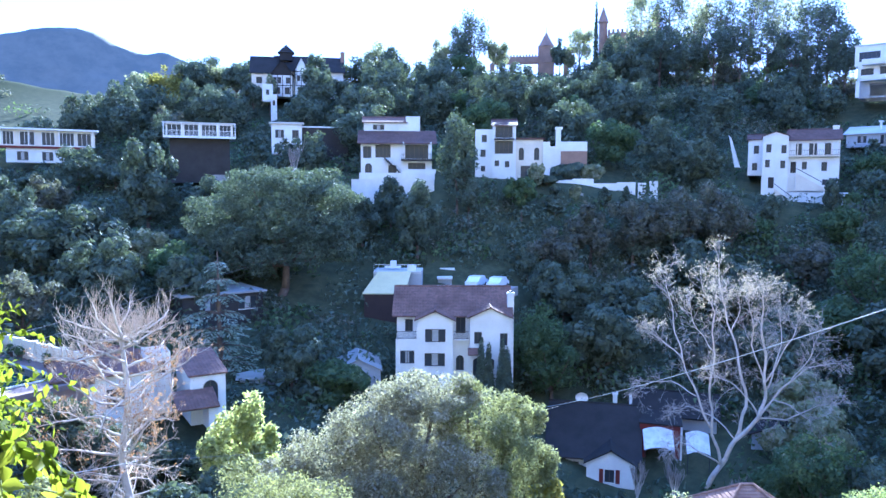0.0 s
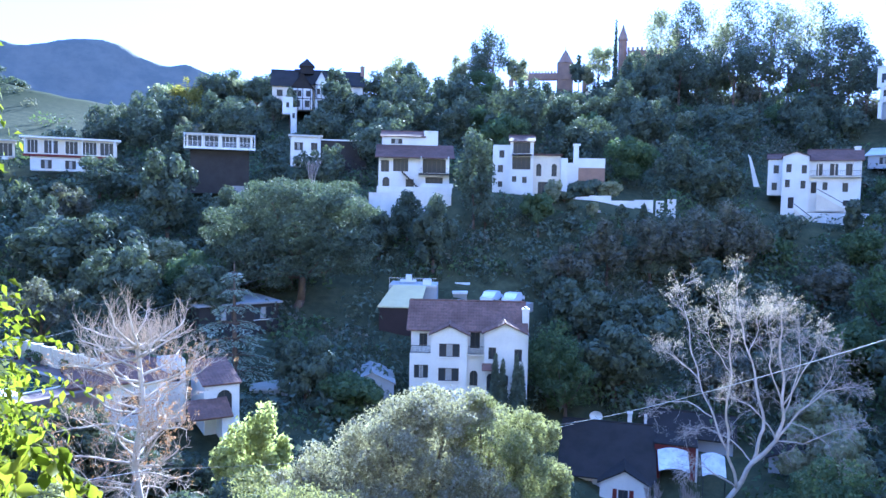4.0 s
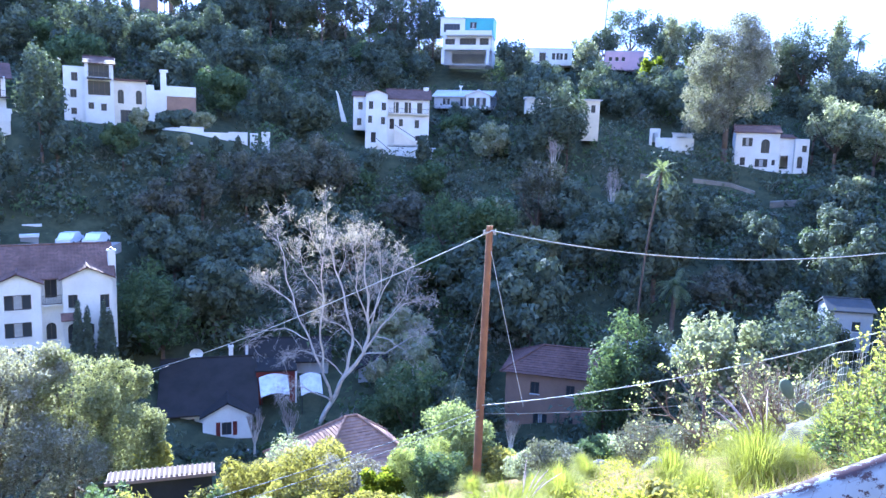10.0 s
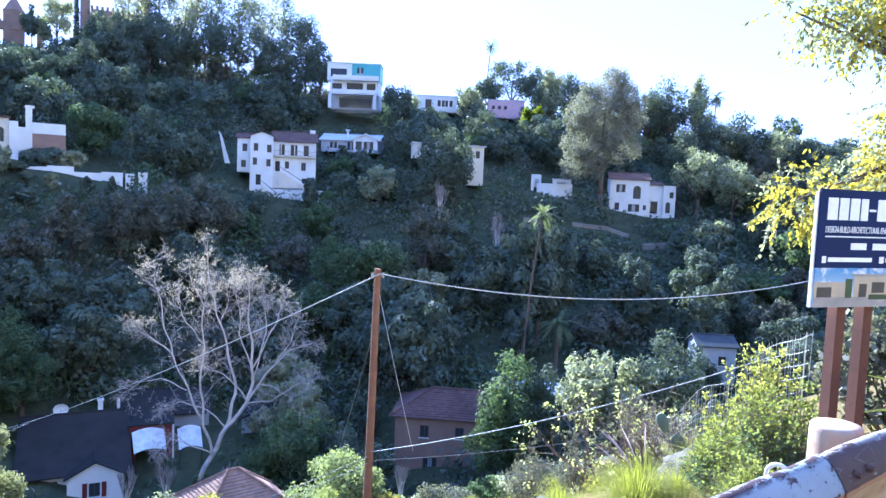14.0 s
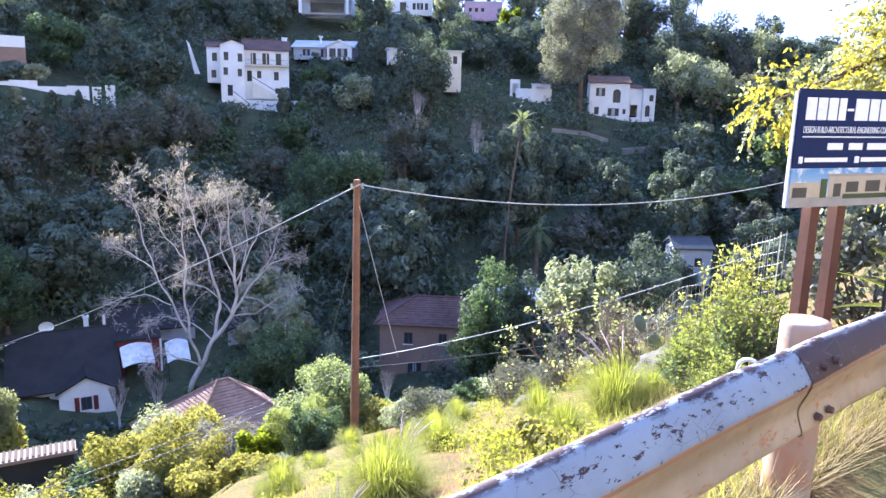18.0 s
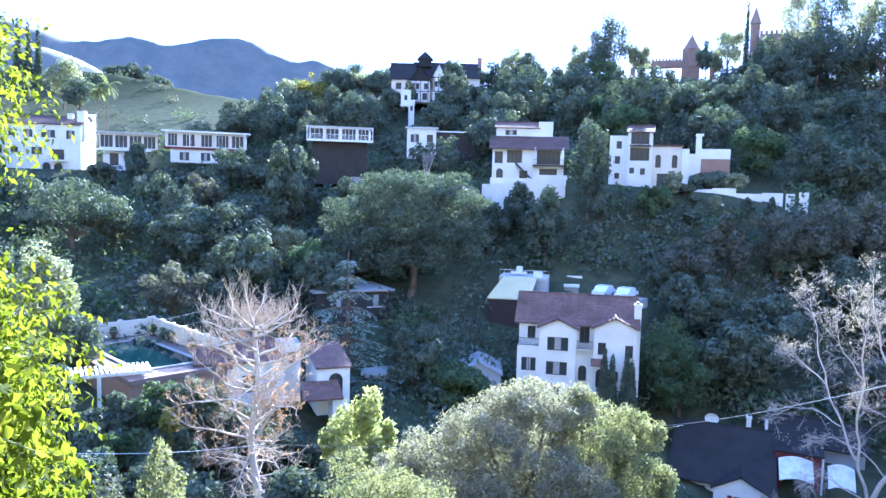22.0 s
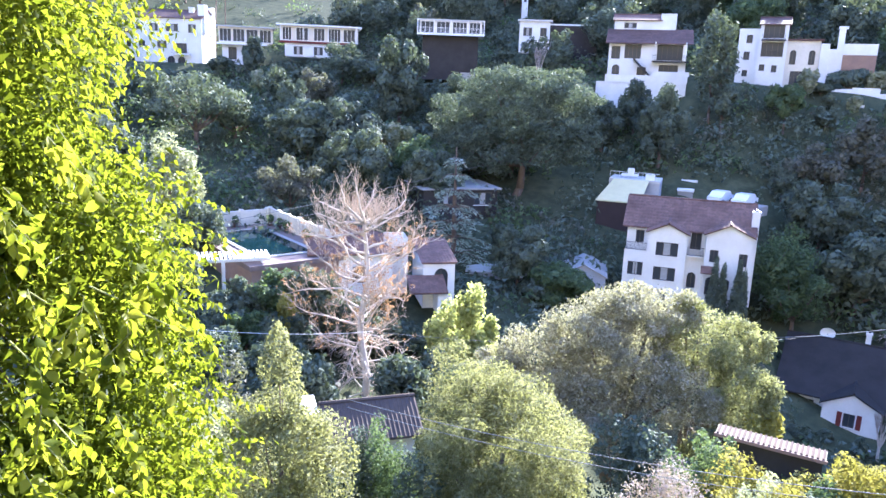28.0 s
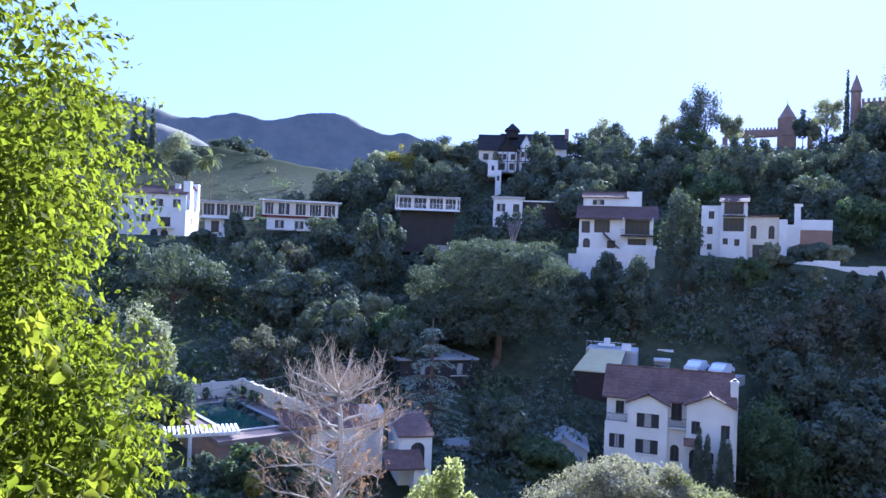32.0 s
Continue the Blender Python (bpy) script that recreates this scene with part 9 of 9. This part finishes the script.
    p, ax, nr, sz, st, run, L = sprays(near, 62, 11, 1.0, 4, 0.34, 0.5, 0.8)
    br = Geo()
    for b in near:
        e = Vector(b[:3])
        back = (Vector((0.2, 0.1, 2.4)) - e).normalized()
        br.tube(e + back * 0.25, e, 0.006, 0.004, 5, False)
    for s, d, l in zip(st, run, L):
        br.tube(Vector(s), Vector(s) + Vector(d) * l, 0.003, 0.0015, 4, False)
    part("branch", br, GREENSTEM, ob)["kind"] = "stuff"
    rest_v, rest_f = [], []
    for i, (P_, A_, N_, S_) in enumerate(zip(p, ax, nr, sz)):
        z = -Vector(A_)
        y = -Vector(N_)
        x = y.cross(z)
        m = Matrix((x, y, z)).transposed().to_4x4()
        m = Matrix.Translation(Vector(P_)) @ m @ Matrix.Scale(0.42 + 0.3 * float(S_), 4)
        if i < 297:
            part("leaf", one, None, ob).matrix_local = m
        else:
            k = len(rest_v)
            rest_v += [tuple(m @ v.co) for v in one.vertices]
            rest_f += [tuple(k + j for j in f.vertices) for f in one.polygons]
    me = mesh_from("leaves", rest_v, rest_f, LEAF_LIME)
    me.shade_smooth()
    part("leaves", me, None, ob)["kind"] = "stuff"


def near_leaf():
    m, n, l, p = nodes_of("lime_leaf_near")
    oi = n.new("ShaderNodeObjectInfo")
    c = mix_color(n, l, oi.outputs["Random"], (0.11, 0.14, 0.007), (0.23, 0.23, 0.015))
    l.new(c, p.inputs["Base Color"])
    p.inputs["Roughness"].default_value = 0.5
    tr = n.new("ShaderNodeBsdfTranslucent")
    p.inputs["Specular IOR Level"].default_value = 0.2
    l.new(mix_color(n, l, 0.5, c, (0.32, 0.34, 0.016)), tr.inputs[0])
    mx = n.new("ShaderNodeMixShader")
    mx.inputs[0].default_value = 0.6
    l.new(p.outputs[0], mx.inputs[1])
    l.new(tr.outputs[0], mx.inputs[2])
    l.new(mx.outputs[0], n["Material Output"].inputs[0])
    return m


LEAF_NEAR = near_leaf()
GREENSTEM = surface("green_stem", (0.22, 0.22, 0.07), (0.16, 0.16, 0.05), 3, 20, 0.7, 0.1, 0.002)
roadside_tree()


def twiggy_shrub(az, r, h, half, stems, mats, size, seed, label):
    """Many thin upright stems with small leaves along side twigs; upper leaves can take a tone with sunlight painted
    in.
    """
    p0 = grounded(az, r, 0.05)
    ob = thing("shrub", pose(p0.x, p0.y, p0.z), label, "shrub", "shrubs beside the guardrail")
    rr = np.random.default_rng(seed)
    wood, P_, A_ = Geo(), [], []
    for i in range(stems):
        t, out = rr.uniform(0, 6.283), half * math.sqrt(rr.uniform(0, 1))
        top = Vector((math.cos(t) * out, math.sin(t) * out, h * rr.uniform(0.3, 1.08) * (1 - 0.3 * (out / half) ** 2)))
        knee = Vector((top.x * 0.75, top.y * 0.75, top.z * 0.45))
        ps = [Vector((top.x * 0.15, top.y * 0.15, 0)).lerp(knee, u).lerp(knee.lerp(top, u), u) for u in (k / 7 for k in range(8))]
        wood.pipe(ps, [0.009 - 0.0008 * k for k in range(8)], 4)
        for k in range(2, 8):
            for j in range(3):
                d = Vector((rr.normal(), rr.normal(), 0.45 + 0.5 * rr.uniform())).normalized()
                L = rr.uniform(0.08, 0.2) * (1.2 if k < 7 else 0.8)
                wood.tube(ps[k], ps[k] + d * L, 0.003, 0.0015, 3, False)
                for q in range(9):
                    P_.append(ps[k] + d * L * (q + 1) / 9 + Vector(rr.normal(size=3)) * 0.008)
                    A_.append((d + Vector(rr.normal(size=3)) * 0.8).normalized())
    part("brushwood", wood, DRYTWIG, ob)["kind"] = "stuff"
    P_, A_ = np.array([tuple(v) for v in P_]), np.array([tuple(v) for v in A_])
    nr = np.cross(A_, rr.normal(size=A_.shape))
    nr /= np.linalg.norm(nr, axis=1)[:, None]
    # leaves above mid-height get the second tone, which stands in for sunlight
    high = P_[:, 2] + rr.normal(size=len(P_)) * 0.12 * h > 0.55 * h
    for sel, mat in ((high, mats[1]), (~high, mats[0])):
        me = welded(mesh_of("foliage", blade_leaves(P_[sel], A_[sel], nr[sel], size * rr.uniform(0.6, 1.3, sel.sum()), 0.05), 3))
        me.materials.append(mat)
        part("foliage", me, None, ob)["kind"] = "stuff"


# leaf gold with the sun on the upper sprigs put into its colour
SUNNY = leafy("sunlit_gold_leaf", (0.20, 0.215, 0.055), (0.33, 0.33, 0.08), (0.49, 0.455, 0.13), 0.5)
twiggy_shrub(63.4, 7.6, 1.5, 0.42, 40, (LEAVES["shrub"], SUNNY), 0.038, 1, "leafy green shrub with upper sprigs coloured gold as sunlit beside the guardrail")
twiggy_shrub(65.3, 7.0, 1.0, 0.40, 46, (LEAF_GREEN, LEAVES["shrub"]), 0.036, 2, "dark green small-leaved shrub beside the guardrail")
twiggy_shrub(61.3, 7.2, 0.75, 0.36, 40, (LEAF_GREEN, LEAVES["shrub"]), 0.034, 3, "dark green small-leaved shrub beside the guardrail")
twiggy_shrub(60.8, 9.4, 1.2, 0.34, 16, (LEAVES["shrub"], SUNNY), 0.05, 4, "thin shrub with golden leaves, a sunlit tone on the upper ones, on the slope")
twiggy_shrub(63.6, 5.6, 0.45, 0.30, 30, (LEAF_GREEN, LEAVES["shrub"]), 0.03, 5, "low green weeds beside the guardrail")
twiggy_shrub(50.5, 13.4, 1.3, 0.5, 24, (LEAF_GREY, LEAF_GREY), 0.04, 6, "low grey-leaved shrub on the slope")
twiggy_shrub(46.6, 15.5, 1.5, 0.6, 24, (LEAF_GREY, LEAF_GREY), 0.045, 7, "low grey-leaved shrub on the slope")


def golden_tree():
    c = at(78, 11.5)
    base = Vector((c.x, c.y, gz(c)))
    ob = thing("golden_tree", pose(base.x, base.y, base.z), "golden-green leafy tree spreading over the sign", "tree")
    pts = []
    for az, r, el, rad in ((74.0, 11, 3.0, 0.95), (72.2, 10.6, 1.6, 0.6), (73.2, 10.8, 6.0, 0.8), (71.0, 10.8, 4.2, 0.4), (76, 11, 7.0, 0.9), (75, 11, 10.5, 0.8), (72.6, 10.8, 11.2, 0.6), (68.4, 10.4, 12.2, 0.4), (76, 11, 3, 1.0), (77, 11.4, 12, 1.0), (65.6, 10.2, 13.2, 0.25), (63.8, 10.0, 13.6, 0.16), (68.4, 10.4, 14.4, 0.5), (72.0, 11, 14.6, 0.8), (75.0, 11, 15.5, 0.9), (64.6, 10.2, 0.6, 0.34), (66.6, 10.3, 1.2, 0.36), (79, 11, 8, 1.2), (74.6, 10.8, -1.0, 0.8), (76.0, 10.8, -2.0, 0.9)):
        pts.append((*(at(az, r, r * math.tan(radians(el))) - base), rad, rad, rad * 0.85))
    g = Geo()
    hub = at(77, 11.4, 0.8) - base
    g.tube((0, 0, -0.6), hub, 0.24, 0.17, 10)
    for b in pts:
        e = Vector(b[:3])
        k = hub.lerp(e, 0.55) + Vector((0, 0, 0.22))
        g.tube(hub, k, 0.06, 0.035, 6, False), g.tube(k, e, 0.035, 0.012, 5, False)
    part("trunk", g, BARK, ob, smooth=True)
    p, ax, nr, sz, st, run, L = sprays(pts, 4400, 15, 0.075, 9, 0.42, 0.7, 0.4, 1.2)
    half = len(p) // 2
    gold = leafy("sunlit_golden_leaf", (0.24, 0.22, 0.035), (0.40, 0.345, 0.05), (0.60, 0.48, 0.08), 0.5)
    for sel, mat, name in ((slice(0, half), gold, "foliage"), (slice(half, None), LEAF_OLIVE, "foliage")):
        me = welded(mesh_of(name, blade_leaves(p[sel], ax[sel], nr[sel], sz[sel], 0.12), 3))
        me.materials.append(mat)
        f = part(name, me, None, ob)
        f["kind"] = "stuff"


golden_tree()
